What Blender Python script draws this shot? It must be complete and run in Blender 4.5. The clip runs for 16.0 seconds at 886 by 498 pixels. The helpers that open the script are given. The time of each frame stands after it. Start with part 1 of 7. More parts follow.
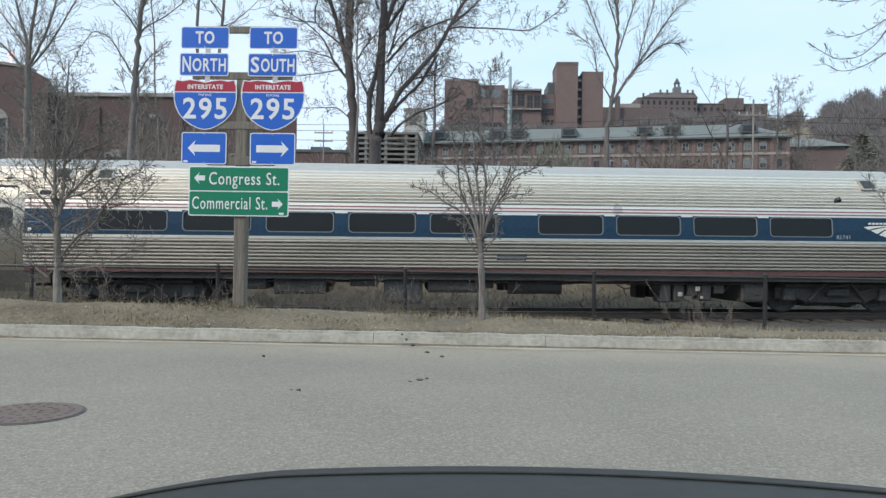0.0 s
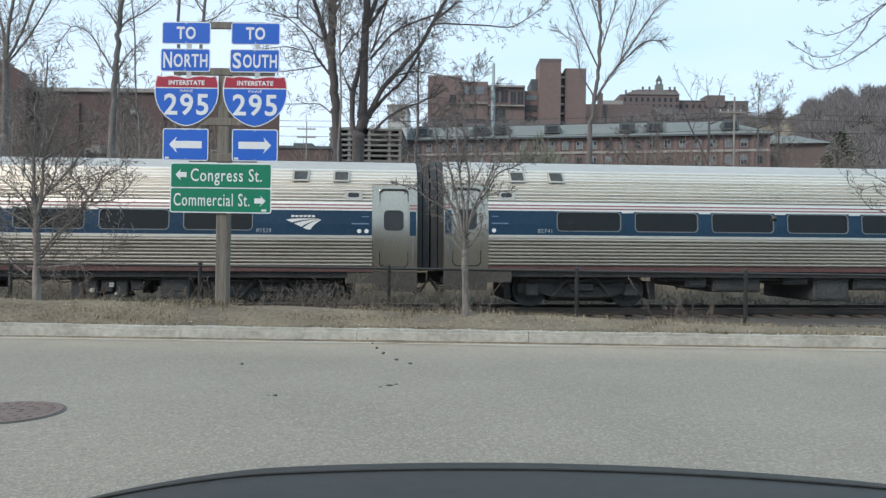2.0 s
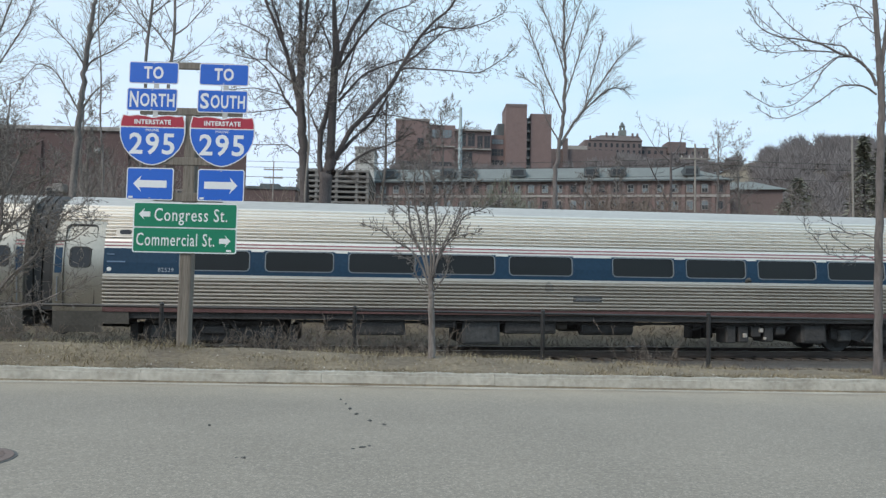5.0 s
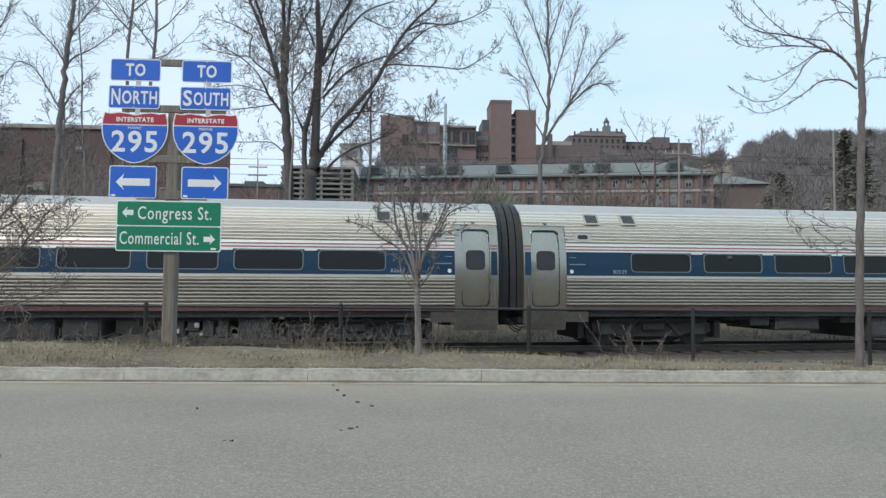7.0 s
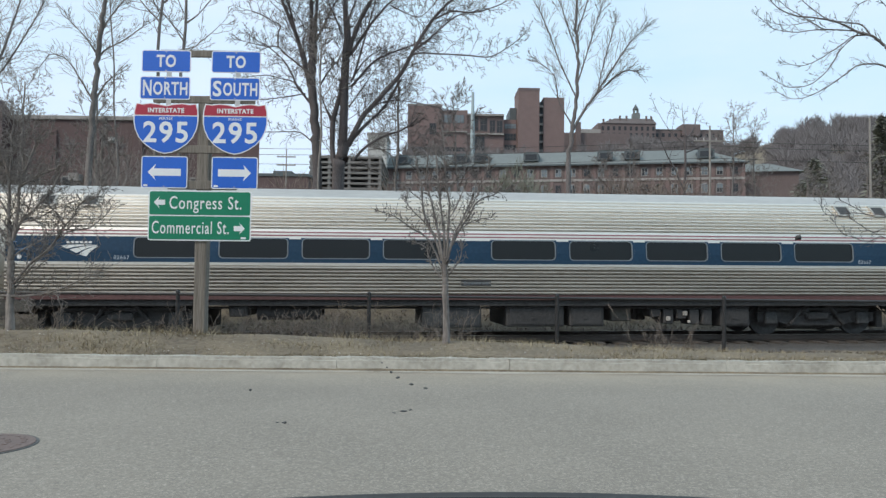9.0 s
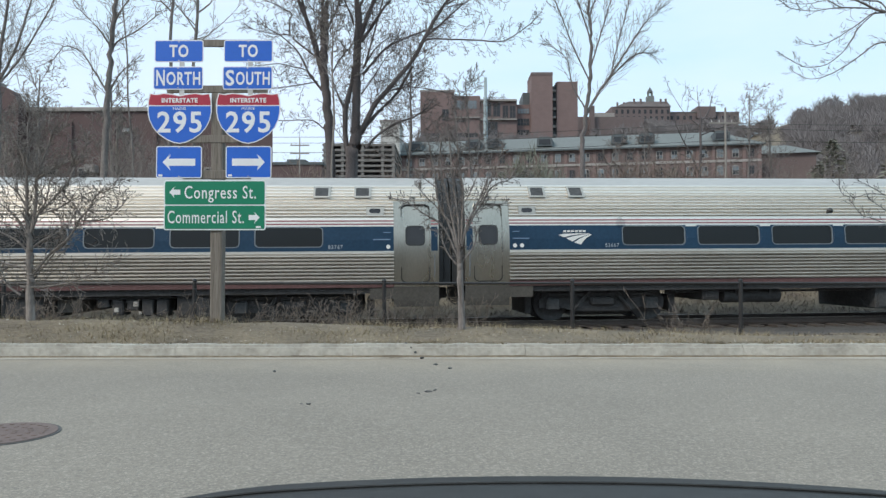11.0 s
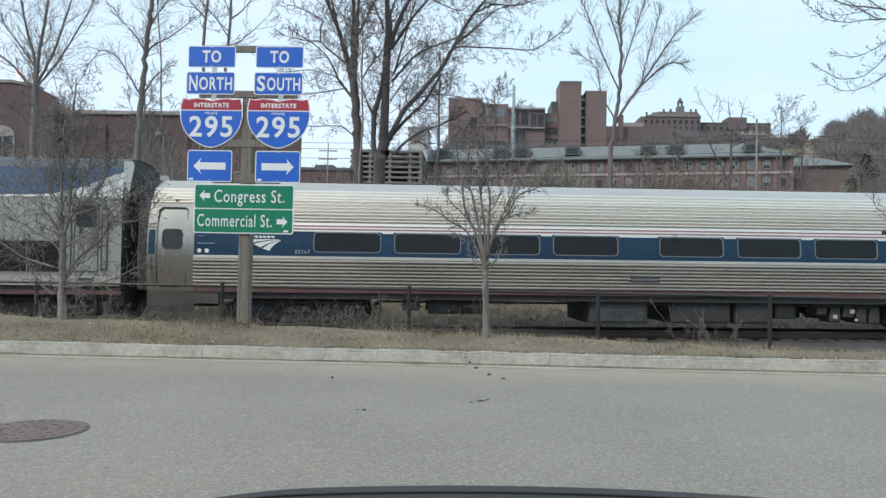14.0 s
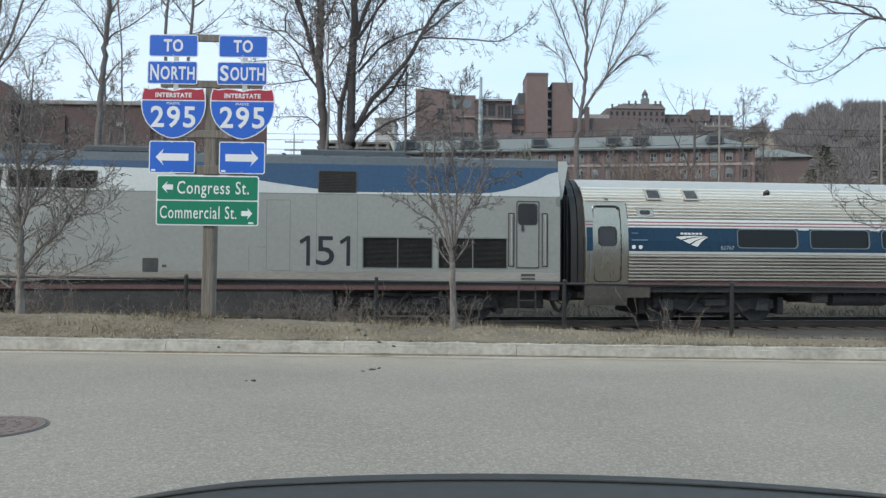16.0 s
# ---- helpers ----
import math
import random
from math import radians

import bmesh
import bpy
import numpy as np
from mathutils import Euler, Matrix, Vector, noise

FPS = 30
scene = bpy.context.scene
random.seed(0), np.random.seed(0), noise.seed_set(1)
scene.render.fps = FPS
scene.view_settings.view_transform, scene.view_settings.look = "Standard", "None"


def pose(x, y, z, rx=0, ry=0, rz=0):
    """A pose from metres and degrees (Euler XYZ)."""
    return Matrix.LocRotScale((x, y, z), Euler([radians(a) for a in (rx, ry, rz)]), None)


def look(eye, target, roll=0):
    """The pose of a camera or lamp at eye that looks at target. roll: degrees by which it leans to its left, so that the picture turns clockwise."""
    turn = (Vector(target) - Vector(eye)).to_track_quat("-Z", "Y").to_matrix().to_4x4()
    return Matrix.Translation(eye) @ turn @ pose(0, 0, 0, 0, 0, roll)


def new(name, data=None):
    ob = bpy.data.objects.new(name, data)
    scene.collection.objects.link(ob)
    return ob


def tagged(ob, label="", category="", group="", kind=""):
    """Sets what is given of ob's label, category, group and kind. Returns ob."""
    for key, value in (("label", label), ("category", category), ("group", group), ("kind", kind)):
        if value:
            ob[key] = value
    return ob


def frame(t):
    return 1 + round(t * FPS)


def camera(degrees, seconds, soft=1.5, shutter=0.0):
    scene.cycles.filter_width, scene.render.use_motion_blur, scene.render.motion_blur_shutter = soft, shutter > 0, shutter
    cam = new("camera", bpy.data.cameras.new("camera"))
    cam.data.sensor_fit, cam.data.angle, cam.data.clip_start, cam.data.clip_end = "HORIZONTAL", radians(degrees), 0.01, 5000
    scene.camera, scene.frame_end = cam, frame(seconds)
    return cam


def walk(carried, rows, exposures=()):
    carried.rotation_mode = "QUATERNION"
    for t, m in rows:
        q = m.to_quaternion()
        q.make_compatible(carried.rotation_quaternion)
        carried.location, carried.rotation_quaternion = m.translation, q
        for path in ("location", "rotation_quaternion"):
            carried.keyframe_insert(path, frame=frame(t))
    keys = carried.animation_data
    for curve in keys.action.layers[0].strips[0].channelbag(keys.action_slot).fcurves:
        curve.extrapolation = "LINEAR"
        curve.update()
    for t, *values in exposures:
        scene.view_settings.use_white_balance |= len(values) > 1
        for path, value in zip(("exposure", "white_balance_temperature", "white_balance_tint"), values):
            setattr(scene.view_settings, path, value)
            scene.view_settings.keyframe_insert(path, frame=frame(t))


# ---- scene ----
cam = camera(60.8, 16.0, soft=1.4)
PATH = [
    (0, (-0.0078, -0.0127, 0.9647), (-0.0780, 1.9860, 0.9817), 0.92),
    (0.5, (-0.0048, -0.0130, 0.9677), (-0.1258, 1.9834, 0.9635), -0.13),
    (1, (-0.0054, -0.0189, 0.9681), (-0.0752, 1.9798, 0.9598), 1.23),
    (1.5, (-0.0036, -0.0178, 0.9673), (-0.0509, 1.9816, 0.9540), 0.41),
    (2, (-0.0053, -0.0194, 0.9672), (-0.0320, 1.9804, 0.9756), 0.83),
    (2.5, (-0.0062, -0.0203, 0.9670), (-0.0020, 1.9792, 1.0121), 1.61),
    (3, (-0.0069, -0.0173, 0.9677), (0.0010, 1.9814, 1.0410), 1.28),
    (3.5, (-0.0085, -0.0163, 0.9680), (-0.0077, 1.9815, 1.0603), 0.79),
    (4, (-0.0113, -0.0159, 0.9666), (-0.0083, 1.9815, 1.0669), 0.63),
    (4.5, (-0.0067, -0.0177, 0.9696), (0.0359, 1.9782, 1.0901), 1.26),
    (7, (-0.0067, -0.0190, 0.9674), (0.0909, 1.9755, 1.0791), 0.62),
    (7.5, (-0.0093, -0.0177, 0.9659), (0.0713, 1.9781, 1.0687), 1.53),
    (8, (-0.0078, -0.0180, 0.9671), (0.0536, 1.9792, 1.0548), 1.32),
    (8.5, (-0.0091, -0.0164, 0.9666), (0.0377, 1.9814, 1.0477), 1.43),
    (9, (-0.0105, -0.0166, 0.9662), (0.0146, 1.9815, 1.0480), 0.65),
    (11.5, (-0.0126, -0.0152, 0.9644), (-0.0323, 1.9843, 1.0032), 0.19),
    (12, (-0.0151, -0.0151, 0.9637), (-0.0554, 1.9842, 1.0008), 0.72),
    (12.5, (-0.0164, -0.0152, 0.9637), (-0.0764, 1.9835, 1.0024), 0.81),
    (13, (-0.0179, -0.0153, 0.9632), (-0.0948, 1.9829, 1.0030), 1.41),
    (13.5, (-0.0150, -0.0166, 0.9658), (-0.0967, 1.9812, 1.0146), 1.09),
    (14, (-0.0161, -0.0185, 0.9658), (-0.0963, 1.9788, 1.0302), 1.11),
    (14.5, (-0.0178, -0.0171, 0.9653), (-0.1103, 1.9793, 1.0409), 1.30),
    (15, (-0.0182, -0.0156, 0.9647), (-0.1166, 1.9805, 1.0425), 1.08),
    (15.5, (-0.0154, -0.0175, 0.9639), (-0.0951, 1.9798, 1.0315), 1.17),
    (16, (-0.0048, -0.0160, 0.9623), (0.0006, 1.9835, 1.0057), 0.78),
]
walk(cam, [(t, look(eye, target, roll)) for t, eye, target, roll in PATH], exposures=[(0.0, 0.05), (2.5, 0.08), (3.5, 0.04), (4.5, -0.03), (9.0, -0.03), (11.5, 0.06), (16.0, 0.06)])

# ---------------------------------------------------------------- light
SUN_ELEV, SUN_TURN = 38.0, 230.0
world = bpy.data.worlds.new("sky")
scene.world = world
world.use_nodes = True


def lay_sky():
    nt = world.node_tree
    nt.nodes.clear()
    out = nt.nodes.new("ShaderNodeOutputWorld")
    bg = nt.nodes.new("ShaderNodeBackground")
    sky = nt.nodes.new("ShaderNodeTexSky")
    sky.sky_type = "NISHITA"
    sky.sun_disc = False
    sky.sun_elevation, sky.sun_rotation = radians(SUN_ELEV), radians(SUN_TURN)
    sky.air_density, sky.dust_density = 1.0, 1.5
    co = nt.nodes.new("ShaderNodeTexCoord")
    mp = nt.nodes.new("ShaderNodeMapping")
    mp.inputs["Scale"].default_value = (1.0, 1.0, 3.2)
    noi = nt.nodes.new("ShaderNodeTexNoise")
    noi.inputs["Scale"].default_value, noi.inputs["Detail"].default_value, noi.inputs["Roughness"].default_value = 1.6, 6.0, 0.55
    ramp = nt.nodes.new("ShaderNodeValToRGB")
    ramp.color_ramp.elements[0].position, ramp.color_ramp.elements[1].position = 0.36, 0.68
    ramp.color_ramp.elements[0].color, ramp.color_ramp.elements[1].color = (0, 0, 0, 1), (1, 1, 1, 1)
    # thin cloud: whiter towards the west, bluer between the streaks
    sep = nt.nodes.new("ShaderNodeSeparateXYZ")
    nt.links.new(co.outputs["Generated"], sep.inputs[0])
    west = nt.nodes.new("ShaderNodeMath")
    west.operation = "MULTIPLY_ADD"
    west.inputs[1].default_value, west.inputs[2].default_value = -0.7, -0.16
    nt.links.new(sep.outputs["X"], west.inputs[0])
    add = nt.nodes.new("ShaderNodeMath")
    add.use_clamp = True
    nt.links.new(west.outputs[0], add.inputs[0])
    nt.links.new(ramp.outputs["Color"], add.inputs[1])
    cloud = nt.nodes.new("ShaderNodeMix")
    cloud.data_type = "RGBA"
    cloud.inputs[6].default_value, cloud.inputs[7].default_value = (6.35, 8.75, 10.45, 1), (8.1, 9.55, 11.1, 1)
    nt.links.new(add.outputs[0], cloud.inputs[0])
    mix = nt.nodes.new("ShaderNodeMix")
    mix.data_type = "RGBA"
    mix.inputs[0].default_value = 0.88
    nt.links.new(co.outputs["Generated"], mp.inputs["Vector"])
    nt.links.new(mp.outputs["Vector"], noi.inputs["Vector"])
    nt.links.new(noi.outputs["Fac"], ramp.inputs["Fac"])
    nt.links.new(sky.outputs["Color"], mix.inputs[6])
    nt.links.new(cloud.outputs[2], mix.inputs[7])
    nt.links.new(mix.outputs[2], bg.inputs["Color"])
    bg.inputs["Strength"].default_value = 0.109
    nt.links.new(bg.outputs["Background"], out.inputs["Surface"])


lay_sky()
sun = new("sun", bpy.data.lights.new("sun", "SUN"))
sun.data.energy, sun.data.angle, sun.data.color = 1.95, radians(14), (1.0, 0.90, 0.77)
a, e = radians(SUN_TURN), radians(SUN_ELEV)
sun.matrix_world = look((0, 0, 60), (-math.sin(a) * math.cos(e) * 10, -math.cos(a) * math.cos(e) * 10, 60 - math.sin(e) * 10))


# ---------------------------------------------------------------- materials
def material(name, colour, rough=0.7, metal=0.0, vary=0.25, scale=6.0, fine=60.0, bump=0.0, second=None, spec=0.5, stretch=(1, 1, 1), rnd=0.0, island=0.0):
    """A surface with variation at a coarse and a fine scale, in metres of the object's space."""
    m = bpy.data.materials.new(name)
    m.use_nodes = True
    nt = m.node_tree
    b = nt.nodes["Principled BSDF"]
    co = nt.nodes.new("ShaderNodeTexCoord")
    mp = nt.nodes.new("ShaderNodeMapping")
    mp.inputs["Scale"].default_value = stretch
    nt.links.new(co.outputs["Object"], mp.inputs["Vector"])
    n1 = nt.nodes.new("ShaderNodeTexNoise")
    n1.inputs["Scale"].default_value, n1.inputs["Detail"].default_value = scale, 4
    n2 = nt.nodes.new("ShaderNodeTexNoise")
    n2.inputs["Scale"].default_value, n2.inputs["Detail"].default_value = fine, 3
    for n in (n1, n2):
        nt.links.new(mp.outputs["Vector"], n.inputs["Vector"])
    add = nt.nodes.new("ShaderNodeMath")
    add.operation = "ADD"
    nt.links.new(n1.outputs["Fac"], add.inputs[0])
    nt.links.new(n2.outputs["Fac"], add.inputs[1])
    last = add
    if rnd or island:
        src = nt.nodes.new("ShaderNodeObjectInfo" if rnd else "ShaderNodeNewGeometry")
        ma = nt.nodes.new("ShaderNodeMath")
        ma.operation = "MULTIPLY_ADD"
        nt.links.new(src.outputs["Random" if rnd else "Random Per Island"], ma.inputs[0])
        ma.inputs[1].default_value = rnd or island
        nt.links.new(last.outputs[0], ma.inputs[2])
        last = ma
    ramp = nt.nodes.new("ShaderNodeMapRange")
    top = 1.4 + (rnd or island)
    ramp.inputs["From Min"].default_value, ramp.inputs["From Max"].default_value = 0.6, top
    nt.links.new(last.outputs[0], ramp.inputs["Value"])
    mix = nt.nodes.new("ShaderNodeMix")
    mix.data_type = "RGBA"
    lo = tuple(c * (1 - vary) for c in colour)
    hi = second or tuple(min(1, c * (1 + vary)) for c in colour)
    mix.inputs[6].default_value, mix.inputs[7].default_value = (*lo, 1), (*hi, 1)
    nt.links.new(ramp.outputs["Result"], mix.inputs[0])
    nt.links.new(mix.outputs[2], b.inputs["Base Color"])
    b.inputs["Metallic"].default_value = metal
    b.inputs["Specular IOR Level"].default_value = spec
    rr = nt.nodes.new("ShaderNodeMapRange")
    rr.inputs["To Min"].default_value, rr.inputs["To Max"].default_value = max(0.02, rough - 0.08), min(1, rough + 0.08)
    nt.links.new(n1.outputs["Fac"], rr.inputs["Value"])
    nt.links.new(rr.outputs["Result"], b.inputs["Roughness"])
    if bump:
        bp = nt.nodes.new("ShaderNodeBump")
        bp.inputs["Strength"].default_value, bp.inputs["Distance"].default_value = 0.6, bump
        nt.links.new(n2.outputs["Fac"], bp.inputs["Height"])
        nt.links.new(bp.outputs["Normal"], b.inputs["Normal"])
    return m


def brick_material(name, c1, c2, mortar, size=1.0):
    m = material(name, c1, 0.85, 0, 0.3, 0.6, 9.0)
    nt = m.node_tree
    b = nt.nodes["Principled BSDF"]
    old = b.inputs["Base Color"].links[0].from_socket
    co = nt.nodes.new("ShaderNodeTexCoord")
    sep = nt.nodes.new("ShaderNodeSeparateXYZ")
    nt.links.new(co.outputs["Object"], sep.inputs[0])
    sm = nt.nodes.new("ShaderNodeMath")
    nt.links.new(sep.outputs["X"], sm.inputs[0])
    nt.links.new(sep.outputs["Y"], sm.inputs[1])
    cmb = nt.nodes.new("ShaderNodeCombineXYZ")
    nt.links.new(sm.outputs[0], cmb.inputs["X"])
    nt.links.new(sep.outputs["Z"], cmb.inputs["Y"])
    br = nt.nodes.new("ShaderNodeTexBrick")
    br.inputs["Scale"].default_value = 1.0
    br.inputs["Brick Width"].default_value, br.inputs["Row Height"].default_value = 0.215 * size, 0.075 * size
    br.inputs["Mortar Size"].default_value = 0.011 * size
    br.inputs["Color1"].default_value, br.inputs["Color2"].default_value, br.inputs["Mortar"].default_value = (*c1, 1), (*c2, 1), (*mortar, 1)
    nt.links.new(cmb.outputs[0], br.inputs["Vector"])
    mix = nt.nodes.new("ShaderNodeMix")
    mix.data_type, mix.blend_type = "RGBA", "MIX"
    mix.inputs[0].default_value = 0.5
    nt.links.new(br.outputs["Color"], mix.inputs[6])
    nt.links.new(old, mix.inputs[7])
    nt.links.new(mix.outputs[2], b.inputs["Base Color"])
    return m


def glass_material(name, tint, rough=0.03, ior=1.5):
    m = bpy.data.materials.new(name)
    m.use_nodes = True
    nt = m.node_tree
    out = nt.nodes["Material Output"]
    nt.nodes.remove(nt.nodes["Principled BSDF"])
    tr = nt.nodes.new("ShaderNodeBsdfTransparent")
    tr.inputs["Color"].default_value = (*tint, 1)
    gl = nt.nodes.new("ShaderNodeBsdfGlossy")
    gl.inputs["Roughness"].default_value = rough
    fr = nt.nodes.new("ShaderNodeFresnel")
    fr.inputs["IOR"].default_value = ior
    mix = nt.nodes.new("ShaderNodeMixShader")
    nt.links.new(fr.outputs[0], mix.inputs[0])
    nt.links.new(tr.outputs[0], mix.inputs[1])
    nt.links.new(gl.outputs[0], mix.inputs[2])
    nt.links.new(mix.outputs[0], out.inputs["Surface"])
    return m


def asphalt_material():
    """Worn asphalt: pale and dark chips in a grey ground, with broad worn patches."""
    m = material("worn_asphalt", (0.243, 0.216, 0.181), 0.9, 0, 0.20, 0.7, 30.0, 0.004)
    nt = m.node_tree
    b = nt.nodes["Principled BSDF"]
    old = b.inputs["Base Color"].links[0].from_socket
    co = nt.nodes.new("ShaderNodeTexCoord")
    for scale, at, colour, amount in ((110.0, 0.16, (0.50, 0.45, 0.37), 0.34), (140.0, 0.2, (0.13, 0.125, 0.115), 0.36), (52.0, 0.06, (0.15, 0.14, 0.125), 0.30), (64.0, 0.07, (0.44, 0.39, 0.33), 0.30)):
        vo = nt.nodes.new("ShaderNodeTexVoronoi")
        vo.inputs["Scale"].default_value = scale
        nt.links.new(co.outputs["Object"], vo.inputs["Vector"])
        lt = nt.nodes.new("ShaderNodeMath")
        lt.operation = "LESS_THAN"
        lt.inputs[1].default_value = at
        sp = nt.nodes.new("ShaderNodeSeparateColor")
        nt.links.new(vo.outputs["Color"], sp.inputs[0])
        nt.links.new(sp.outputs[0], lt.inputs[0])
        ml = nt.nodes.new("ShaderNodeMath")
        ml.operation = "MULTIPLY"
        ml.inputs[1].default_value = amount
        nt.links.new(lt.outputs[0], ml.inputs[0])
        mix = nt.nodes.new("ShaderNodeMix")
        mix.data_type = "RGBA"
        nt.links.new(ml.outputs[0], mix.inputs[0])
        nt.links.new(old, mix.inputs[6])
        mix.inputs[7].default_value = (*colour, 1)
        old = mix.outputs[2]
    # pale sand that traffic has spread out from the kerb
    sep = nt.nodes.new("ShaderNodeSeparateXYZ")
    nt.links.new(co.outputs["Object"], sep.inputs[0])
    near = nt.nodes.new("ShaderNodeMapRange")
    near.interpolation_type = "SMOOTHSTEP"
    near.inputs["From Min"].default_value, near.inputs["From Max"].default_value, near.inputs["To Max"].default_value = 6.5, 8.0, 0.75
    nt.links.new(sep.outputs["Y"], near.inputs["Value"])
    blot = nt.nodes.new("ShaderNodeTexNoise")
    blot.inputs["Scale"].default_value, blot.inputs["Detail"].default_value = 2.2, 6.0
    nt.links.new(co.outputs["Object"], blot.inputs["Vector"])
    amount = nt.nodes.new("ShaderNodeMath")
    amount.operation = "MULTIPLY"
    nt.links.new(near.outputs["Result"], amount.inputs[0])
    nt.links.new(blot.outputs["Fac"], amount.inputs[1])
    mix = nt.nodes.new("ShaderNodeMix")
    mix.data_type = "RGBA"
    nt.links.new(amount.outputs[0], mix.inputs[0])
    nt.links.new(old, mix.inputs[6])
    mix.inputs[7].default_value = (0.43, 0.365, 0.27, 1)
    nt.links.new(mix.outputs[2], b.inputs["Base Color"])
    return m


ASPHALT = asphalt_material()
GRANITE = material("granite_kerb", (0.385, 0.362, 0.315), 0.95, 0, 0.28, 2.6, 18.0, 0.018, rnd=0.05, second=(0.53, 0.51, 0.46))
SOIL = material("dead_grass_soil", (0.15, 0.118, 0.088), 0.95, 0, 0.4, 1.6, 18.0, 0.05, second=(0.255, 0.208, 0.143))
STRAW = material("dead_grass", (0.20, 0.155, 0.092), 0.9, 0, 0.4, 1.6, 8.0, island=0.8, second=(0.45, 0.375, 0.245))
WEEDS = material("dry_weeds", (0.15, 0.124, 0.105), 0.95, 0, 0.5, 0.8, 8.0, island=0.7)
BALLAST = material("track_ballast", (0.085, 0.077, 0.071), 0.95, 0, 0.5, 2.0, 18.0, 0.03)
SAND = material("gutter_sand", (0.39, 0.36, 0.31), 0.95, 0, 0.3, 1.5, 40.0, 0.004)
IRON = material("cast_iron_cover", (0.165, 0.122, 0.108), 0.7, 0.2, 0.25, 5.0, 70.0, 0.003)
TAR = material("tar_mark", (0.10, 0.10, 0.098), 0.9, 0, 0.3, 9.0, 60.0)
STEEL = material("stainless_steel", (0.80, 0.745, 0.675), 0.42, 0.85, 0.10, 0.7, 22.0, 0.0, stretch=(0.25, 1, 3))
ROOFCAP = material("weathered_roof_steel", (0.47, 0.46, 0.44), 0.55, 0.35, 0.14, 0.5, 12.0, stretch=(0.3, 1, 1))
STEEL_DOOR = material("brushed_door_steel", (0.43, 0.40, 0.345), 0.29, 0.92, 0.14, 1.6, 30.0, stretch=(1, 1, 0.3))
# dimmer copy of the roof steel: darker reflections are put into its colour
STEEL_LOW = material("dim_stainless", (0.48, 0.44, 0.39), 0.42, 0.75, 0.22, 0.8, 20.0, stretch=(0.3, 1, 2))
BLUE = material("blue_band_paint", (0.013, 0.043, 0.085), 0.5, 0, 0.22, 0.5, 14.0, spec=0.3)
RED = material("red_stripe_paint", (0.30, 0.12, 0.125), 0.5, 0, 0.2, 0.8, 20.0)
DULL_RED = material("dull_red_sill", (0.135, 0.068, 0.066), 0.7, 0, 0.35, 0.8, 12.0)
WHITE = material("white_marking", (0.78, 0.78, 0.76), 0.6, 0, 0.08, 3.0, 40.0)
NUMBER = material("worn_number_paint", (0.40, 0.44, 0.48), 0.6, 0, 0.15, 3.0, 40.0)
FAINT = material("faint_marking", (0.16, 0.24, 0.36), 0.6, 0, 0.15, 3.0, 40.0)
FRAME = material("window_frame_metal", (0.20, 0.22, 0.24), 0.5, 0.3, 0.15, 3.0, 30.0)
UNDER = material("sooty_underframe", (0.052, 0.050, 0.050), 0.75, 0.1, 0.5, 1.5, 14.0, 0.006)
UNDER2 = material("dusty_underframe", (0.062, 0.064, 0.066), 0.85, 0.0, 0.5, 1.8, 14.0, 0.006)
# brown made dark for the shade low on the coach side
SKIRT = material("shaded_brown_skirt", (0.105, 0.096, 0.084), 0.7, 0.2, 0.35, 1.2, 14.0)
LITTER = material("pale_litter", (0.45, 0.42, 0.38), 0.9, 0, 0.4, 3.0, 20.0, island=0.5)
RUBBER = material("black_rubber_bellows", (0.030, 0.030, 0.031), 0.6, 0, 0.3, 3.0, 20.0)
RAILSTEEL = material("rail_steel", (0.09, 0.075, 0.068), 0.5, 0.6, 0.3, 2.0, 30.0)
TIE = material("creosoted_tie", (0.078, 0.066, 0.058), 0.9, 0, 0.4, 3.0, 25.0, 0.01, rnd=0.3)
PANE = glass_material("tinted_coach_glass", (0.13, 0.108, 0.105), 0.3, 1.6)
FILM = glass_material("dried_film", (0.75, 0.77, 0.78), 0.6)
LINING = material("coach_lining", (0.29, 0.255, 0.25), 0.8, 0, 0.2, 1.0, 10.0)
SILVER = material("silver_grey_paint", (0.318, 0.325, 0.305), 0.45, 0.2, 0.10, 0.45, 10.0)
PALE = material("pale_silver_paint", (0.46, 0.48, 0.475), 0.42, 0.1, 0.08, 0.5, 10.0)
LOCO_BLUE = material("locomotive_blue", (0.030, 0.072, 0.14), 0.5, 0, 0.15, 0.5, 12.0, spec=0.3)
LOCO_ROOF = material("locomotive_roof", (0.075, 0.088, 0.10), 0.6, 0.1, 0.25, 0.6, 12.0)
DARK = material("dark_grille", (0.068, 0.063, 0.060), 0.7, 0.1, 0.4, 2.0, 20.0)
SEAM = material("panel_seam", (0.20, 0.21, 0.20), 0.7, 0, 0.2, 2.0, 20.0)
NAVY = material("navy_number_paint", (0.016, 0.02, 0.028), 0.5, 0, 0.15, 2.0, 20.0)
SIGN_BLUE = material("blue_sign_sheeting", (0.012, 0.115, 0.55), 0.45, 0, 0.07, 2.0, 30.0)
SIGN_RED = material("red_sign_sheeting", (0.37, 0.022, 0.05), 0.45, 0, 0.08, 2.0, 30.0)
SIGN_GREEN = material("green_sign_sheeting", (0.0, 0.185, 0.10), 0.45, 0, 0.07, 2.0, 30.0)
SIGN_WHITE = material("white_sign_sheeting", (0.74, 0.76, 0.78), 0.4, 0, 0.05, 2.0, 30.0)
SIGN_BACK = material("sign_aluminium", (0.5, 0.5, 0.5), 0.5, 0.6, 0.1, 2.0, 20.0)
POSTWOOD = material("weathered_post_wood", (0.19, 0.168, 0.145), 0.9, 0, 0.62, 5.0, 34.0, 0.010, stretch=(5, 5, 0.18))
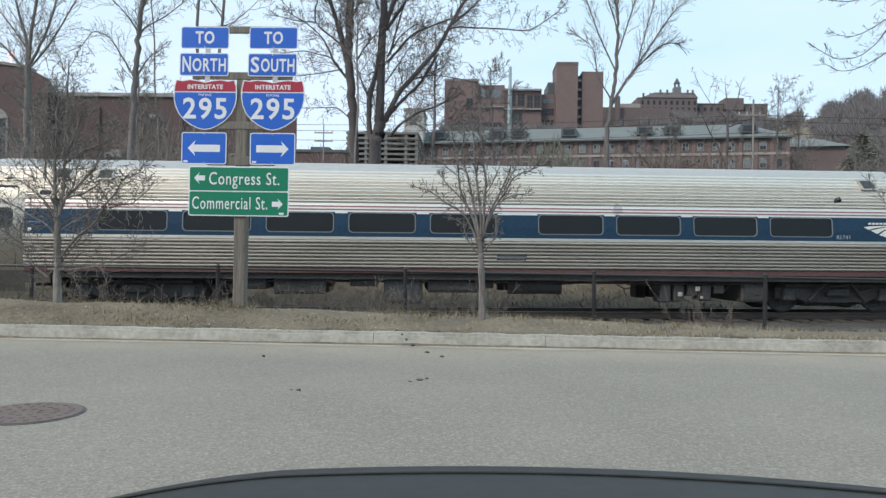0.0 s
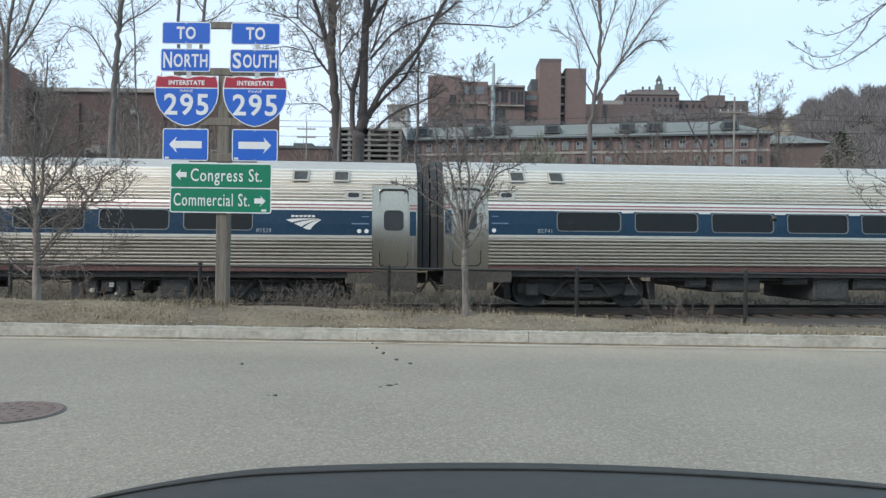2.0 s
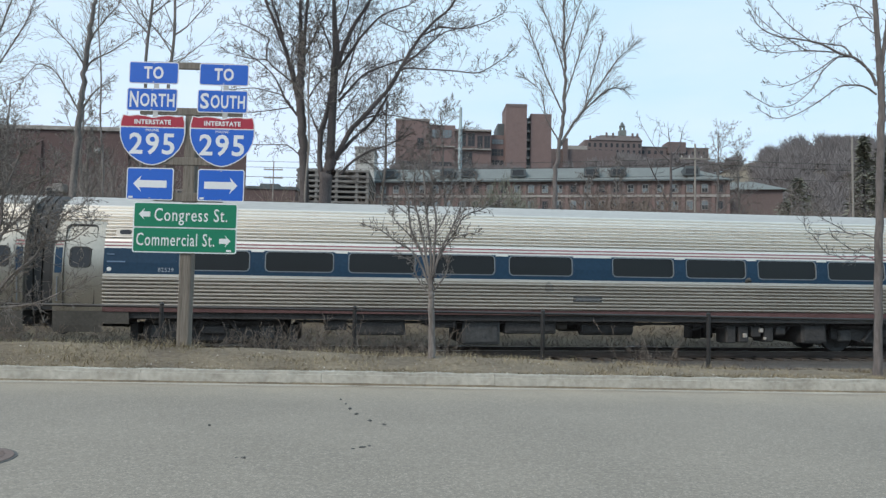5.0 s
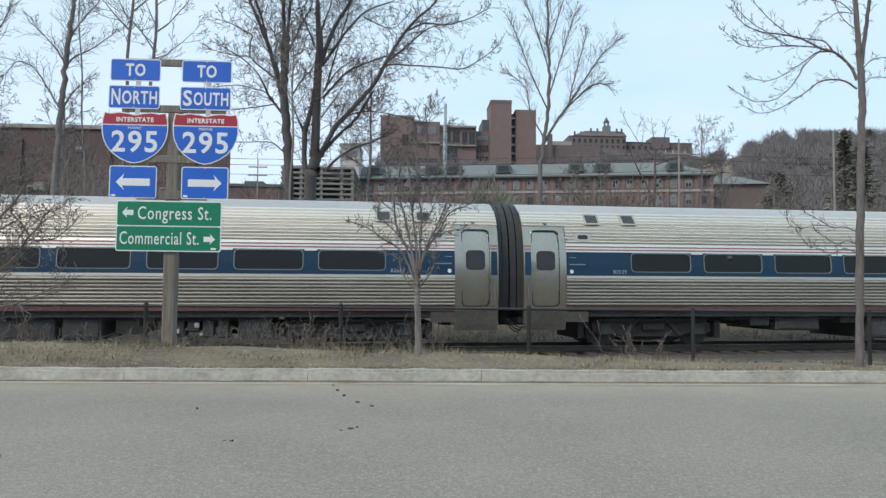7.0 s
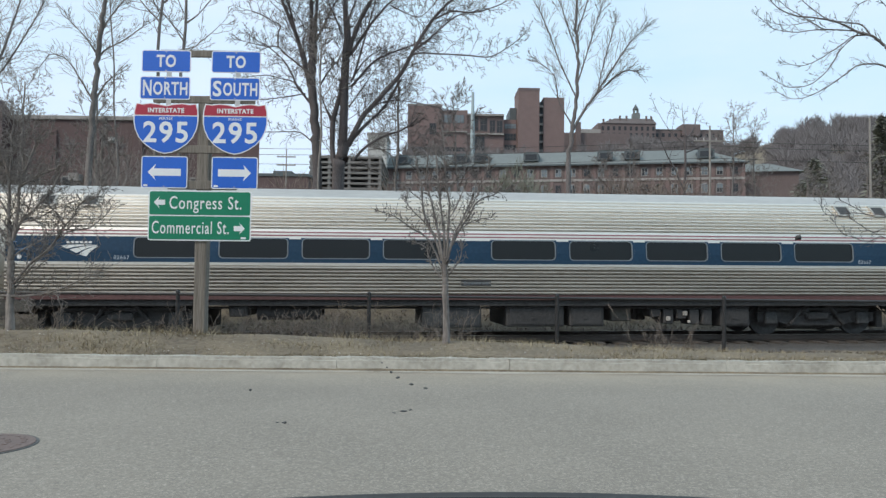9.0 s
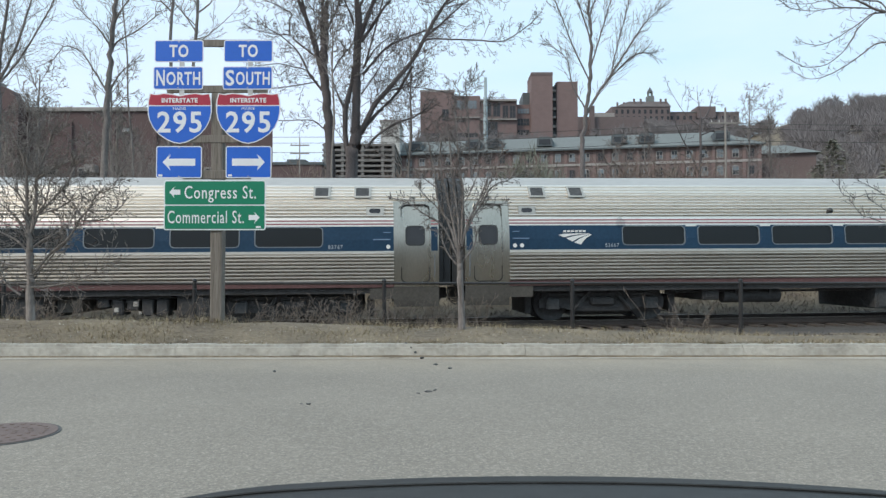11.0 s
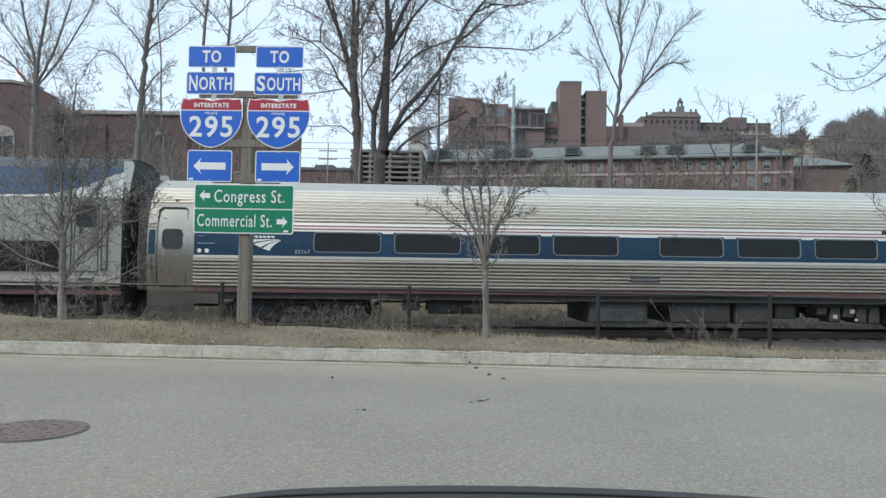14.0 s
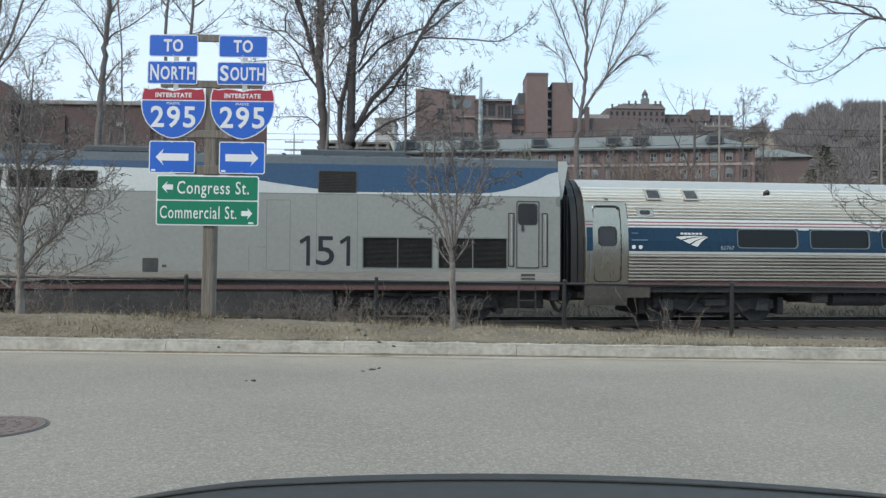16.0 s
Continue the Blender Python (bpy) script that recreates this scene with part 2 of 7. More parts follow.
FENCE = material("black_fence_pipe", (0.034, 0.033, 0.034), 0.5, 0.2, 0.3, 2.0, 30.0)
BARK = material("grey_bark", (0.22, 0.196, 0.18), 0.95, 0, 0.55, 4.0, 25.0, 0.012, stretch=(2, 2, 0.5))
BARK_GREY = material("ash_grey_bark", (0.185, 0.166, 0.156), 0.95, 0, 0.62, 3.0, 18.0, 0.018, stretch=(2, 2, 0.5))
BARK_DARK = material("dark_bark", (0.10, 0.087, 0.087), 0.95, 0, 0.4, 2.0, 16.0, 0.02, stretch=(2, 2, 0.5))
BARK_MID = material("brown_grey_bark", (0.14, 0.125, 0.122), 0.95, 0, 0.4, 2.0, 16.0, 0.02, stretch=(2, 2, 0.5))
BRUSH = material("bare_brush", (0.18, 0.148, 0.125), 0.95, 0, 0.4, 2.0, 20.0, island=0.5)
THICKET = material("dark_thicket", (0.185, 0.15, 0.13), 0.95, 0, 0.4, 1.0, 10.0, island=0.5)
WOODS = material("far_bare_woods", (0.175, 0.158, 0.158), 0.95, 0, 0.3, 0.05, 0.4, island=0.4)
CONIFER = material("dark_conifer", (0.165, 0.168, 0.135), 0.95, 0, 0.35, 0.1, 1.0, island=0.5)
BRICK_LEFT = brick_material("dark_red_brick", (0.113, 0.072, 0.071), (0.089, 0.060, 0.060), (0.125, 0.10, 0.096))
BRICK_MILL = brick_material("mill_brick", (0.135, 0.099, 0.096), (0.118, 0.088, 0.086), (0.185, 0.148, 0.142), 2.0)
BRICK_TOWER = brick_material("tower_brick", (0.188, 0.126, 0.119), (0.16, 0.112, 0.106), (0.205, 0.165, 0.158), 2.0)
BRICK_FAR = brick_material("far_brick", (0.148, 0.112, 0.109), (0.128, 0.098, 0.097), (0.165, 0.135, 0.133), 3.0)
COPING = material("stone_coping", (0.30, 0.28, 0.265), 0.85, 0, 0.25, 1.0, 10.0)
SLATE = material("grey_green_slate", (0.165, 0.18, 0.176), 0.85, 0, 0.2, 0.25, 3.0)
DORMER = material("dark_dormer", (0.085, 0.10, 0.108), 0.7, 0, 0.25, 0.5, 4.0)
MANSARD = material("brown_mansard_slate", (0.125, 0.105, 0.102), 0.85, 0, 0.25, 0.3, 3.0)
CONCRETE = material("parking_concrete", (0.19, 0.18, 0.172), 0.9, 0, 0.25, 0.4, 4.0)
SHADE = material("deck_shade", (0.07, 0.068, 0.07), 0.9, 0, 0.25, 0.4, 4.0)
STUCCO = material("pale_stucco", (0.46, 0.45, 0.43), 0.9, 0, 0.15, 0.3, 4.0)
TRIMWHITE = material("painted_window_trim", (0.28, 0.262, 0.25), 0.8, 0, 0.2, 0.5, 6.0)
WINGLASS = material("dark_window_glass", (0.045, 0.048, 0.054), 0.18, 0, 0.2, 0.3, 2.0, spec=0.22)
# pane colour with the sky's reflection painted into it
SKYGLASS = material("sky_pale_window_glass", (0.17, 0.195, 0.215), 0.15, 0, 0.2, 0.3, 2.0)
POLEWOOD = material("utility_pole_wood", (0.26, 0.24, 0.22), 0.9, 0, 0.3, 1.0, 8.0, stretch=(3, 3, 0.3))
MAST = material("galvanised_mast", (0.34, 0.40, 0.42), 0.6, 0.3, 0.15, 0.4, 3.0)
WIRE = material("overhead_wire", (0.05, 0.05, 0.05), 0.6, 0, 0.2, 2.0, 10.0)
HOOD = material("dark_hood_paint", (0.040, 0.041, 0.041), 0.5, 0, 0.25, 2.0, 40.0, spec=0.16)
REDLAMP = bpy.data.materials.new("red_beacon_glow")
REDLAMP.use_nodes = True
REDLAMP.node_tree.nodes["Principled BSDF"].inputs["Base Color"].default_value = (0.8, 0.4, 0.4, 1)
REDLAMP.node_tree.nodes["Principled BSDF"].inputs["Emission Color"].default_value = (1.0, 0.62, 0.6, 1)
REDLAMP.node_tree.nodes["Principled BSDF"].inputs["Emission Strength"].default_value = 1.4


# ---------------------------------------------------------------- mesh helpers
def mesh_of(bm, name):
    me = bpy.data.meshes.new(name)
    bm.normal_update()
    bm.to_mesh(me)
    bm.free()
    return me


def part(name, bm, mat, parent, label=""):
    me = mesh_of(bm, name) if isinstance(bm, bmesh.types.BMesh) else bm
    if not me.materials:
        me.materials.append(mat)
    ob = new(name, me)
    ob.parent = parent
    if label:
        tagged(ob, label)
    return ob


def thing(name, m, label, category, group="", kind=""):
    ob = new(name)
    ob.empty_display_size = 0.2
    ob.matrix_world = m
    return tagged(ob, label, category, group, kind)


def box(bm, x0, x1, y0, y1, z0, z1, bevel=0.0):
    r = bmesh.ops.create_cube(bm, size=1.0, matrix=Matrix.Translation(((x0 + x1) / 2, (y0 + y1) / 2, (z0 + z1) / 2)) @ Matrix.Diagonal((x1 - x0, y1 - y0, z1 - z0, 1)))
    if bevel:
        edges = list({ed for v in r["verts"] for ed in v.link_edges})
        bmesh.ops.bevel(bm, geom=edges, offset=bevel, segments=1, affect="EDGES")
    return bm


def boxed(*a, **k):
    return box(bmesh.new(), *a, **k)


def tube(bm, p0, p1, r0, r1=None, n=8, caps=True):
    p0, p1 = Vector(p0), Vector(p1)
    d = p1 - p0
    q = d.to_track_quat("Z", "Y").to_matrix().to_4x4()
    bmesh.ops.create_cone(bm, cap_ends=caps, segments=n, radius1=r0, radius2=r0 if r1 is None else r1, depth=d.length, matrix=Matrix.Translation((p0 + p1) / 2) @ q)
    return bm


def poly(bm, pts):
    return bm.faces.new([bm.verts.new(p) for p in pts])


def prism(bm, outline, y0, y1):
    """An outline in x, z pushed through from y0 to y1."""
    a = [bm.verts.new((x, y0, z)) for x, z in outline]
    b = [bm.verts.new((x, y1, z)) for x, z in outline]
    bm.faces.new(a)
    bm.faces.new(b[::-1])
    for i in range(len(a)):
        j = (i + 1) % len(a)
        bm.faces.new((a[j], a[i], b[i], b[j]))
    bmesh.ops.recalc_face_normals(bm, faces=bm.faces[:])
    return bm


def rounded(x0, x1, z0, z1, r, n=4):
    """A rounded rectangle as an outline in x, z."""
    pts = []
    for cx, cz, a0 in ((x1 - r, z0 + r, -90), (x1 - r, z1 - r, 0), (x0 + r, z1 - r, 90), (x0 + r, z0 + r, 180)):
        for k in range(n + 1):
            t = radians(a0 + 90 * k / n)
            pts.append((cx + r * math.cos(t), cz + r * math.sin(t)))
    return pts


def lettering(text, size, wide=1.0, bold=0.0, depth=0.002):
    """Letters as a mesh in x, z, facing -y, centred on the origin."""
    cu = bpy.data.curves.new("letters", "FONT")
    cu.body, cu.size, cu.align_x, cu.align_y = text, size, "CENTER", "CENTER"
    cu.extrude, cu.offset, cu.resolution_u, cu.space_character = depth, bold, 3, 1.12
    ob = new("letters", cu)
    bpy.context.view_layer.update()
    me = bpy.data.meshes.new_from_object(ob.evaluated_get(bpy.context.evaluated_depsgraph_get()))
    bpy.data.objects.remove(ob)
    bpy.data.curves.remove(cu)
    me.transform(Matrix.Rotation(radians(90), 4, "X") @ Matrix.Diagonal((wide, 1, 1, 1)))
    me.materials.clear()
    return me


def put_text(name, text, x, y, z, width, height, mat, parent, bold=0.0, turn=0.0):
    me = lettering(text, 1.0, 1.0, 0.0)
    xs = [v.co.x for v in me.vertices]
    zs = [v.co.z for v in me.vertices]
    w, h = max(xs) - min(xs), max(zs) - min(zs)
    me = lettering(text, height / h, 1.0, bold)
    xs = [v.co.x for v in me.vertices]
    zs = [v.co.z for v in me.vertices]
    w, h = max(xs) - min(xs), max(zs) - min(zs)
    me.transform(Matrix.Diagonal((width / w, 1, height / h, 1)) @ Matrix.Translation((-(max(xs) + min(xs)) / 2, 0, -(max(zs) + min(zs)) / 2)))
    ob = part(name, me, mat, parent)
    ob.matrix_basis = pose(x, y, z, 0, 0, turn)
    return ob


# ---------------------------------------------------------------- the lie of the land
Y0, THETA, GRADE, RAIL = 18.77, 5.28, 0.0076, -0.48
TRACK = Matrix.Translation((0, Y0, 0)) @ Matrix.Rotation(radians(THETA), 4, "Z") @ Matrix.Rotation(-math.atan(GRADE), 4, "Y")
ct, st = math.cos(radians(THETA)), math.sin(radians(THETA))


def kerb_y(x):
    return 7.96 + 0.012 * x if x > -40 else 7.96 - 0.48 + (x + 40) * 0.0924


VERGE_C, VERGE_Z = (-0.2, 0.0, 0.19, 0.45, 1.05, 1.28, 1.75, 2.45, 3.4, 4.4, 6.2), (-0.10, 0.02, 0.125, 0.15, 0.215, 0.22, 0.12, -0.12, -0.34, -0.42, -0.5)
TRACK_W = (-6, -3, -1.2, 0, 3.2, 4.6, 7, 12, 30, 60, 100, 140, 170, 220, 280, 330, 420, 520, 800, 2400)
TRACK_Z = (-0.3, -0.55, -0.70, -0.70, -0.70, -0.45, 0.45, 1.1, 1.6, 5.0, 9.0, 13.0, 16.0, 28.0, 46.0, 56.0, 80.0, 88.0, 85.0, 80.0)


def land(x, y):
    c = y - kerb_y(x)
    w = (y - Y0) * ct - x * st
    zv = np.interp(c, VERGE_C, VERGE_Z) - 0.022 * np.clip(x, -8, 8) * np.clip((c - 0.16) * 1.4, 0, 1)
    zt = np.interp(w, TRACK_W, TRACK_Z) + GRADE * np.clip(x, -60, 60)
    k = np.clip((w + 5.5) / 3.0, 0, 1)
    k = k * k * (3 - 2 * k)
    z = zv * (1 - k) + zt * k
    if c > 0.25:
        z += 0.025 * noise.noise(Vector((x * 1.3, y * 1.3, 0))) + 0.03 * noise.noise(Vector((x * 0.4, y * 0.4, 5))) * min(1, c)
    if w > 150:
        z += 14 * np.clip((x - 0.43 * w) / 45, 0, 1) * np.clip((w - 150) / 130, 0, 1) * np.clip((700 - w) / 300, 0, 1)
    if w > 8:
        z += min(3.0, (w - 8) * 0.03) * noise.noise(Vector((x * 0.02, y * 0.02, 9)))
    if y > 40:
        low = max(0.0, 0.9 + 0.09 * (y - 20)) if y < 400 else 35.1
        q = np.clip((-0.028 - x / y) / 0.03, 0, 1)
        z = z * (1 - q) + min(z, low) * q
    return float(z)


def lay_ground():
    xs = sorted(set(list(np.arange(-16, 16.01, 0.25)) + list(np.arange(-60, 60.1, 2.0)) + list(np.arange(-200, 201, 20.0)) + [-2400, -1500, -900, -500, -300, 300, 500, 900, 1500, 2400]))
    rs = [-0.2, 0.0, 0.19] + list(np.arange(0.3, 5.0, 0.15)) + list(np.arange(5.0, 24, 0.5)) + list(np.arange(25, 60, 2.5)) + list(np.arange(60, 200, 8.0)) + list(np.arange(200, 560, 20.0)) + [620, 800, 1200, 2400]
    verts, faces = [], []
    for r in rs:
        for x in xs:
            y = kerb_y(x) + r if abs(x) < 250 else 8 + r
            verts.append((x, y, land(x, y)))
    n = len(xs)
    for j in range(len(rs) - 1):
        for i in range(n - 1):
            faces.append((j * n + i, j * n + i + 1, (j + 1) * n + i + 1, (j + 1) * n + i))
    me = bpy.data.meshes.new("ground")
    me.from_pydata(verts, [], faces)
    me.materials.append(SOIL)
    me.materials.append(BALLAST)
    for p in me.polygons:
        c = p.center
        w = (c.y - Y0) * ct - c.x * st
        p.material_index = 1 if -3.2 < w < 3.9 else 0
        p.use_smooth = True
    tagged(new("ground", me), "dead brown grass and bare winter soil sloping to the railway and the hill", "ground", kind="structure")


def lay_road():
    xs = [-2400, -900, -300, -100, -60, -40] + list(np.arange(-30, 31, 2.0)) + [40, 60, 100, 300, 900, 2400]
    verts, faces = [], []
    for x in xs:
        verts += [(x, -900, 0), (x, -9, 0), (x, (kerb_y(x) if abs(x) < 100 else 8) + 0.02, 0)]
    for i in range(len(xs) - 1):
        for k in range(2):
            faces.append((3 * i + k, 3 * i + 3 + k, 3 * i + 4 + k, 3 * i + 1 + k))
    me = bpy.data.meshes.new("road")
    me.from_pydata(verts, [], faces)
    me.materials.append(ASPHALT)
    tagged(new("road", me), "pale worn grey asphalt road with fine aggregate", "road", kind="structure")


lay_ground()
lay_road()


# ---------------------------------------------------------------- train
COACH_H = (0.60, 0.96, 1.4, 1.8, 2.2, 2.6, 2.95, 3.25, 3.5, 3.68, 3.79, 3.84)
COACH_W = (1.50, 1.545, 1.585, 1.60, 1.585, 1.53, 1.43, 1.26, 1.00, 0.70, 0.40, 0.0)


def girth(h):
    return float(np.interp(h, COACH_H, COACH_W))


def skin(bm, x0, x1, hs, offs, side, halfs=girth):
    """A strip of the car's side between x0 and x1, through the heights hs, set out by offs."""
    rows = []
    for h, o in zip(hs, offs):
        # outward direction on the section
        dw = (halfs(h + 0.02) - halfs(h - 0.02)) / 0.04
        n = Vector((0, 1, -dw)).normalized()
        y, z = halfs(h) + o * n.y, h + o * n.z
        rows.append((bm.verts.new((x0, side * y, z)), bm.verts.new((x1, side * y, z))))
    for (a, b), (c, d) in zip(rows, rows[1:]):
        bm.faces.new((a, b, d, c) if side < 0 else (b, a, c, d))


def ridges(h0, h1, pitch, tall):
    hs, offs = [h0], [0.0]
    n = round((h1 - h0) / pitch)
    p = (h1 - h0) / n
    for k in range(n):
        b = h0 + k * p
        for f, o in ((0.15, -0.3 * tall), (0.26, 0.7 * tall), (0.40, tall), (0.60, tall), (0.80, 0.6 * tall), (1.0, 0.0)):
            hs.append(b + f * p)
            offs.append(o)
    return hs, offs


def on_side(x, h, side, off=0.0, halfs=girth):
    return (x, side * (halfs(h) + off), h)


def ring(bm, outer, inner, side, o1, o2, halfs=girth):
    a = [bm.verts.new(on_side(x, h, side, o1, halfs)) for x, h in outer]
    b = [bm.verts.new(on_side(x, h, side, o2, halfs)) for x, h in inner]
    for i in range(len(a)):
        j = (i + 1) % len(a)
        bm.faces.new((a[i], a[j], b[j], b[i]) if side < 0 else (a[j], a[i], b[i], b[j]))


def plate(bm, outline, side, off, halfs=girth):
    vs = [bm.verts.new(on_side(x, h, side, off, halfs)) for x, h in outline]
    bm.faces.new(vs if side < 0 else vs[::-1])


def square_like(outline, x0, x1, h0, h1):
    """The points of a rounded outline pushed out to the rectangle round it."""
    cx, cz = (x0 + x1) / 2, (h0 + h1) / 2
    out = []
    for x, z in outline:
        dx, dz = (x - cx) / ((x1 - x0) / 2), (z - cz) / ((h1 - h0) / 2)
        m = max(abs(dx), abs(dz))
        ax = 1 if abs(dx) > 0.72 else 0
        az = 1 if abs(dz) > 0.55 else 0
        out.append((cx + (math.copysign(1, dx) if ax else dx / m) * (x1 - x0) / 2, cz + (math.copysign(1, dz) if az else dz / m) * (h1 - h0) / 2))
    return out


END = 12.62
# window edges along the car, from the end with no emblem
PLAIN = [3.21 + 2.013 * k for k in range(5)]
EMBLEM = [13.97 + 1.985 * k for k in range(4)]
WINDOWS = [(x - 12.95 - 0.02, x - 12.95 + 1.62) for x in PLAIN + EMBLEM]


def wheel_mesh():
    bm = bmesh.new()
    for y in (-0.72, 0.72):
        tube(bm, (0, y - 0.065, 0), (0, y + 0.065, 0), 0.455, n=24)
        tube(bm, (0, y - 0.085, 0), (0, y + 0.085, 0), 0.14, n=12)
        for k in range(5):
            an = 2 * math.pi * k / 5
            tube(bm, (0.27 * math.cos(an), y - 0.073, 0.27 * math.sin(an)), (0.27 * math.cos(an), y + 0.073, 0.27 * math.sin(an)), 0.06, n=8)
    tube(bm, (0, -1.0, 0), (0, 1.0, 0), 0.085, n=10)
    me = mesh_of(bm, "wheelset")
    me.materials.append(UNDER2)
    return me


WHEEL = wheel_mesh()
WHEELSETS = []


def bogie(parent, x, base):
    fr = bmesh.new()
    for s in (-1, 1):
        prism(fr, [(-base / 2 - 0.35, 0.36), (-base / 2 + 0.25, 0.36), (-base / 2 + 0.55, 0.26), (base / 2 - 0.55, 0.26), (base / 2 - 0.25, 0.36), (base / 2 + 0.35, 0.36), (base / 2 + 0.35, 0.60), (base / 2 - 0.3, 0.64), (0.5, 0.52), (-0.5, 0.52), (-base / 2 + 0.3, 0.64), (-base / 2 - 0.35, 0.60)], s * 1.0 - 0.07, s * 1.0 + 0.07)
        for q in (-0.3, 0.3):
            for k in range(6):
                tube(fr, (q, s * 1.02, 0.52 + k * 0.05), (q, s * 1.02, 0.545 + k * 0.05), 0.13, n=10)
    box(fr, -0.3, 0.3, -1.2, 1.2, 0.42, 0.62, 0.03)
    box(fr, -0.5, 0.5, -1.22, 1.22, 0.80, 0.92, 0.02)
    # added block that closes the view through the bogie, for its dark mass
    box(fr, -base / 2 - 0.45, base / 2 + 0.45, -0.6, 0.6, 0.38, 0.9, 0.05)
    for s in (-1, 1):
        prism(fr, [(-base / 2 - 0.3, 0.62), (-base / 2 + 0.1, 0.5), (base / 2 - 0.1, 0.5), (base / 2 + 0.3, 0.62), (base / 2 + 0.2, 0.84), (-base / 2 - 0.2, 0.84)], s * 0.93 - 0.04, s * 0.93 + 0.04)
    # added solid core keeps the space between the wheels dark; brake rigging and cross beams
    box(fr, -base / 2 + 0.5, base / 2 - 0.5, -0.7, 0.7, 0.14, 0.7, 0.04)
    for q in (-base / 2 - 0.62, -base / 2 + 0.6, base / 2 - 0.6, base / 2 + 0.62):
        box(fr, q - 0.09, q + 0.09, -0.95, 0.95, 0.2, 0.66, 0.02)
    for s in (-1, 1):
        tube(fr, (-0.75, s * 1.12, 0.30), (-0.35, s * 1.12, 0.78), 0.05, n=8)
        tube(fr, (0.75, s * 1.12, 0.30), (0.35, s * 1.12, 0.78), 0.05, n=8)
        box(fr, -base / 2 - 0.1, base / 2 + 0.1, s * 1.1 - 0.03, s * 1.1 + 0.03, 0.66, 0.72)
    tr = part("bogie", fr, UNDER, parent, "sooty black bogie frame with coil springs")
    tr.matrix_basis = pose(x, 0, 0)
    for s in (-1, 1):
        for q in (-base / 2, base / 2):
            part("axle_box", boxed(q - 0.17, q + 0.17, s * 1.09 - 0.08, s * 1.09 + 0.08, 0.30, 0.62, 0.03), UNDER2, tr)
    for q in (-base / 2, base / 2):
        w = part("wheelset", WHEEL, UNDER2, tr, "steel wheel pair on an axle")
        w.matrix_basis = pose(q, 0, 0.455)
        WHEELSETS.append((w, q))
    return tr


SEAT = mesh_of(boxed(0, 0.14, -0.45, 0.45, 1.5, 2.22, 0.05), "seat")
SEAT.materials.append(LINING)


EARLY = ((-6.31, -5.76, 0.53, "box"), (-5.58, -4.30, 0.41, "box"), (-3.69, -3.0, 0.61, "box"), (-2.85, -1.88, 0.19, "cabinet"), (-1.75, -0.42, 0.47, "box"), (-0.36, -0.05, 0.57, "valve"), (0.31, 1.69, 0.43, "tank"), (3.22, 3.69, 0.74, "valve"), (4.2, 5.96, 0.25, "cluster"), (6.34, 7.05, 0.26, "box"))
LATE = ((-6.4, -5.95, 0.52, "box"), (-5.74, -4.2, 0.43, "tank"), (-1.65, -0.15, 0.24, "cabinet"), (0.5, 2.0, 0.26, "box"), (2.15, 3.05, 0.26, "box"), (3.3, 3.85, 0.38, "valve"), (4.25, 6.0, 0.28, "cluster"), (6.2, 7.0, 0.25, "box"))


def equip(c, early):
    """Boxes, tanks and pumps hung under the floor; the later coaches carry them the other way round."""
    rnd = random.Random(5)
    for u0, u1, low, kind in EARLY if early else LATE:
        x0, x1 = (u0, u1) if early else (-u1, -u0)
        bm = bmesh.new()
        if kind == "tank":
            for y in (-1.0, 1.0):
                bm = bmesh.new()
                tube(bm, (x0, y, low + 0.2), (x1, y, low + 0.2), 0.2, n=18)
                for f in (0.2, 0.8):
                    q = x0 + (x1 - x0) * f
                    box(bm, q - 0.03, q + 0.03, y - 0.21, y + 0.21, low + 0.2, 0.82)
                part("air_tank", bm, UNDER, c, "round-ended dark air tank")
        elif kind == "cluster":
            box(bm, x0, x1, -1.2, 1.2, 0.7, 0.82)
            p = part("compressor_set", bm, UNDER, c, "dark cluster of compressors and pipes")
            n = 5
            for i in range(n):
                q, b = x0 + (x1 - x0) * i / n, x0 + (x1 - x0) * (i + 1) / n
                z = low + (0.0, 0.02, 0.16, 0.04, 0.22)[i]
                for y in (-1.3, 0.7):
                    part("pump", boxed(q + 0.02, b - 0.06, y, y + 0.6, z, 0.705, 0.03), UNDER, p)
            for i, (f, z, r) in enumerate(((0.30, 0.46, 0.055), (0.56, 0.60, 0.06), (0.62, 0.38, 0.035))):
                q = x0 + (x1 - x0) * (f if early else 1 - f)
                for y in (-1.31, 1.31):
                    bm = bmesh.new()
                    box(bm, q - r, q + r, y - 0.03, y + 0.03, z - r, z + r, 0.012)
                    part("gauge_plate", bm, LITTER, p, "small pale plate")
        else:
            y = 1.1 if kind == "valve" else 1.32
            box(bm, x0, x1, -y, y, low, 0.82, 0.03)
            if kind != "valve":
                for e in (-1, 1):
                    box(bm, x0 + 0.07, x1 - 0.07, *sorted((e * (y - 0.005), e * (y + 0.02))), low + 0.06, 0.74, 0.01)
                    q = x0 + (x1 - x0) * 0.55
                    box(bm, q - 0.05, q + 0.05, *sorted((e * (y + 0.015), e * (y + 0.05))), low + 0.2, low + 0.23)
            part("equipment_box", bm, SKIRT if kind == "valve" else (UNDER2 if kind == "cabinet" else UNDER), c, "dark equipment box under the floor")
    for k in range(5):
        bm = bmesh.new()
        x = rnd.uniform(-6.2, 6.2)
        w = rnd.uniform(0.3, 0.8)
        for i in range(8):
            g = lambda t: (x + w * t, -1.22, 0.8 - (0.10 + 0.05 * k) * math.sin(math.pi * t))
            tube(bm, g(i / 8), g((i + 1) / 8), 0.016, n=5, caps=False)
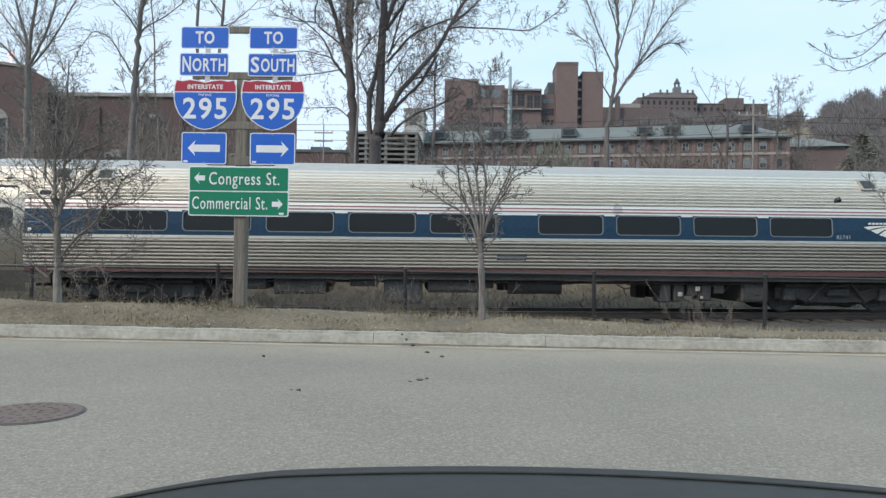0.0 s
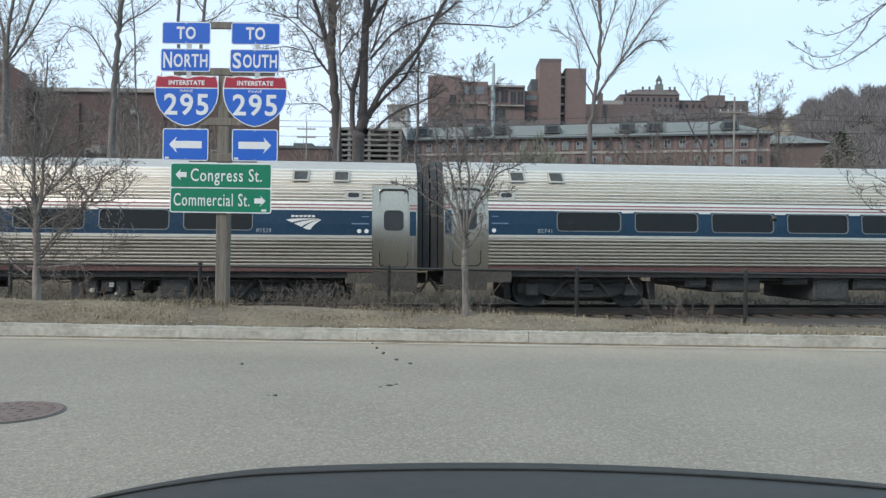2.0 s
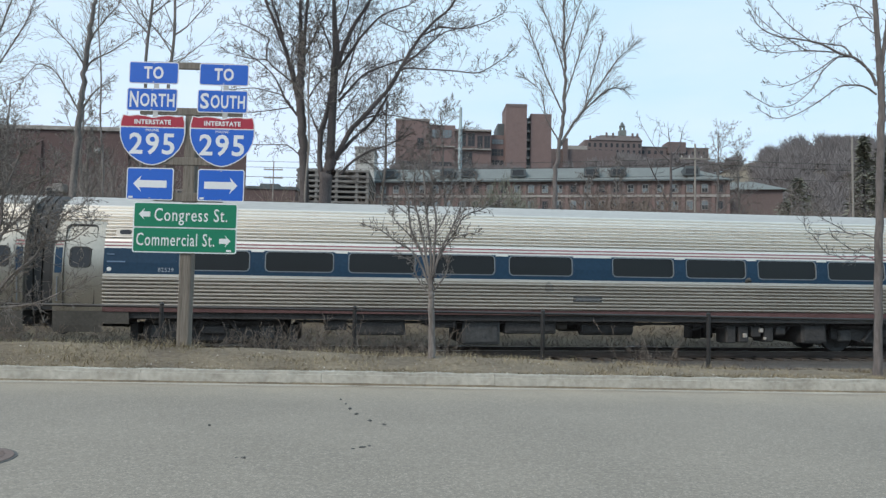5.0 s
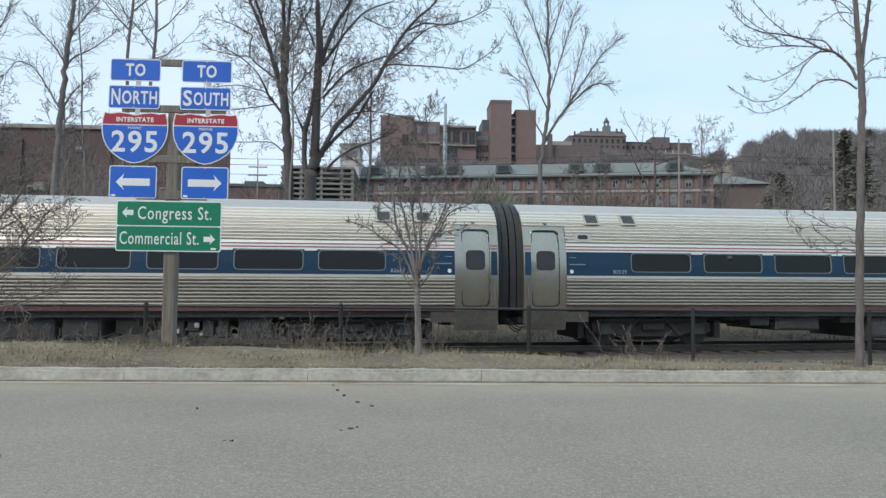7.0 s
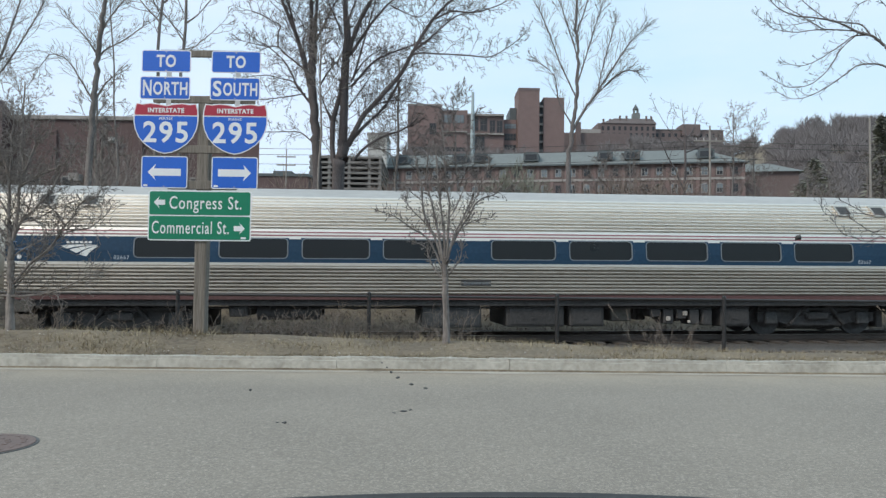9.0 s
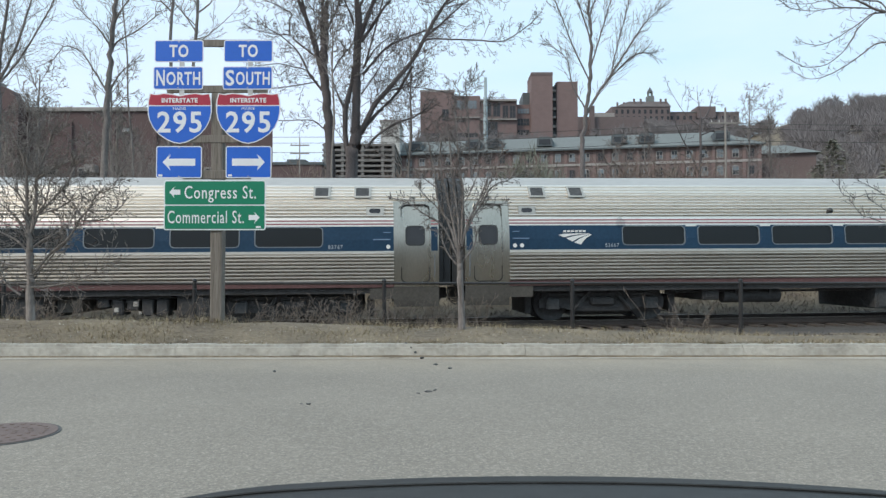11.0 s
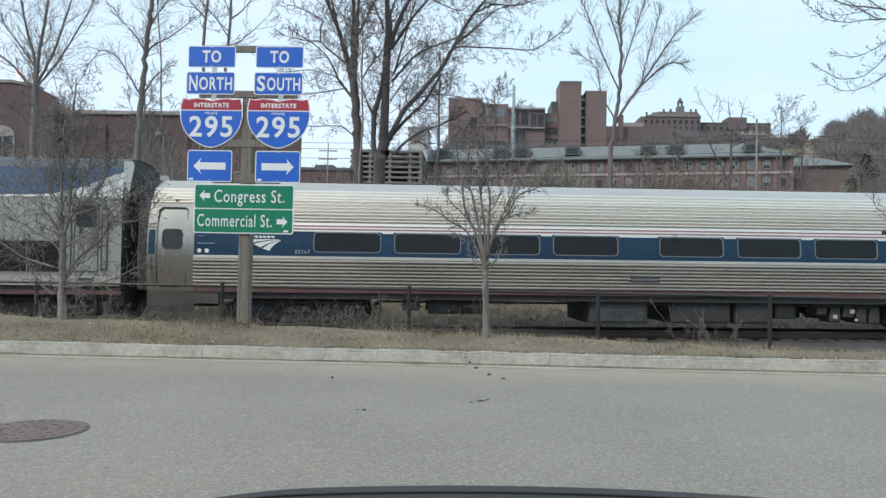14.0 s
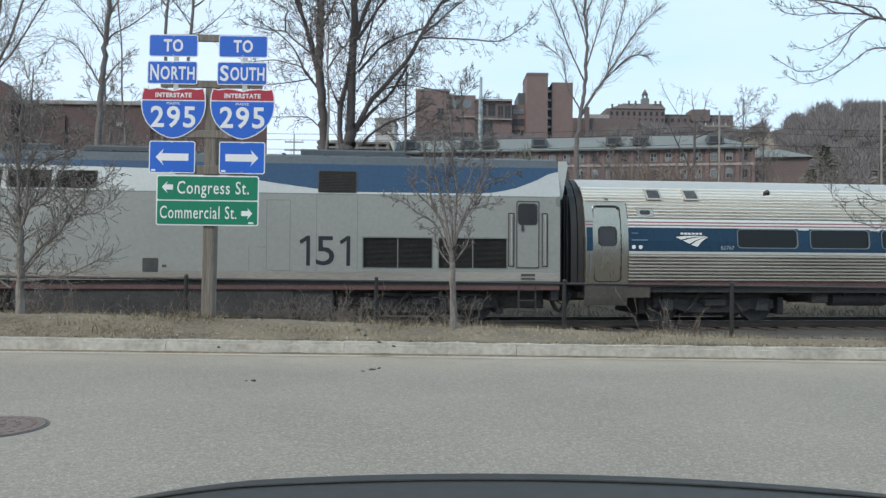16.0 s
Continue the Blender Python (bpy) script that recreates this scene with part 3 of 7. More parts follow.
        part("hanging_hose", bm, UNDER, c)


def coach(number, label, early=True, group="coaches of the train"):
    c = thing("train_coach", Matrix(), label, "railway coach", group)
    x0, x1 = -END, END
    xi0, xi1 = -END + 1.12, END - 1.12
    lo = ridges(1.075, 1.765, 0.086, 0.04)
    for side in (-1, 1):
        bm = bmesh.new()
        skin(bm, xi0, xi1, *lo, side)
        part("lower_side", bm, STEEL_LOW, c, "fluted stainless steel lower side, dimmer than the roof")
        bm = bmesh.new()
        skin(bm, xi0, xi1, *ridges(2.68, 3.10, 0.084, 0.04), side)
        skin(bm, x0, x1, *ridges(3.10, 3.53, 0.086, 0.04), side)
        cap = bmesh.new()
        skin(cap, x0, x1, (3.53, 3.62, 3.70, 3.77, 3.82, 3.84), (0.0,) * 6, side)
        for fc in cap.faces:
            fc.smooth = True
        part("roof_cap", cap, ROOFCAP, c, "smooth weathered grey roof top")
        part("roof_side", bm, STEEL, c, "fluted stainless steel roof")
        # smooth letterboard with red stripes
        for h0, h1 in ((2.46, 2.50), (2.535, 2.58), (2.615, 2.68)):
            bm = bmesh.new()
            skin(bm, xi0, xi1, (h0, h1), (0.0, 0.0), side)
            part("letterboard", bm, STEEL, c)
        bm = bmesh.new()
        skin(bm, xi0, xi1, (1.765, 1.785, 1.835, 1.85), (0.0, 0.022, 0.022, 0.0), side)
        part("belt_rail", bm, STEEL, c, "bright steel belt rail")
        for h in (2.50, 2.58):
            bm = bmesh.new()
            skin(bm, xi0, xi1, (h, h + 0.035), (0.002, 0.002), side)
            part("stripe", bm, RED, c, "thin faded red stripe")
        bm = bmesh.new()
        skin(bm, xi0, xi1, (0.95, 1.075), (0.004, 0.004), side)
        part("sill_stripe", bm, DULL_RED, c)
        # blue band round the window openings
        bm = bmesh.new()
        wx0, wx1 = WINDOWS[0][0] - 0.06, WINDOWS[-1][1] + 0.06
        skin(bm, xi0, wx0, (1.85, 2.12, 2.46), (0, 0, 0), side)
        skin(bm, wx1, xi1, (1.85, 2.12, 2.46), (0, 0, 0), side)
        skin(bm, wx0, wx1, (1.85, 1.93), (0, 0), side)
        skin(bm, wx0, wx1, (2.455, 2.46), (0, 0), side)
        for (a0, a1), (b0, b1) in zip(WINDOWS, WINDOWS[1:]):
            skin(bm, a1 + 0.06, b0 - 0.06, (1.93, 2.12, 2.455), (0, 0, 0), side)
        for a0, a1 in WINDOWS:
            rr = rounded(a0, a1, 1.955, 2.445, 0.10)
            ring(bm, square_like(rr, a0 - 0.06, a1 + 0.06, 1.93, 2.455), rr, side, 0.0, 0.0)
        part("window_band", bm, BLUE, c, "dark blue painted window band")
        for (a0, a1), (b0, b1) in zip(WINDOWS, WINDOWS[1:]):
            bm = bmesh.new()
            skin(bm, a1 + 0.03, b0 - 0.03, (2.425, 2.468), (0.004, 0.004), side)
            part("pillar_cap", bm, STEEL, c)
        for a0, a1 in WINDOWS:
            bm = bmesh.new()
            o, i = rounded(a0 - 0.012, a1 + 0.012, 1.943, 2.453, 0.11), rounded(a0 + 0.012, a1 - 0.012, 1.967, 2.429, 0.09)
            ring(bm, o, i, side, 0.008, 0.008)
            ring(bm, i, i, side, 0.008, -0.03)
            w = part("window", bm, FRAME, c)
            bm = bmesh.new()
            plate(bm, i, side, -0.022, lambda h: girth(1.967) + (girth(2.429) - girth(1.967)) * (h - 1.967) / 0.462)
            part("pane", bm, PANE, w, "dark tinted glass")
        # end doors
        for s in (-1, 1):
            X = lambda v: s * (12.95 - v)
            lohi = lambda p, q: (min(X(p), X(q)), max(X(p), X(q)))
            bm = bmesh.new()
            hs = [0.62, 0.96, 1.4, 1.8, 2.2, 2.6, 2.95, 3.10]
            skin(bm, *lohi(0.33, 0.55), hs[1:], [0.0] * 7, side)
            skin(bm, *lohi(1.27, 1.45), hs[1:], [0.0] * 7, side)
            skin(bm, *lohi(0.55, 1.27), [3.02, 3.10], [0, 0], side)
            skin(bm, *lohi(0.55, 1.27), [0.96, 1.06], [0, 0], side)
            for fc in bm.faces:
                fc.smooth = True
            part("vestibule_panel", bm, STEEL_DOOR, c, "smooth steel vestibule side")
            bm = bmesh.new()
            skin(bm, *lohi(0.33, 1.45), [0.46, 0.62, 0.96], [-0.05, -0.012, -0.004], side)
            skin(bm, *lohi(1.45, 2.05), [0.66, 0.93], [-0.012, -0.012], side)
            part("step_skirt", bm, SKIRT, c, "brown skirt below the door, its shade put into the colour")
            bm = bmesh.new()
            o, i = rounded(*lohi(0.545, 1.275), 1.055, 3.028, 0.13), rounded(*lohi(0.57, 1.25), 1.08, 3.003, 0.11)
            ring(bm, o, i, side, 0.005, 0.005)
            part("door_seal", bm, RUBBER, c, "black rubber door seal")
            bm = bmesh.new()
            o = rounded(*lohi(0.56, 1.26), 1.07, 3.015, 0.13)
            ring(bm, square_like(o, *lohi(0.55, 1.27), 1.06, 3.02), o, side, 0.002, 0.002)
            part("door_surround", bm, STEEL_DOOR, c)
            bm = bmesh.new()
            skin(bm, *lohi(0.55, 1.27), [1.06, 1.4, 1.8, 2.2, 2.6, 2.9, 3.02], [-0.035] * 7, side)
            for fc in bm.faces:
                fc.smooth = True
            d = part("door", bm, STEEL_DOOR, c, "brushed steel vestibule door")
            bm = bmesh.new()
            o, i = rounded(*lohi(0.67, 1.16), 1.98, 2.48, 0.11), rounded(*lohi(0.70, 1.13), 2.01, 2.45, 0.09)
            ring(bm, o, i, side, -0.014, -0.014)
            ring(bm, o, o, side, -0.036, -0.014)
            dw = part("door_window", bm, RUBBER, d)
            bm = bmesh.new()
            plate(bm, i, side, -0.018, lambda h: girth(2.01) + (girth(2.45) - girth(2.01)) * (h - 2.01) / 0.44)
            part("pane", bm, WINGLASS, dw, "dark glass")
            bm = bmesh.new()
            for h in (2.58, 2.50):
                skin(bm, *lohi(0.34, 0.53), [h, h + 0.035], [0.008, 0.008], side)
            part("stripe", bm, RED, c)
            bm = bmesh.new()
            skin(bm, *lohi(0.36, 0.52), [1.85, 2.0, 2.2, 2.33, 2.45], [0.006] * 5, side)
            part("blue_panel", bm, BLUE, c)
            # grab iron, hoses' box and roof vents
            bm = bmesh.new()
            tube(bm, on_side(X(0.44), 1.2, side, 0.05), on_side(X(0.44), 1.75, side, 0.05), 0.014, n=6)
            tube(bm, on_side(X(0.44), 1.2, side, 0.0), on_side(X(0.44), 1.2, side, 0.055), 0.014, n=6)
            tube(bm, on_side(X(0.44), 1.75, side, 0.0), on_side(X(0.44), 1.75, side, 0.055), 0.014, n=6)
            part("grab_iron", bm, FRAME, c)
            for v in (2.22, 3.23):
                bm = bmesh.new()
                o, i = rounded(X(v) - 0.21, X(v) + 0.21, 3.19, 3.50, 0.02), rounded(X(v) - 0.16, X(v) + 0.16, 3.235, 3.455, 0.02)
                ring(bm, o, i, side, 0.095, 0.095)
                ring(bm, i, i, side, 0.095, 0.0)
                ring(bm, o, o, side, -0.02, 0.095)
                q = part("roof_vent", bm, STEEL_LOW, c)
                bm = bmesh.new()
                plate(bm, i, side, 0.082)
                part("grille", bm, UNDER2, q)
            bm = bmesh.new()
            o, i = rounded(X(1.91) - 0.22, X(1.91) + 0.22, 2.75, 2.95, 0.015), rounded(X(1.91) - 0.14, X(1.91) + 0.14, 2.79, 2.905, 0.055)
            ring(bm, o, i, side, 0.05, 0.05)
            ring(bm, o, o, side, 0.0, 0.05)
            ring(bm, i, i, side, 0.05, 0.02)
            q = part("oval_vent", bm, STEEL_LOW, c)
            bm = bmesh.new()
            plate(bm, i, side, 0.042)
            part("opening", bm, WINGLASS, q)
            bm = bmesh.new()
            bmesh.ops.create_uvsphere(bm, u_segments=8, v_segments=5, radius=0.06, matrix=Matrix.Translation(on_side(X(0.95), 3.17, side, 0.0)) @ Matrix.Diagonal((1.3, 1, 0.5, 1)))
            part("marker_lamp", bm, UNDER2, c)
            # round emblems and lettering on the band
            yb = side * (girth(1.97) + 0.004)
            for v in ((1.585, 1.765) if s > 0 else (1.585,)):
                bm = bmesh.new()
                tube(bm, (X(v), yb, 1.955), (X(v), yb + side * 0.006, 1.955), 0.052, n=16)
                part("round_emblem", bm, WHITE, c)
            bm = bmesh.new()
            box(bm, *lohi(1.53, 1.95), yb - 0.003, yb + 0.003, 2.12, 2.15)
            box(bm, *lohi(1.53, 1.70), yb - 0.003, yb + 0.003, 2.30, 2.32)
            part("faint_lettering", bm, FAINT, c, "faint bars of small lettering")
            if s < 0:
                put_text("number", number, X(2.88), yb, 1.955, 0.36, 0.095, NUMBER, c, 0.0, 0 if side < 0 else 180)
            else:
                put_text("number", number, X(4.08), yb, 1.955, 0.36, 0.095, NUMBER, c, 0.0, 0 if side < 0 else 180)
                bm = bmesh.new()
                k = -side
                cx = X(3.12)
                bands = (
                    ((0.0, 0.88), (0.2, 0.97), (0.55, 1.0), (0.95, 0.98), (0.95, 0.95), (0.6, 0.9), (0.36, 0.8), (0.17, 0.65)),
                    ((0.23, 0.58), (0.45, 0.75), (0.7, 0.87), (0.97, 0.94), (0.97, 0.91), (0.75, 0.75), (0.58, 0.55), (0.43, 0.28)),
                    ((0.48, 0.20), (0.62, 0.5), (0.8, 0.75), (1.0, 0.91), (1.0, 0.88), (0.85, 0.6), (0.76, 0.34), (0.68, 0.02)),
                )
                for band in bands:
                    poly(bm, [(cx + k * 0.86 * (px - 0.5), yb, 1.965 + 0.29 * pz) for px, pz in band])
                for n in range(6):
                    a0 = cx + k * (-0.30 + 0.1 * n)
                    box(bm, min(a0, a0 + k * 0.075), max(a0, a0 + k * 0.075), yb - 0.002, yb + 0.002, 2.285, 2.335)
                part("emblem", bm, WHITE, c, "white emblem of three swept bands")
    for side in (-1, 1):
        bm = bmesh.new()
        plate(bm, rounded(-0.05, 0.70, 1.29, 1.44, 0.01, 1), side, 0.04)
        pl = part("data_plate", bm, UNDER2, c, "dark plate with unreadable lettering")
        bm = bmesh.new()
        for n in range(7):
            plate(bm, [(0.02 + 0.092 * n, 1.335), (0.085 + 0.092 * n, 1.335), (0.085 + 0.092 * n, 1.395), (0.02 + 0.092 * n, 1.395)], side, 0.043)
        part("lettering_bars", bm, FRAME, pl)
    # ends, floor, lining
    sect = [(girth(h), h) for h in (0.96, 1.4, 1.8, 2.2, 2.6, 2.95, 3.25, 3.5, 3.68, 3.79)]
    for s in (-1, 1):
        bm = bmesh.new()
        poly(bm, [(s * (END - 0.004), y, z) for y, z in sect] + [(s * (END - 0.004), -y, z) for y, z in reversed(sect)])
        part("end_wall", bm, STEEL_DOOR, c)
        bm = bmesh.new()
        for k, (w, f) in enumerate(((0.13, 0.88), (0.31, 0.85))):
            a0, a1 = (s * (END + (0.0, 0.15)[k]), s * (END + w))
            prof = [(y * f, 0.98 + (z - 0.96) * 0.995) for y, z in sect]
            prof += [(-y, z) for y, z in reversed(prof)]
            ends = [[bm.verts.new((x, y, z)) for y, z in prof] for x in (a0, a1)]
            for i in range(len(prof)):
                j = (i + 1) % len(prof)
                bm.faces.new((ends[0][i], ends[0][j], ends[1][j], ends[1][i]))
            bm.faces.new(ends[0])
            bm.faces.new(ends[1][::-1])
        bmesh.ops.recalc_face_normals(bm, faces=bm.faces[:])
        part("bellows", bm, RUBBER, c, "black folded rubber gangway bellows")
        bm = bmesh.new()
        box(bm, *sorted((s * (END - 0.6), s * 12.93)), -0.16, 0.16, 0.62, 0.9, 0.02)
        box(bm, *sorted((s * (END - 0.2), s * (END + 0.05))), -1.1, 1.1, 0.62, 0.8, 0.02)
        for n in range(3):
            y = -1.2 + 0.2 * n
            for f in range(8):
                t0, t1 = f / 8, (f + 1) / 8
                g = lambda t: (s * (END - 0.3 + 0.62 * t), y, 0.74 - (0.22 + 0.07 * n) * math.sin(math.pi * t))
                tube(bm, g(t0), g(t1), 0.02, n=5, caps=False)
        part("coupler", bm, UNDER, c, "black coupler with hanging hoses")
    bm = bmesh.new()
    box(bm, -END + 0.05, END - 0.05, -1.46, 1.46, 0.80, 0.955)
    part("underframe", bm, UNDER, c)
    bm = bmesh.new()
    # added lengthwise wall stops daylight crossing the car; the flat slab is the floor
    box(bm, -END + 1.5, END - 1.5, -0.05, 0.05, 1.0, 2.7)
    box(bm, -END + 0.1, END - 0.1, -1.45, 1.45, 1.28, 1.32)
    part("light_block_and_floor", bm, LINING, c)
    for a0, a1 in WINDOWS:
        for q in (0.25, 1.1):
            for y in (-0.95, 0.95):
                part("seat", SEAT, LINING, c).location = (a0 + q, y, 0)
    equip(c, early)
    bm = bmesh.new()
    for y in (-1.2, -1.0, 1.1):
        tube(bm, (-END + 5.6, y, 0.74), (END - 5.6, y, 0.74), 0.03, n=6)
    for q in range(9):
        xx = -END + 5.8 + q * 1.7
        box(bm, xx, xx + 0.05, -1.25, -1.15, 0.68, 0.80)
    part("brake_pipe", bm, UNDER, c)
    for s in (-1, 1):
        bogie(c, s * (12.95 - 3.95), 2.6)
    return c


LOCO_H = (0.9, 1.05, 3.18, 3.24, 3.55, 3.95, 4.16, 4.26, 4.30)
LOCO_W = (1.50, 1.52, 1.52, 1.50, 1.44, 1.33, 1.15, 0.75, 0.0)


def loco_girth(h):
    return float(np.interp(h, LOCO_H, LOCO_W))


def blue_edge(u):
    """Lower edge of the blue roof flash along the locomotive, from its coupled end."""
    return float(np.interp(u, (0.45, 0.9, 1.4, 1.9, 2.4, 5.4, 6.4, 7.4, 8.6, 10.0, 17.0), (3.86, 3.62, 3.42, 3.30, 3.25, 3.25, 3.31, 3.44, 3.62, 3.76, 3.86)))


def locomotive():
    c = thing("locomotive", Matrix(), "silver-grey diesel locomotive with a blue roof flash and number 151", "locomotive")
    R = 0.31
    f = loco_girth
    X = lambda u: -u
    lohi = lambda p, q: (min(X(p), X(q)), max(X(p), X(q)))
    nose = 17.2
    for side in (-1, 1):
        bm = bmesh.new()
        cuts = sorted({R, 1.68, 3.41, 3.56, 5.29, nose})
        gr = ((1.68, 3.41), (3.56, 5.29))
        for p, q in zip(cuts, cuts[1:]):
            if (p, q) in gr:
                skin(bm, *lohi(p, q), [1.28, 1.37], [0, 0], side, f)
                skin(bm, *lohi(p, q), [2.13, 3.18], [0, 0], side, f)
            else:
                skin(bm, *lohi(p, q), [1.28, 3.18], [0, 0], side, f)
        part("side_panel", bm, SILVER, c, "flat silver-grey side")
        bm = bmesh.new()
        skin(bm, *lohi(R, nose), [1.05, 1.28], [0.006, 0.006], side, f)
        part("sill_band", bm, STEEL_LOW, c, "grimy grey sill band")
        bm = bmesh.new()
        skin(bm, *lohi(R, nose), [0.83, 0.925], [-0.03, -0.03], side, f)
        part("sill_line", bm, DULL_RED, c)
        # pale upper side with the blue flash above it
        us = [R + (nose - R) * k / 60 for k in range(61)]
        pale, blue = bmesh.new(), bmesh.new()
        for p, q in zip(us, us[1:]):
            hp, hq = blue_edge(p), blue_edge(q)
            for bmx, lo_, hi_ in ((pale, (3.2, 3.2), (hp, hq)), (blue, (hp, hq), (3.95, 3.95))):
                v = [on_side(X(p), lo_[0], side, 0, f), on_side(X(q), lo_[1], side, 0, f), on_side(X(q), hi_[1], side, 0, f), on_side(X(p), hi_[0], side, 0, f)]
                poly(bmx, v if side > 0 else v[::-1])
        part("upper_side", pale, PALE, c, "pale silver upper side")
        part("roof_flash", blue, LOCO_BLUE, c, "blue wave along the roof edge")
        bm = bmesh.new()
        skin(bm, *lohi(R, nose), [3.95, 4.16, 4.26, 4.30], [0, 0, 0, 0], side, f)
        part("roof_side", bm, LOCO_ROOF, c, "weathered blue-grey roof")
        # recessed grilles
        for p, q in gr:
            bm = bmesh.new()
            skin(bm, *lohi(p, q), [1.37, 2.13], [-0.05, -0.05], side, f)
            for k in range(24):
                h = 1.38 + k * 0.031
                skin(bm, *lohi(p + 0.02, q - 0.02), [h, h + 0.018], [-0.045, -0.02], side, f)
            g = part("grille", bm, DARK, c, "dark louvred intake")
            bm = bmesh.new()
            m_ = (p + q) / 2
            skin(bm, *lohi(m_ - 0.012, m_ + 0.012), [1.37, 2.13], [0.0, 0.0], side, f)
            ring(bm, rounded(*lohi(p - 0.02, q + 0.02), 1.35, 2.15, 0.01, 1), rounded(*lohi(p + 0.01, q - 0.01), 1.38, 2.12, 0.01, 1), side, 0.006, 0.006, f)
            part("grille_frame", bm, SEAM, g)
        for p, q, h0, h1 in ((5.45, 6.40, 3.22, 3.78), (11.66, 12.57, 3.24, 3.68), (12.72, 13.7, 3.24, 3.68), (13.85, 14.8, 3.24, 3.68)):
            bm = bmesh.new()
            skin(bm, *lohi(p, q), [h0, h1], [0.012, 0.012], side, f)
            for k in range(14):
                h = h0 + 0.01 + k * (h1 - h0 - 0.02) / 14
                skin(bm, *lohi(p + 0.02, q - 0.02), [h, h + 0.02], [0.014, 0.035], side, f)
            part("roof_louvre", bm, DARK, c, "dark louvred opening below the roof")
        # door with grab rails
        bm = bmesh.new()
        o = rounded(*lohi(0.85, 1.44), 1.38, 3.08, 0.04)
        i = rounded(*lohi(0.875, 1.415), 1.41, 3.055, 0.03)
        ring(bm, o, i, side, 0.012, 0.012, f)
        part("door_frame", bm, DARK, c)
        bm = bmesh.new()
        plate(bm, i, side, 0.004, f)
        d = part("door", bm, SILVER, c, "grey cab door")
        bm = bmesh.new()
        o, i = rounded(*lohi(0.90, 1.40), 2.47, 3.02, 0.09), rounded(*lohi(0.93, 1.37), 2.50, 2.99, 0.07)
        ring(bm, o, i, side, 0.012, 0.012, f)
        w = part("door_window", bm, RUBBER, d)
        bm = bmesh.new()
        plate(bm, i, side, 0.008, f)
        part("pane", bm, WINGLASS, w)
        part("handle", boxed(X(1.31), X(1.25), side * 1.53 - 0.02, side * 1.53 + 0.02, 2.33, 2.47), UNDER2, d)
        for p in (0.71, 1.57):
            bm = bmesh.new()
            skin(bm, *lohi(p - 0.075, p + 0.075), [1.43, 2.77], [0.004, 0.004], side, f)
            q = part("grab_recess", bm, SILVER, c)
            bm = bmesh.new()
            o, i = rounded(*lohi(p - 0.08, p + 0.08), 1.42, 2.78, 0.02), rounded(*lohi(p - 0.055, p + 0.055), 1.445, 2.755, 0.015)
            ring(bm, o, i, side, 0.014, 0.014, f)
            part("recess_edge", bm, DARK, q)
            bm = bmesh.new()
            tube(bm, (X(p), side * 1.57, 1.46), (X(p), side * 1.57, 2.74), 0.014, n=8)
            part("grab_rail", bm, STEEL_LOW, q)
        # steps
        bm = bmesh.new()
        for p in (0.93, 1.36):
            box(bm, X(p) - 0.02, X(p) + 0.02, side * 1.45 - 0.03, side * 1.45 + 0.03, 0.25, 1.05)
        for h in (0.27, 0.55, 0.82):
            box(bm, *lohi(0.93, 1.36), side * 1.45 - 0.1, side * 1.45 + 0.03, h, h + 0.03)
        part("ladder", bm, UNDER, c, "black boarding ladder")
        bm = bmesh.new()
        skin(bm, *lohi(0.96, 1.32), [1.09, 1.14], [0.02, 0.02], side, f)
        skin(bm, *lohi(0.96, 1.32), [1.18, 1.24], [0.02, 0.02], side, f)
        part("toe_hole", bm, DARK, c)
        # panel lines, filler box
        bm = bmesh.new()
        o, i = rounded(*lohi(7.06, 7.64), 1.29, 3.03, 0.01, 1), rounded(*lohi(7.075, 7.625), 1.305, 3.015, 0.01, 1)
        ring(bm, o, i, side, 0.004, 0.004, f)
        for p in (5.42, 6.42, 8.05):
            skin(bm, *lohi(p, p + 0.012), [1.28, 3.18] if p != 8.05 else [1.28, 1.9], [0.003, 0.003], side, f)
        skin(bm, *lohi(7.64, 7.9), [1.86, 1.872], [0.003, 0.003], side, f)
        skin(bm, *lohi(R, nose), [3.175, 3.2], [0.004, 0.004], side, f)
        part("panel_seam", bm, SEAM, c)
        bm = bmesh.new()
        skin(bm, *lohi(10.2, 10.56), [1.24, 1.58], [0.01, 0.01], side, f)
        q = part("filler_box", bm, DARK, c, "sooty filler opening")
        bm = bmesh.new()
        skin(bm, *lohi(10.25, 10.5), [1.27, 1.5], [0.014, 0.014], side, f)
        part("filler_plate", bm, UNDER2, q)
        bm = bmesh.new()
        skin(bm, *lohi(10.0, 10.1), [1.36, 1.42], [0.012, 0.012], side, f)
        skin(bm, *lohi(9.55, 9.7), [1.1, 1.12], [0.012, 0.012], side, f)
        part("filler_cap", bm, DARK, c)
        k = -side
        put_text("number", "5", X(6.21), side * 1.526, 1.785, 0.45, 0.72, NAVY, c, 0.003, 0 if side < 0 else 180)
        for off in (-0.475, 0.505):
            bm = bmesh.new()
            one = [(0.03, 0.0), (0.12, 0.0), (0.12, 0.735), (0.045, 0.735), (-0.14, 0.61), (-0.105, 0.53), (0.03, 0.62)]
            prism(bm, [(X(6.225) + k * (off + px), 1.4175 + pz) for px, pz in one], side * 1.5225, side * 1.5275)
            part("number", bm, NAVY, c)
    # rear sheet, cowl fin and end
    bm = bmesh.new()
    pts = [(f(h), h) for h in (0.95, 3.18, 3.24, 3.55, 3.95, 4.16, 4.26)]
    poly(bm, [(-R, y, z) for y, z in pts] + [(-R, -y, z) for y, z in reversed(pts)])
    part("end_wall", bm, DARK, c, "dark end sheet")
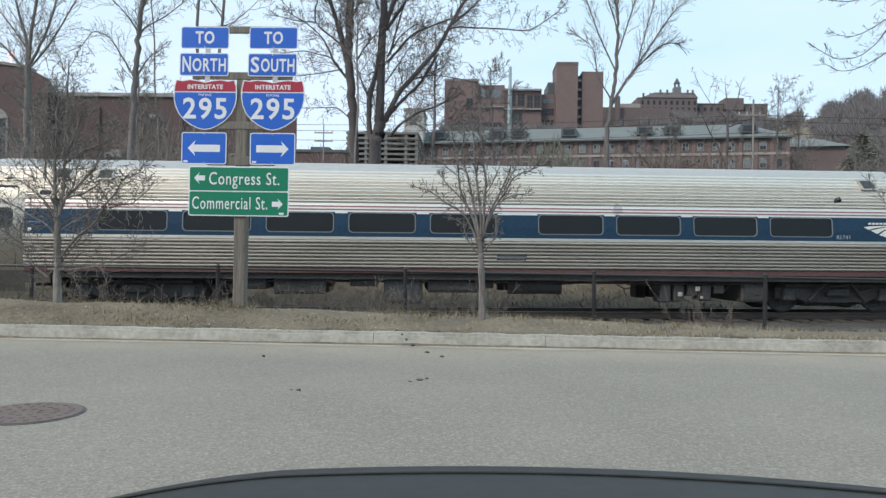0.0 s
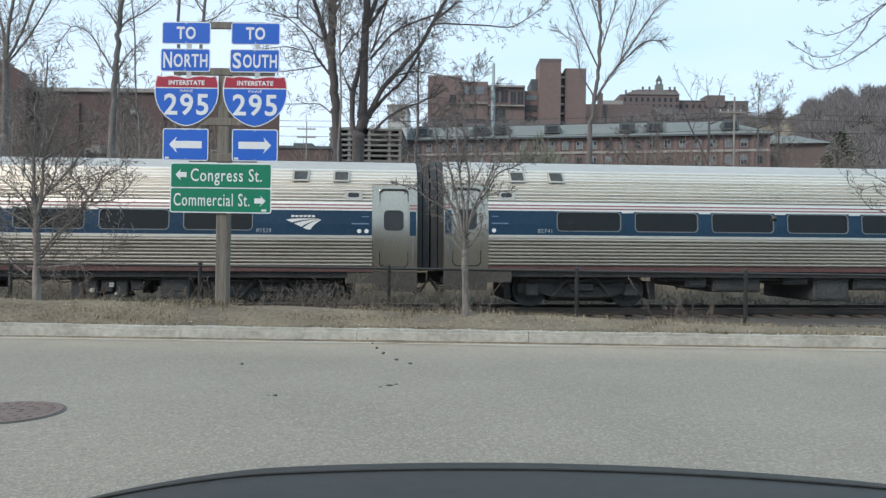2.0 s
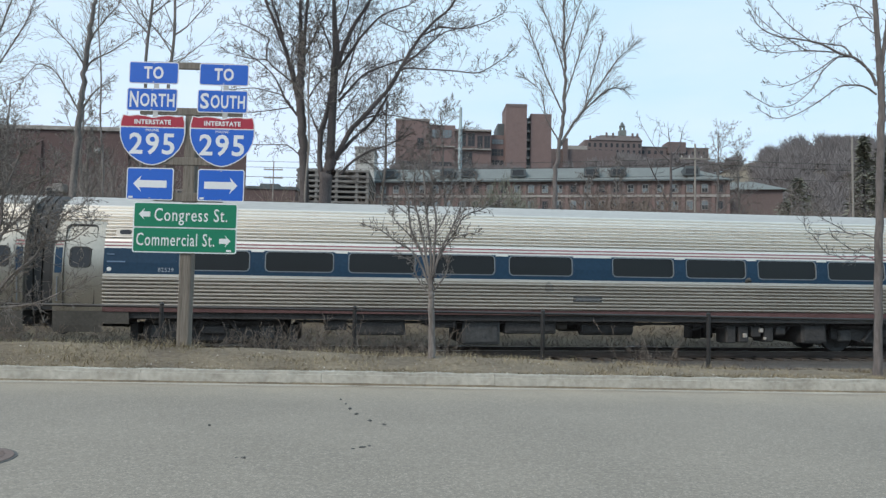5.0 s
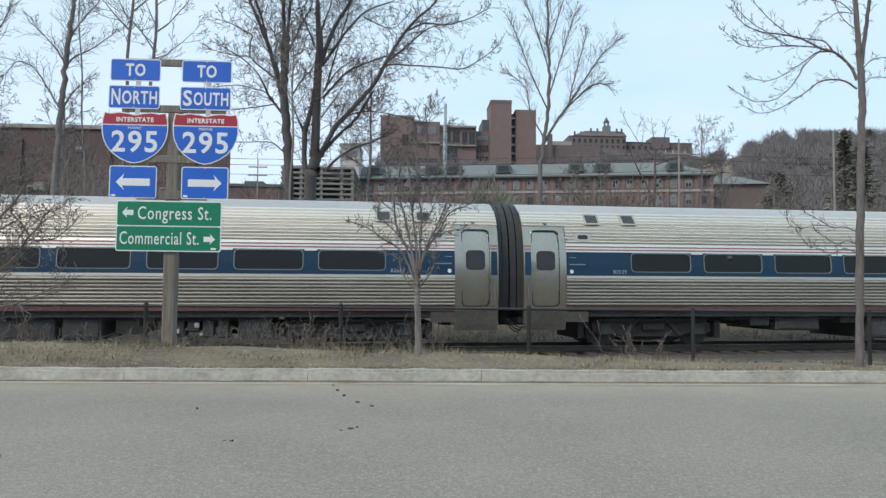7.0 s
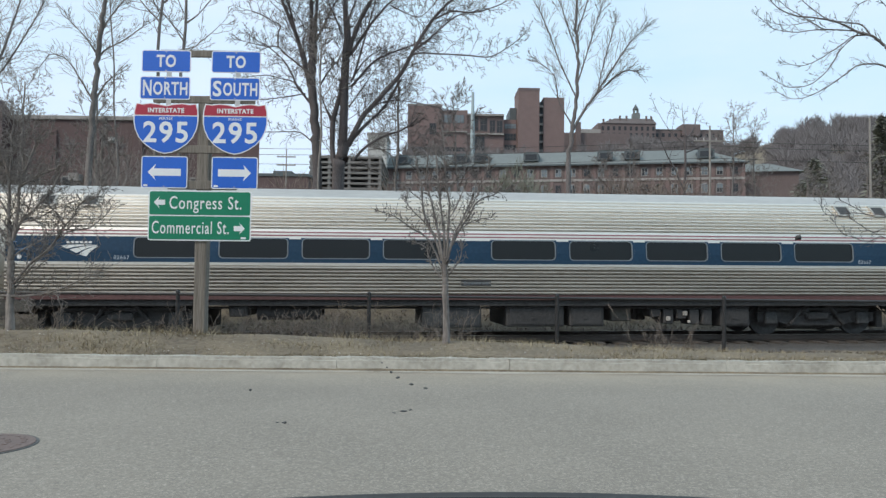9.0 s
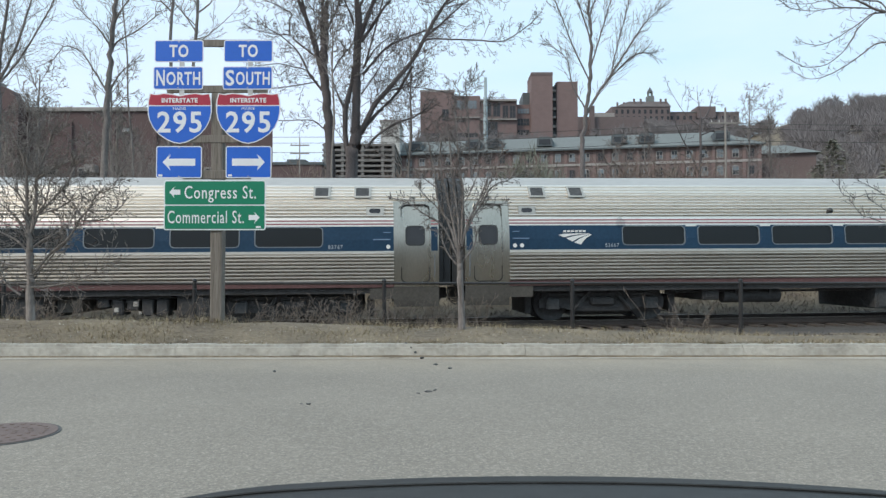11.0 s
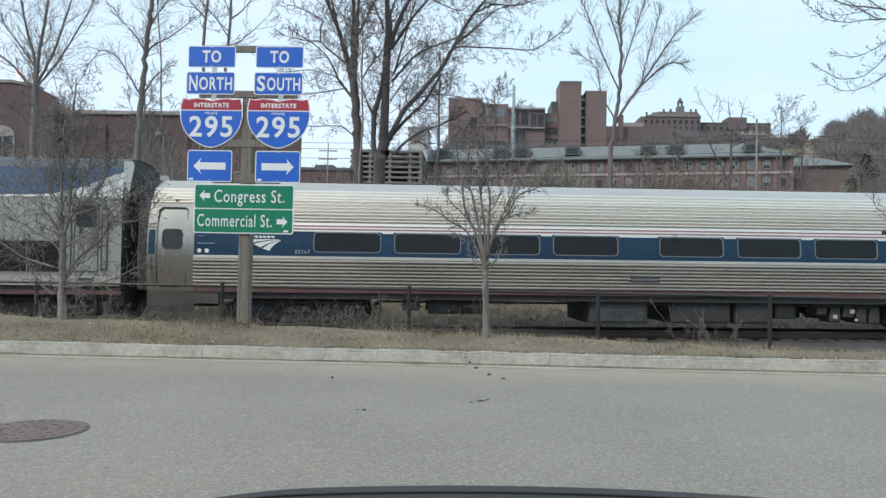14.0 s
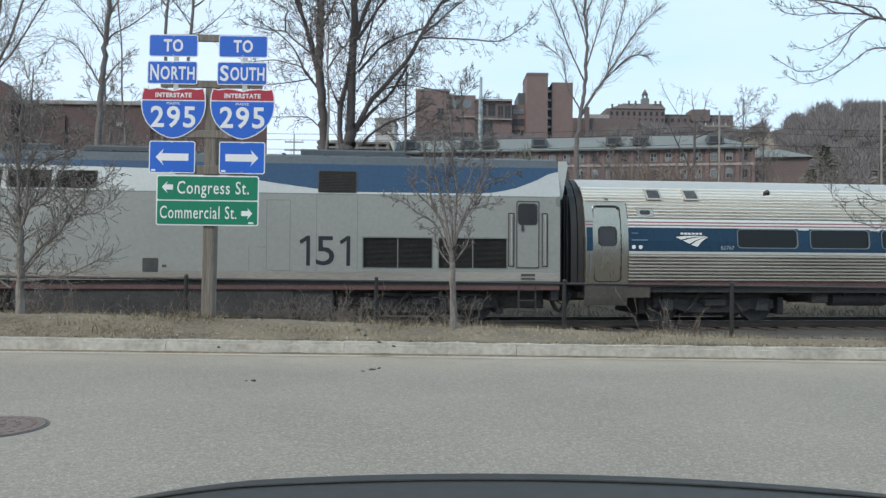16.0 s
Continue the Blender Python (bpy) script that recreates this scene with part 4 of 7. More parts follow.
    for s in (-1, 1):
        bm = bmesh.new()
        prism(bm, [(-R - 0.02, 3.15), (-R + 0.08, 3.15), (-R + 0.22, 4.02), (-R + 0.18, 4.12), (-R - 0.02, 4.12)], s * 1.38 - 0.03, s * 1.38 + 0.03)
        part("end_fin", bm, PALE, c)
    bm = bmesh.new()
    for k in range(3):
        box(bm, -R + 0.02 + k * 0.1, -R + 0.08 + k * 0.1, -1.0, 1.0, 1.0, 3.3, 0.02)
    part("end_bellows", bm, RUBBER, c)
    for x in (0.31, 0.44):
        part("buffer_post", boxed(-R + x, -R + x + 0.055, -1.02, -0.92, 1.0, 3.32, 0.015), SEAM, c, "grey diaphragm post")
    # roof clutter
    for p, q, w, h in ((4.2, 6.9, 0.8, 4.40), (8.2, 8.9, 0.5, 4.42), (9.6, 12.2, 0.9, 4.38), (13.0, 15.2, 0.8, 4.42)):
        bm = bmesh.new()
        box(bm, *lohi(p, q), -w, w, 4.2, h, 0.04)
        part("roof_hatch", bm, LOCO_ROOF, c, "low roof hatch")
    for k in range(14):
        bm = bmesh.new()
        box(bm, X(1.0 + k * 1.05) - 0.04, X(1.0 + k * 1.05) + 0.04, -1.0, -0.9, 4.12, 4.26)
        part("lifting_lug", bm, LOCO_ROOF, c)
    # cab and sloping nose
    bm = bmesh.new()
    lo = [(f(h), h) for h in (0.95, 3.18, 3.24, 3.55, 3.95, 4.16, 4.26)]
    tip = [(-20.3, 1.2, 0.95), (-20.2, 1.2, 2.3), (-20.05, 1.18, 2.4), (-19.9, 1.1, 2.5), (-19.7, 1.0, 2.58), (-19.5, 0.8, 2.64), (-19.4, 0.4, 2.68)]
    ringA = [(X(nose), y, z) for y, z in lo] + [(X(nose), -y, z) for y, z in reversed(lo)]
    ringB = [(-18.6, y * 0.98, min(z, 4.1)) for y, z in lo] + [(-18.6, -y * 0.98, min(z, 4.1)) for y, z in reversed(lo)]
    ringC = tip + [(x, -y, z) for x, y, z in reversed(tip)]
    rows = [[bm.verts.new(p) for p in rg] for rg in (ringA, ringB, ringC)]
    for ra, rb in zip(rows, rows[1:]):
        for k in range(len(ra) - 1):
            bm.faces.new((ra[k], ra[k + 1], rb[k + 1], rb[k]))
    bm.faces.new(rows[2])
    bmesh.ops.recalc_face_normals(bm, faces=bm.faces[:])
    part("cab", bm, SILVER, c, "silver cab with a sloping nose")
    # frame, tank, bogies
    bm = bmesh.new()
    box(bm, *lohi(R, 20.0), -1.45, 1.45, 0.92, 1.05)
    part("underframe", bm, UNDER, c)
    bm = bmesh.new()
    prism(bm, [(X(7.0), 0.48), (X(7.0), 0.98), (X(13.6), 0.98), (X(13.6), 0.48), (X(13.2), 0.26), (X(7.4), 0.26)], -1.42, 1.42)
    part("fuel_tank", bm, UNDER, c, "dark grimy fuel tank")
    bm = bmesh.new()
    box(bm, *lohi(6.0, 7.1), -1.38, 1.38, 0.18, 0.85, 0.03)
    part("battery_box", bm, UNDER, c)
    # added dark blocks stand in for the shade under the locomotive
    for p, q in ((0.6, 5.98), (13.62, 17.0)):
        part("dark_fill", boxed(*lohi(p, q), -0.95, 0.95, 0.34, 0.915, 0.03), UNDER, c)
    bm = bmesh.new()
    for p in (9.9, 10.3):
        box(bm, *lohi(p, p + 0.26), -1.30, -1.1, 0.12, 0.30, 0.02)
    part("tank_bracket", bm, UNDER2, c)
    bm = bmesh.new()
    box(bm, *lohi(-0.28, 0.8), -0.16, 0.16, 0.62, 0.9, 0.02)
    box(bm, *lohi(R - 0.02, R + 0.2), -1.3, 1.3, 0.55, 0.95, 0.02)
    for n in range(4):
        y = -1.1 + 0.14 * n
        for k in range(8):
            t0, t1 = k / 8, (k + 1) / 8
            g = lambda t: (0.1 - 0.55 * t, y, 0.75 - 0.5 * math.sin(math.pi * t))
            tube(bm, g(t0), g(t1), 0.02, n=5, caps=False)
    part("coupler", bm, UNDER, c)
    bogie(c, X(3.75), 2.74)
    bogie(c, X(16.4), 2.74)
    return c


COACHES = [
    coach("82741", "fluted stainless steel passenger coach with a dark blue window band"),
    coach("82529", "fluted stainless steel passenger coach with blue band, coupled between two coaches"),
    coach("82667", "fluted stainless steel passenger coach with blue band, turned end for end", False),
    coach("82767", "fluted stainless steel passenger coach with blue band, coupled behind the locomotive", False),
]
LOCO = locomotive()


def along(t):
    """How far the joint between the first two coaches has come along the track at t seconds."""
    return -0.56 + 5.83 * (t - 2.0)


def lay_track():
    bm = bmesh.new()
    prof = [(-0.07, -0.17), (0.07, -0.17), (0.07, -0.155), (0.01, -0.13), (0.01, -0.04), (0.036, -0.03), (0.036, 0.0), (-0.036, 0.0), (-0.036, -0.03), (-0.01, -0.04), (-0.01, -0.13), (-0.07, -0.155)]
    for y in (1.6 - 0.753, 1.6 + 0.753):
        a = [bm.verts.new((-160, y + p, RAIL + q)) for p, q in prof]
        b = [bm.verts.new((160, y + p, RAIL + q)) for p, q in prof]
        for i in range(len(a)):
            j = (i + 1) % len(a)
            bm.faces.new((a[i], a[j], b[j], b[i]))
    me = mesh_of(bm, "rail")
    me.materials.append(RAILSTEEL)
    tr = tagged(new("railway_track", me), "worn steel rails on dark sleepers in a sunken ballast bed", "railway track", kind="structure")
    tr.matrix_world = TRACK
    for y in (1.6 - 0.753, 1.6 + 0.753):
        part("rail_head", boxed(-160, 160, y - 0.026, y + 0.026, RAIL - 0.004, RAIL + 0.003), STEEL_LOW, tr)
    tie = mesh_of(boxed(-0.115, 0.115, 0.3, 2.9, RAIL - 0.32, RAIL - 0.165, 0.01), "sleeper")
    tie.materials.append(TIE)
    for k in range(-55, 56):
        o = new("sleeper", tie)
        o.parent = tr
        o.location = (k * 0.55, 0, 0)


lay_track()


# ---------------------------------------------------------------- road sign
def sign_panel(parent, x0, x1, z0, z1, y, mat, border, r=0.03, name="sign_plate", label=""):
    bm = bmesh.new()
    prism(bm, rounded(x0, x1, z0, z1, r), y, y + 0.004)
    p = part(name, bm, SIGN_WHITE, parent, label)
    bm = bmesh.new()
    prism(bm, rounded(x0 + border, x1 - border, z0 + border, z1 - border, max(0.008, r - border)), y - 0.002, y - 0.0005)
    part("face", bm, mat, p)
    for z in (z0 + 0.022, z1 - 0.022):
        bm = bmesh.new()
        tube(bm, ((x0 + x1) / 2, y - 0.002, z), ((x0 + x1) / 2, y - 0.008, z), 0.008, n=8)
        part("bolt", bm, SIGN_BACK, p)
    return p


def arrow(bm, cx, cz, length, tall, shaft, y, way):
    h = length / 2
    pts = [(-h, 0), (-h + tall * 0.48, tall / 2), (-h + tall * 0.40, shaft / 2 + 0.012), (-h + tall * 0.36, shaft / 2), (h, shaft / 2), (h, -shaft / 2), (-h + tall * 0.36, -shaft / 2), (-h + tall * 0.40, -shaft / 2 - 0.012), (-h + tall * 0.48, -tall / 2)]
    pts = [(cx + way * x, cz + z) for x, z in pts]
    prism(bm, pts, y - 0.004, y - 0.002)


def shield_outline(cx, zt, w, h, shrink=0.0):
    """Outline of a route shield: a dipped top edge and sides that swell and run to a point."""
    a = w / 2 - shrink
    half = [(0.0, -0.005), (0.25, 0.012), (0.5, 0.02), (0.75, 0.008), (0.93, 0.018)]
    side = [(0.985, -0.10), (1.0, -0.22), (0.995, -0.35), (0.95, -0.50), (0.84, -0.66), (0.66, -0.80), (0.42, -0.91), (0.2, -0.975), (0.0, -1.0)]
    hh = h - 2 * shrink
    right = [(cx + a * x, zt - shrink + z * 1.2) for x, z in half] + [(cx + a * x, zt - shrink + z * hh) for x, z in side]
    left = [(2 * cx - x, z) for x, z in right[1:-1]]
    return right + left[::-1]


def road_sign():
    s = thing("road_sign", pose(-2.835, 9.15, 0.0), "blue interstate and green street direction signs on a weathered wooden post", "road sign")
    zb = land(-2.835, 9.15)
    bm = bmesh.new()
    bmesh.ops.create_cube(bm, size=1, matrix=Matrix.Translation((0.0, 0.09, (zb - 0.15 + 3.12) / 2)) @ Matrix.Diagonal((0.148, 0.14, 3.12 - zb + 0.15, 1)))
    bmesh.ops.subdivide_edges(bm, edges=[e for e in bm.edges if abs(e.verts[0].co.z - e.verts[1].co.z) > 1], cuts=14)
    bmesh.ops.bevel(bm, geom=[e for e in bm.edges if abs(e.verts[0].co.z - e.verts[1].co.z) > 0.05], offset=0.012, segments=1, affect="EDGES")
    for v in bm.verts:
        v.co.x += 0.004 * noise.noise(v.co * 3)
    part("post", bm, POSTWOOD, s, "grey split-grained wooden post")
    for x0, x1, z0, z1 in ((-0.55, 0.50, 3.66, 3.745), (-0.62, 0.62, 3.09, 3.18), (-0.42, 0.42, 2.475, 2.57), (-0.42, 0.42, 2.03, 2.14)):
        part("cross_arm", boxed(x0, x1, 0.012, 0.05, z0, z1, 0.006), POSTWOOD, s, "weathered wooden cross arm")
    for x in (-0.43, 0.41):
        part("strap", boxed(x - 0.03, x + 0.03, 0.006, 0.014, 2.95, 3.62), SIGN_BACK, s)
    for x, word in ((-0.465, "NORTH"), (0.385, "SOUTH")):
        p = sign_panel(s, x - 0.30, x + 0.30, 3.462, 3.735, 0, SIGN_BLUE, 0.012, label="blue plate reading TO")
        put_text("lettering", "TO", x, -0.004, 3.60, 0.235, 0.155, SIGN_WHITE, p, 0.006)
        x -= 0.008
        p = sign_panel(s, x - 0.305, x + 0.305, 3.125, 3.41, 0, SIGN_BLUE, 0.012, label="blue plate reading " + word)
        put_text("initial", word[0], x - 0.215, -0.004, 3.268, 0.105, 0.195, SIGN_WHITE, p, 0.006)
        put_text("lettering", word[1:], x + 0.065, -0.004, 3.262, 0.415, 0.165, SIGN_WHITE, p, 0.005)
    for x, way in ((-0.452, 1), (0.388, -1)):
        bm = bmesh.new()
        prism(bm, shield_outline(x, 3.06, 0.79, 0.60), 0, 0.004)
        sh = part("route_shield", bm, SIGN_WHITE, s, "red and blue interstate route shield")
        full = shield_outline(x, 3.06, 0.79, 0.60, 0.013)
        cut = 2.935
        bm = bmesh.new()
        k = [i for i in range(len(full)) if full[i][1] >= cut and full[(i + 1) % len(full)][1] < cut][0]
        xr = max(q[0] for q in full)
        prism(bm, [(2 * x - xr + 0.004, cut), (xr - 0.004, cut)] + full[: k + 1][::-1] + [q for q in full[::-1] if q[1] >= cut and q[0] < x], -0.002, -0.0005)
        part("red_band", bm, SIGN_RED, sh)
        low = [q for q in full if q[1] < cut - 0.02]
        bm = bmesh.new()
        prism(bm, [(xr - 0.003, cut - 0.014)] + low + [(2 * x - xr + 0.003, cut - 0.014)], -0.002, -0.0005)
        part("blue_field", bm, SIGN_BLUE, sh)
        put_text("word", "INTERSTATE", x, -0.004, 2.992, 0.44, 0.058, SIGN_WHITE, sh, 0.003)
        put_text("state_name", "MAINE", x, -0.004, 2.892, 0.16, 0.032, SIGN_WHITE, sh, 0.0)
        put_text("route_number", "295", x, -0.004, 2.725, 0.545, 0.265, SIGN_WHITE, sh, 0.007)
        xa = -0.455 if way > 0 else 0.395
        p = sign_panel(s, xa - 0.28, xa + 0.28, 2.04, 2.432, 0, SIGN_BLUE, 0.012, label="blue plate with a white arrow")
        bm = bmesh.new()
        arrow(bm, xa, 2.235, 0.40, 0.20, 0.088, 0, way)
        part("arrow", bm, SIGN_WHITE, p)
        bm = bmesh.new()
        box(bm, xa - 0.25, xa - 0.2, -0.004, -0.002, 2.06, 2.085)
        part("maker_mark", bm, SIGN_WHITE, p)
    bm = bmesh.new()
    prism(bm, rounded(-0.635, 0.61, 1.405, 2.015, 0.03), -0.006, -0.001)
    g = part("street_board", bm, SIGN_WHITE, s, "green board naming two streets")
    for z0, z1 in ((1.718, 2.0), (1.42, 1.702)):
        bm = bmesh.new()
        prism(bm, rounded(-0.62, 0.595, z0, z1, 0.018), -0.009, -0.0065)
        part("face", bm, SIGN_GREEN, g)
    put_text("lettering", "Congress St.", 0.055, -0.0115, 1.842, 0.87, 0.205, SIGN_WHITE, g, 0.001)
    put_text("lettering", "Commercial St.", -0.12, -0.0115, 1.565, 0.93, 0.155, SIGN_WHITE, g, 0.001)
    for cx, cz, way in ((-0.50, 1.868, 1), (0.47, 1.558, -1)):
        bm = bmesh.new()
        arrow(bm, cx, cz, 0.135, 0.14, 0.062, -0.007, way)
        part("arrow", bm, SIGN_WHITE, g)
    part("maker_mark", boxed(0.49, 0.55, -0.012, -0.0095, 1.43, 1.455), SIGN_WHITE, g)


road_sign()


# ---------------------------------------------------------------- kerb, road marks
def road_details():
    k = tagged(new("kerb", mesh_of(boxed(-0.01, 0.01, 0.02, 0.03, -0.2, -0.1), "kerb")), "weathered granite kerb of long stones along the road", "kerb", kind="structure")
    k.data.materials.append(GRANITE)
    k.matrix_world = pose(0, 7.96, 0, 0, 0, math.degrees(math.atan(0.012)))
    rnd = random.Random(4)
    x = -30.0
    while x < 30:
        w = rnd.uniform(1.5, 2.4)
        bm = bmesh.new()
        prism(bm, [(x + 0.002, -0.15), (x + w - 0.002, -0.15), (x + w - 0.002, 0.138 + rnd.uniform(-0.003, 0.003)), (x + 0.002, 0.138 + rnd.uniform(-0.003, 0.003))], 0.0, 0.19)
        for v in bm.verts:
            if v.co.z > 0 and v.co.y < 0.05:
                v.co.y += 0.02
        bmesh.ops.subdivide_edges(bm, edges=[ed for ed in bm.edges if abs(ed.verts[0].co.x - ed.verts[1].co.x) > 1], cuts=15)
        bmesh.ops.bevel(bm, geom=[ed for ed in bm.edges if abs(ed.verts[0].co.x - ed.verts[1].co.x) > 0.05 and ed.verts[0].co.z > 0], offset=0.03, segments=2, affect="EDGES")
        for v in bm.verts:
            if v.co.z > 0:
                v.co.z += 0.010 * noise.noise(v.co * 2.3) + 0.007 * noise.noise(v.co * 9)
                v.co.y += 0.012 * noise.noise(v.co * 3.1 + Vector((7, 0, 0))) + 0.007 * noise.noise(v.co * 11)
        o = part("kerb_stone", bm, GRANITE, k)
        o.location = (0, rnd.uniform(-0.008, 0.008), 0)
        x += w
    # sand washed along the kerb
    verts, faces = [], []
    n = 240
    for i in range(n + 1):
        x = -18 + 36 * i / n
        edge = 0.10 + 0.06 * noise.noise(Vector((x * 0.8, 0, 0))) + 0.05 * noise.noise(Vector((x * 4, 3, 0)))
        verts += [(x, kerb_y(x) - edge, 0.003), (x, kerb_y(x) + 0.01, 0.012)]
    for i in range(n):
        faces.append((2 * i, 2 * i + 2, 2 * i + 3, 2 * i + 1))
    me = bpy.data.meshes.new("gutter_sand")
    me.from_pydata(verts, [], faces)
    me.materials.append(SAND)
    tagged(new("gutter_sand", me), "pale winter sand washed along the kerb", "sand", kind="stuff")
    # manhole cover
    mh = thing("manhole_cover", pose(-2.585, 4.33, 0.0), "round rusty cast iron manhole cover set in the asphalt", "manhole cover")
    bm = bmesh.new()
    tube(bm, (0, 0, -0.05), (0, 0, 0.004), 0.318, n=48)
    part("frame_ring", bm, TAR, mh)
    bm = bmesh.new()
    tube(bm, (0, 0, -0.04), (0, 0, 0.008), 0.300, n=48)
    for r in (0.08, 0.16, 0.24):
        for q in range(int(r * 100)):
            an = 2 * math.pi * q / int(r * 100)
            box(bm, r * math.cos(an) - 0.011, r * math.cos(an) + 0.011, r * math.sin(an) - 0.011, r * math.sin(an) + 0.011, 0.007, 0.011)
    part("lid", bm, IRON, mh, "red-brown cast iron lid")


road_details()


# ---------------------------------------------------------------- plants
class Twigs:
    """Collects tapered tubes as plain vertex and face lists."""

    def __init__(self):
        self.v, self.f = [], []

    def limb(self, pts, radii, sides):
        first = len(self.v)
        for i, (p, r) in enumerate(zip(pts, radii)):
            d = (pts[min(i + 1, len(pts) - 1)] - pts[max(i - 1, 0)]).normalized()
            a = d.orthogonal().normalized()
            b = d.cross(a)
            for k in range(sides):
                t = 2 * math.pi * k / sides
                self.v.append(tuple(p + r * (math.cos(t) * a + math.sin(t) * b)))
        for i in range(len(pts) - 1):
            for k in range(sides):
                j = (k + 1) % sides
                q = first + i * sides
                self.f.append((q + k, q + j, q + sides + j, q + sides + k))

    def bud(self, p, d, size):
        n = len(self.v)
        a = d.orthogonal().normalized() * size * 0.5
        b = d.cross(a).normalized() * size * 0.5
        self.v += [tuple(p), tuple(p + a + d * size), tuple(p + b + d * size), tuple(p - (a + b) * 0.7 + d * size), tuple(p + d * size * 2.2)]
        self.f += [(n, n + 1, n + 2), (n, n + 2, n + 3), (n, n + 3, n + 1), (n + 4, n + 2, n + 1), (n + 4, n + 3, n + 2), (n + 4, n + 1, n + 3)]

    def mesh(self, name, mat):
        me = bpy.data.meshes.new(name)
        me.from_pydata(self.v, [], self.f)
        me.materials.append(mat)
        me.polygons.foreach_set("use_smooth", [True] * len(me.polygons))
        return me


def branch(rnd, tw, p, d, length, r, level, o, arc=None):
    """One limb and, on it, its smaller limbs; arc: upward pull at its start and at its end."""
    n = (8, 6, 4, 3, 3)[min(level, 4)]
    pts = [p.copy()]
    last = d
    for k in range(n):
        up = o["lift"] if arc is None else arc[0] + (arc[1] - arc[0]) * k / (n - 1)
        g = o["bend"] * (0.85 + 0.25 * level)
        last = (last + Vector((rnd.gauss(0, g), rnd.gauss(0, g), rnd.gauss(0, g) + up))).normalized()
        pts.append(pts[-1] + last * (length / n))
    tip = max(o["fine"], r * (0.22 if level < 2 else 0.4))
    rs = [r + (tip - r) * (i / n) ** 0.8 for i in range(n + 1)]
    tw.limb(pts, rs, 7 if level == 0 else (5 if level == 1 else 3))
    if level >= o["levels"]:
        if o.get("buds") and rnd.random() < o["buds"]:
            for q in range(rnd.randint(1, 2)):
                tw.bud(pts[rnd.randint(1, n)], last, o["bud"])
        return
    kids = o["kids"][min(level, len(o["kids"]) - 1)]
    turn = rnd.uniform(0, 2 * math.pi)
    for k in range(kids):
        f = o["from"] + (0.98 - o["from"]) * (k + rnd.random() * 0.9) / kids
        i = min(n - 1, int(f * n))
        t = f * n - i
        q = pts[i].lerp(pts[i + 1], t)
        base = (pts[i + 1] - pts[i]).normalized()
        turn += 2.4 + rnd.uniform(-0.5, 0.5)
        out = Matrix.Rotation(turn, 3, base) @ base.orthogonal().normalized()
        an = radians(rnd.uniform(*o["spread"]))
        dd = (base * math.cos(an) + out * math.sin(an)).normalized()
        ll = length * rnd.uniform(0.3, 0.66) * (1.1 - 0.5 * f)
        rr = max(o["fine"], rs[i] * rnd.uniform(0.4, 0.62))
        branch(rnd, tw, q, dd, ll, rr, level + 1, o)


def tree(name, x, y, label, trunk, limbs, seed, mat, o, z=None, category="tree", group="", sink=0.15):
    """trunk: (top height, base radius, top radius, lean x, lean y); limbs: (height, azimuth, rise, length, radius), degrees and metres."""
    rnd = random.Random(seed)
    base = Vector((x, y, land(x, y) if z is None else z))
    t = thing(name, Matrix.Translation(base), label, category, group)
    h, r0, r1, lx, ly, *power = trunk
    power = power[0] if power else 1.0
    bark = Twigs()
    n = 16
    pts = []
    for i in range(n + 1):
        f = i / n
        wob = 0.012 * h * math.sin(f * 5 + seed) * f * (1 - f * 0.5) + 0.003 * h * math.sin(f * 19 + 2 * seed)
        pts.append(Vector((lx * f ** power + wob, ly * f + 0.5 * wob, -sink + (h + sink) * f)))
    rad = [r0 * (1.28 if i == 0 else 1) + (r1 - r0) * (i / n) for i in range(n + 1)]
    bark.limb(pts, rad, 9)
    part("trunk", bark.mesh("trunk", mat), mat, t)
    tw = Twigs()
    for hh, az, rise, ln, rr, *arc in limbs:
        f = min(0.999, (hh + sink) / (h + sink))
        i = min(n - 1, int(f * n))
        p = pts[i].lerp(pts[i + 1], f * n - i)
        d = Vector((math.cos(radians(az)) * math.cos(radians(rise)), math.sin(radians(az)) * math.cos(radians(rise)), math.sin(radians(rise))))
        branch(rnd, tw, p, d, ln, rr, 0, o, arc[0] if arc else None)
    twig = o.get("twig", mat)
    part("crown", tw.mesh("crown", twig), twig, t, "bare winter branches and twigs")
    return t


def ring_of_limbs(rnd, n, h0, h1, length, radius, rise):
    out = []
    for k in range(n):
        f = k / max(1, n - 1)
        out.append((h0 + (h1 - h0) * f, k * 137.5 + rnd.uniform(-25, 25), rise[0] + (rise[1] - rise[0]) * f + rnd.uniform(-8, 8), length * (1 - 0.45 * f) * rnd.uniform(0.85, 1.15), radius * (1 - 0.5 * f)))
    return out


SMALL = dict(levels=3, kids=(5, 4, 2), bend=0.10, lift=0.05, fine=0.0035, spread=(22, 48), **{"from": 0.22}, buds=0.5, bud=0.012)
MIDDLE = dict(levels=3, kids=(8, 6, 4), bend=0.10, lift=0.03, fine=0.0075, spread=(25, 55), **{"from": 0.2})
LARGE = dict(levels=4, kids=(8, 6, 4, 2), bend=0.075, lift=0.03, fine=0.008, spread=(22, 48), **{"from": 0.25})
FAR = dict(levels=3, kids=(6, 5, 4), bend=0.09, lift=0.03, fine=0.016, spread=(25, 55), **{"from": 0.2})


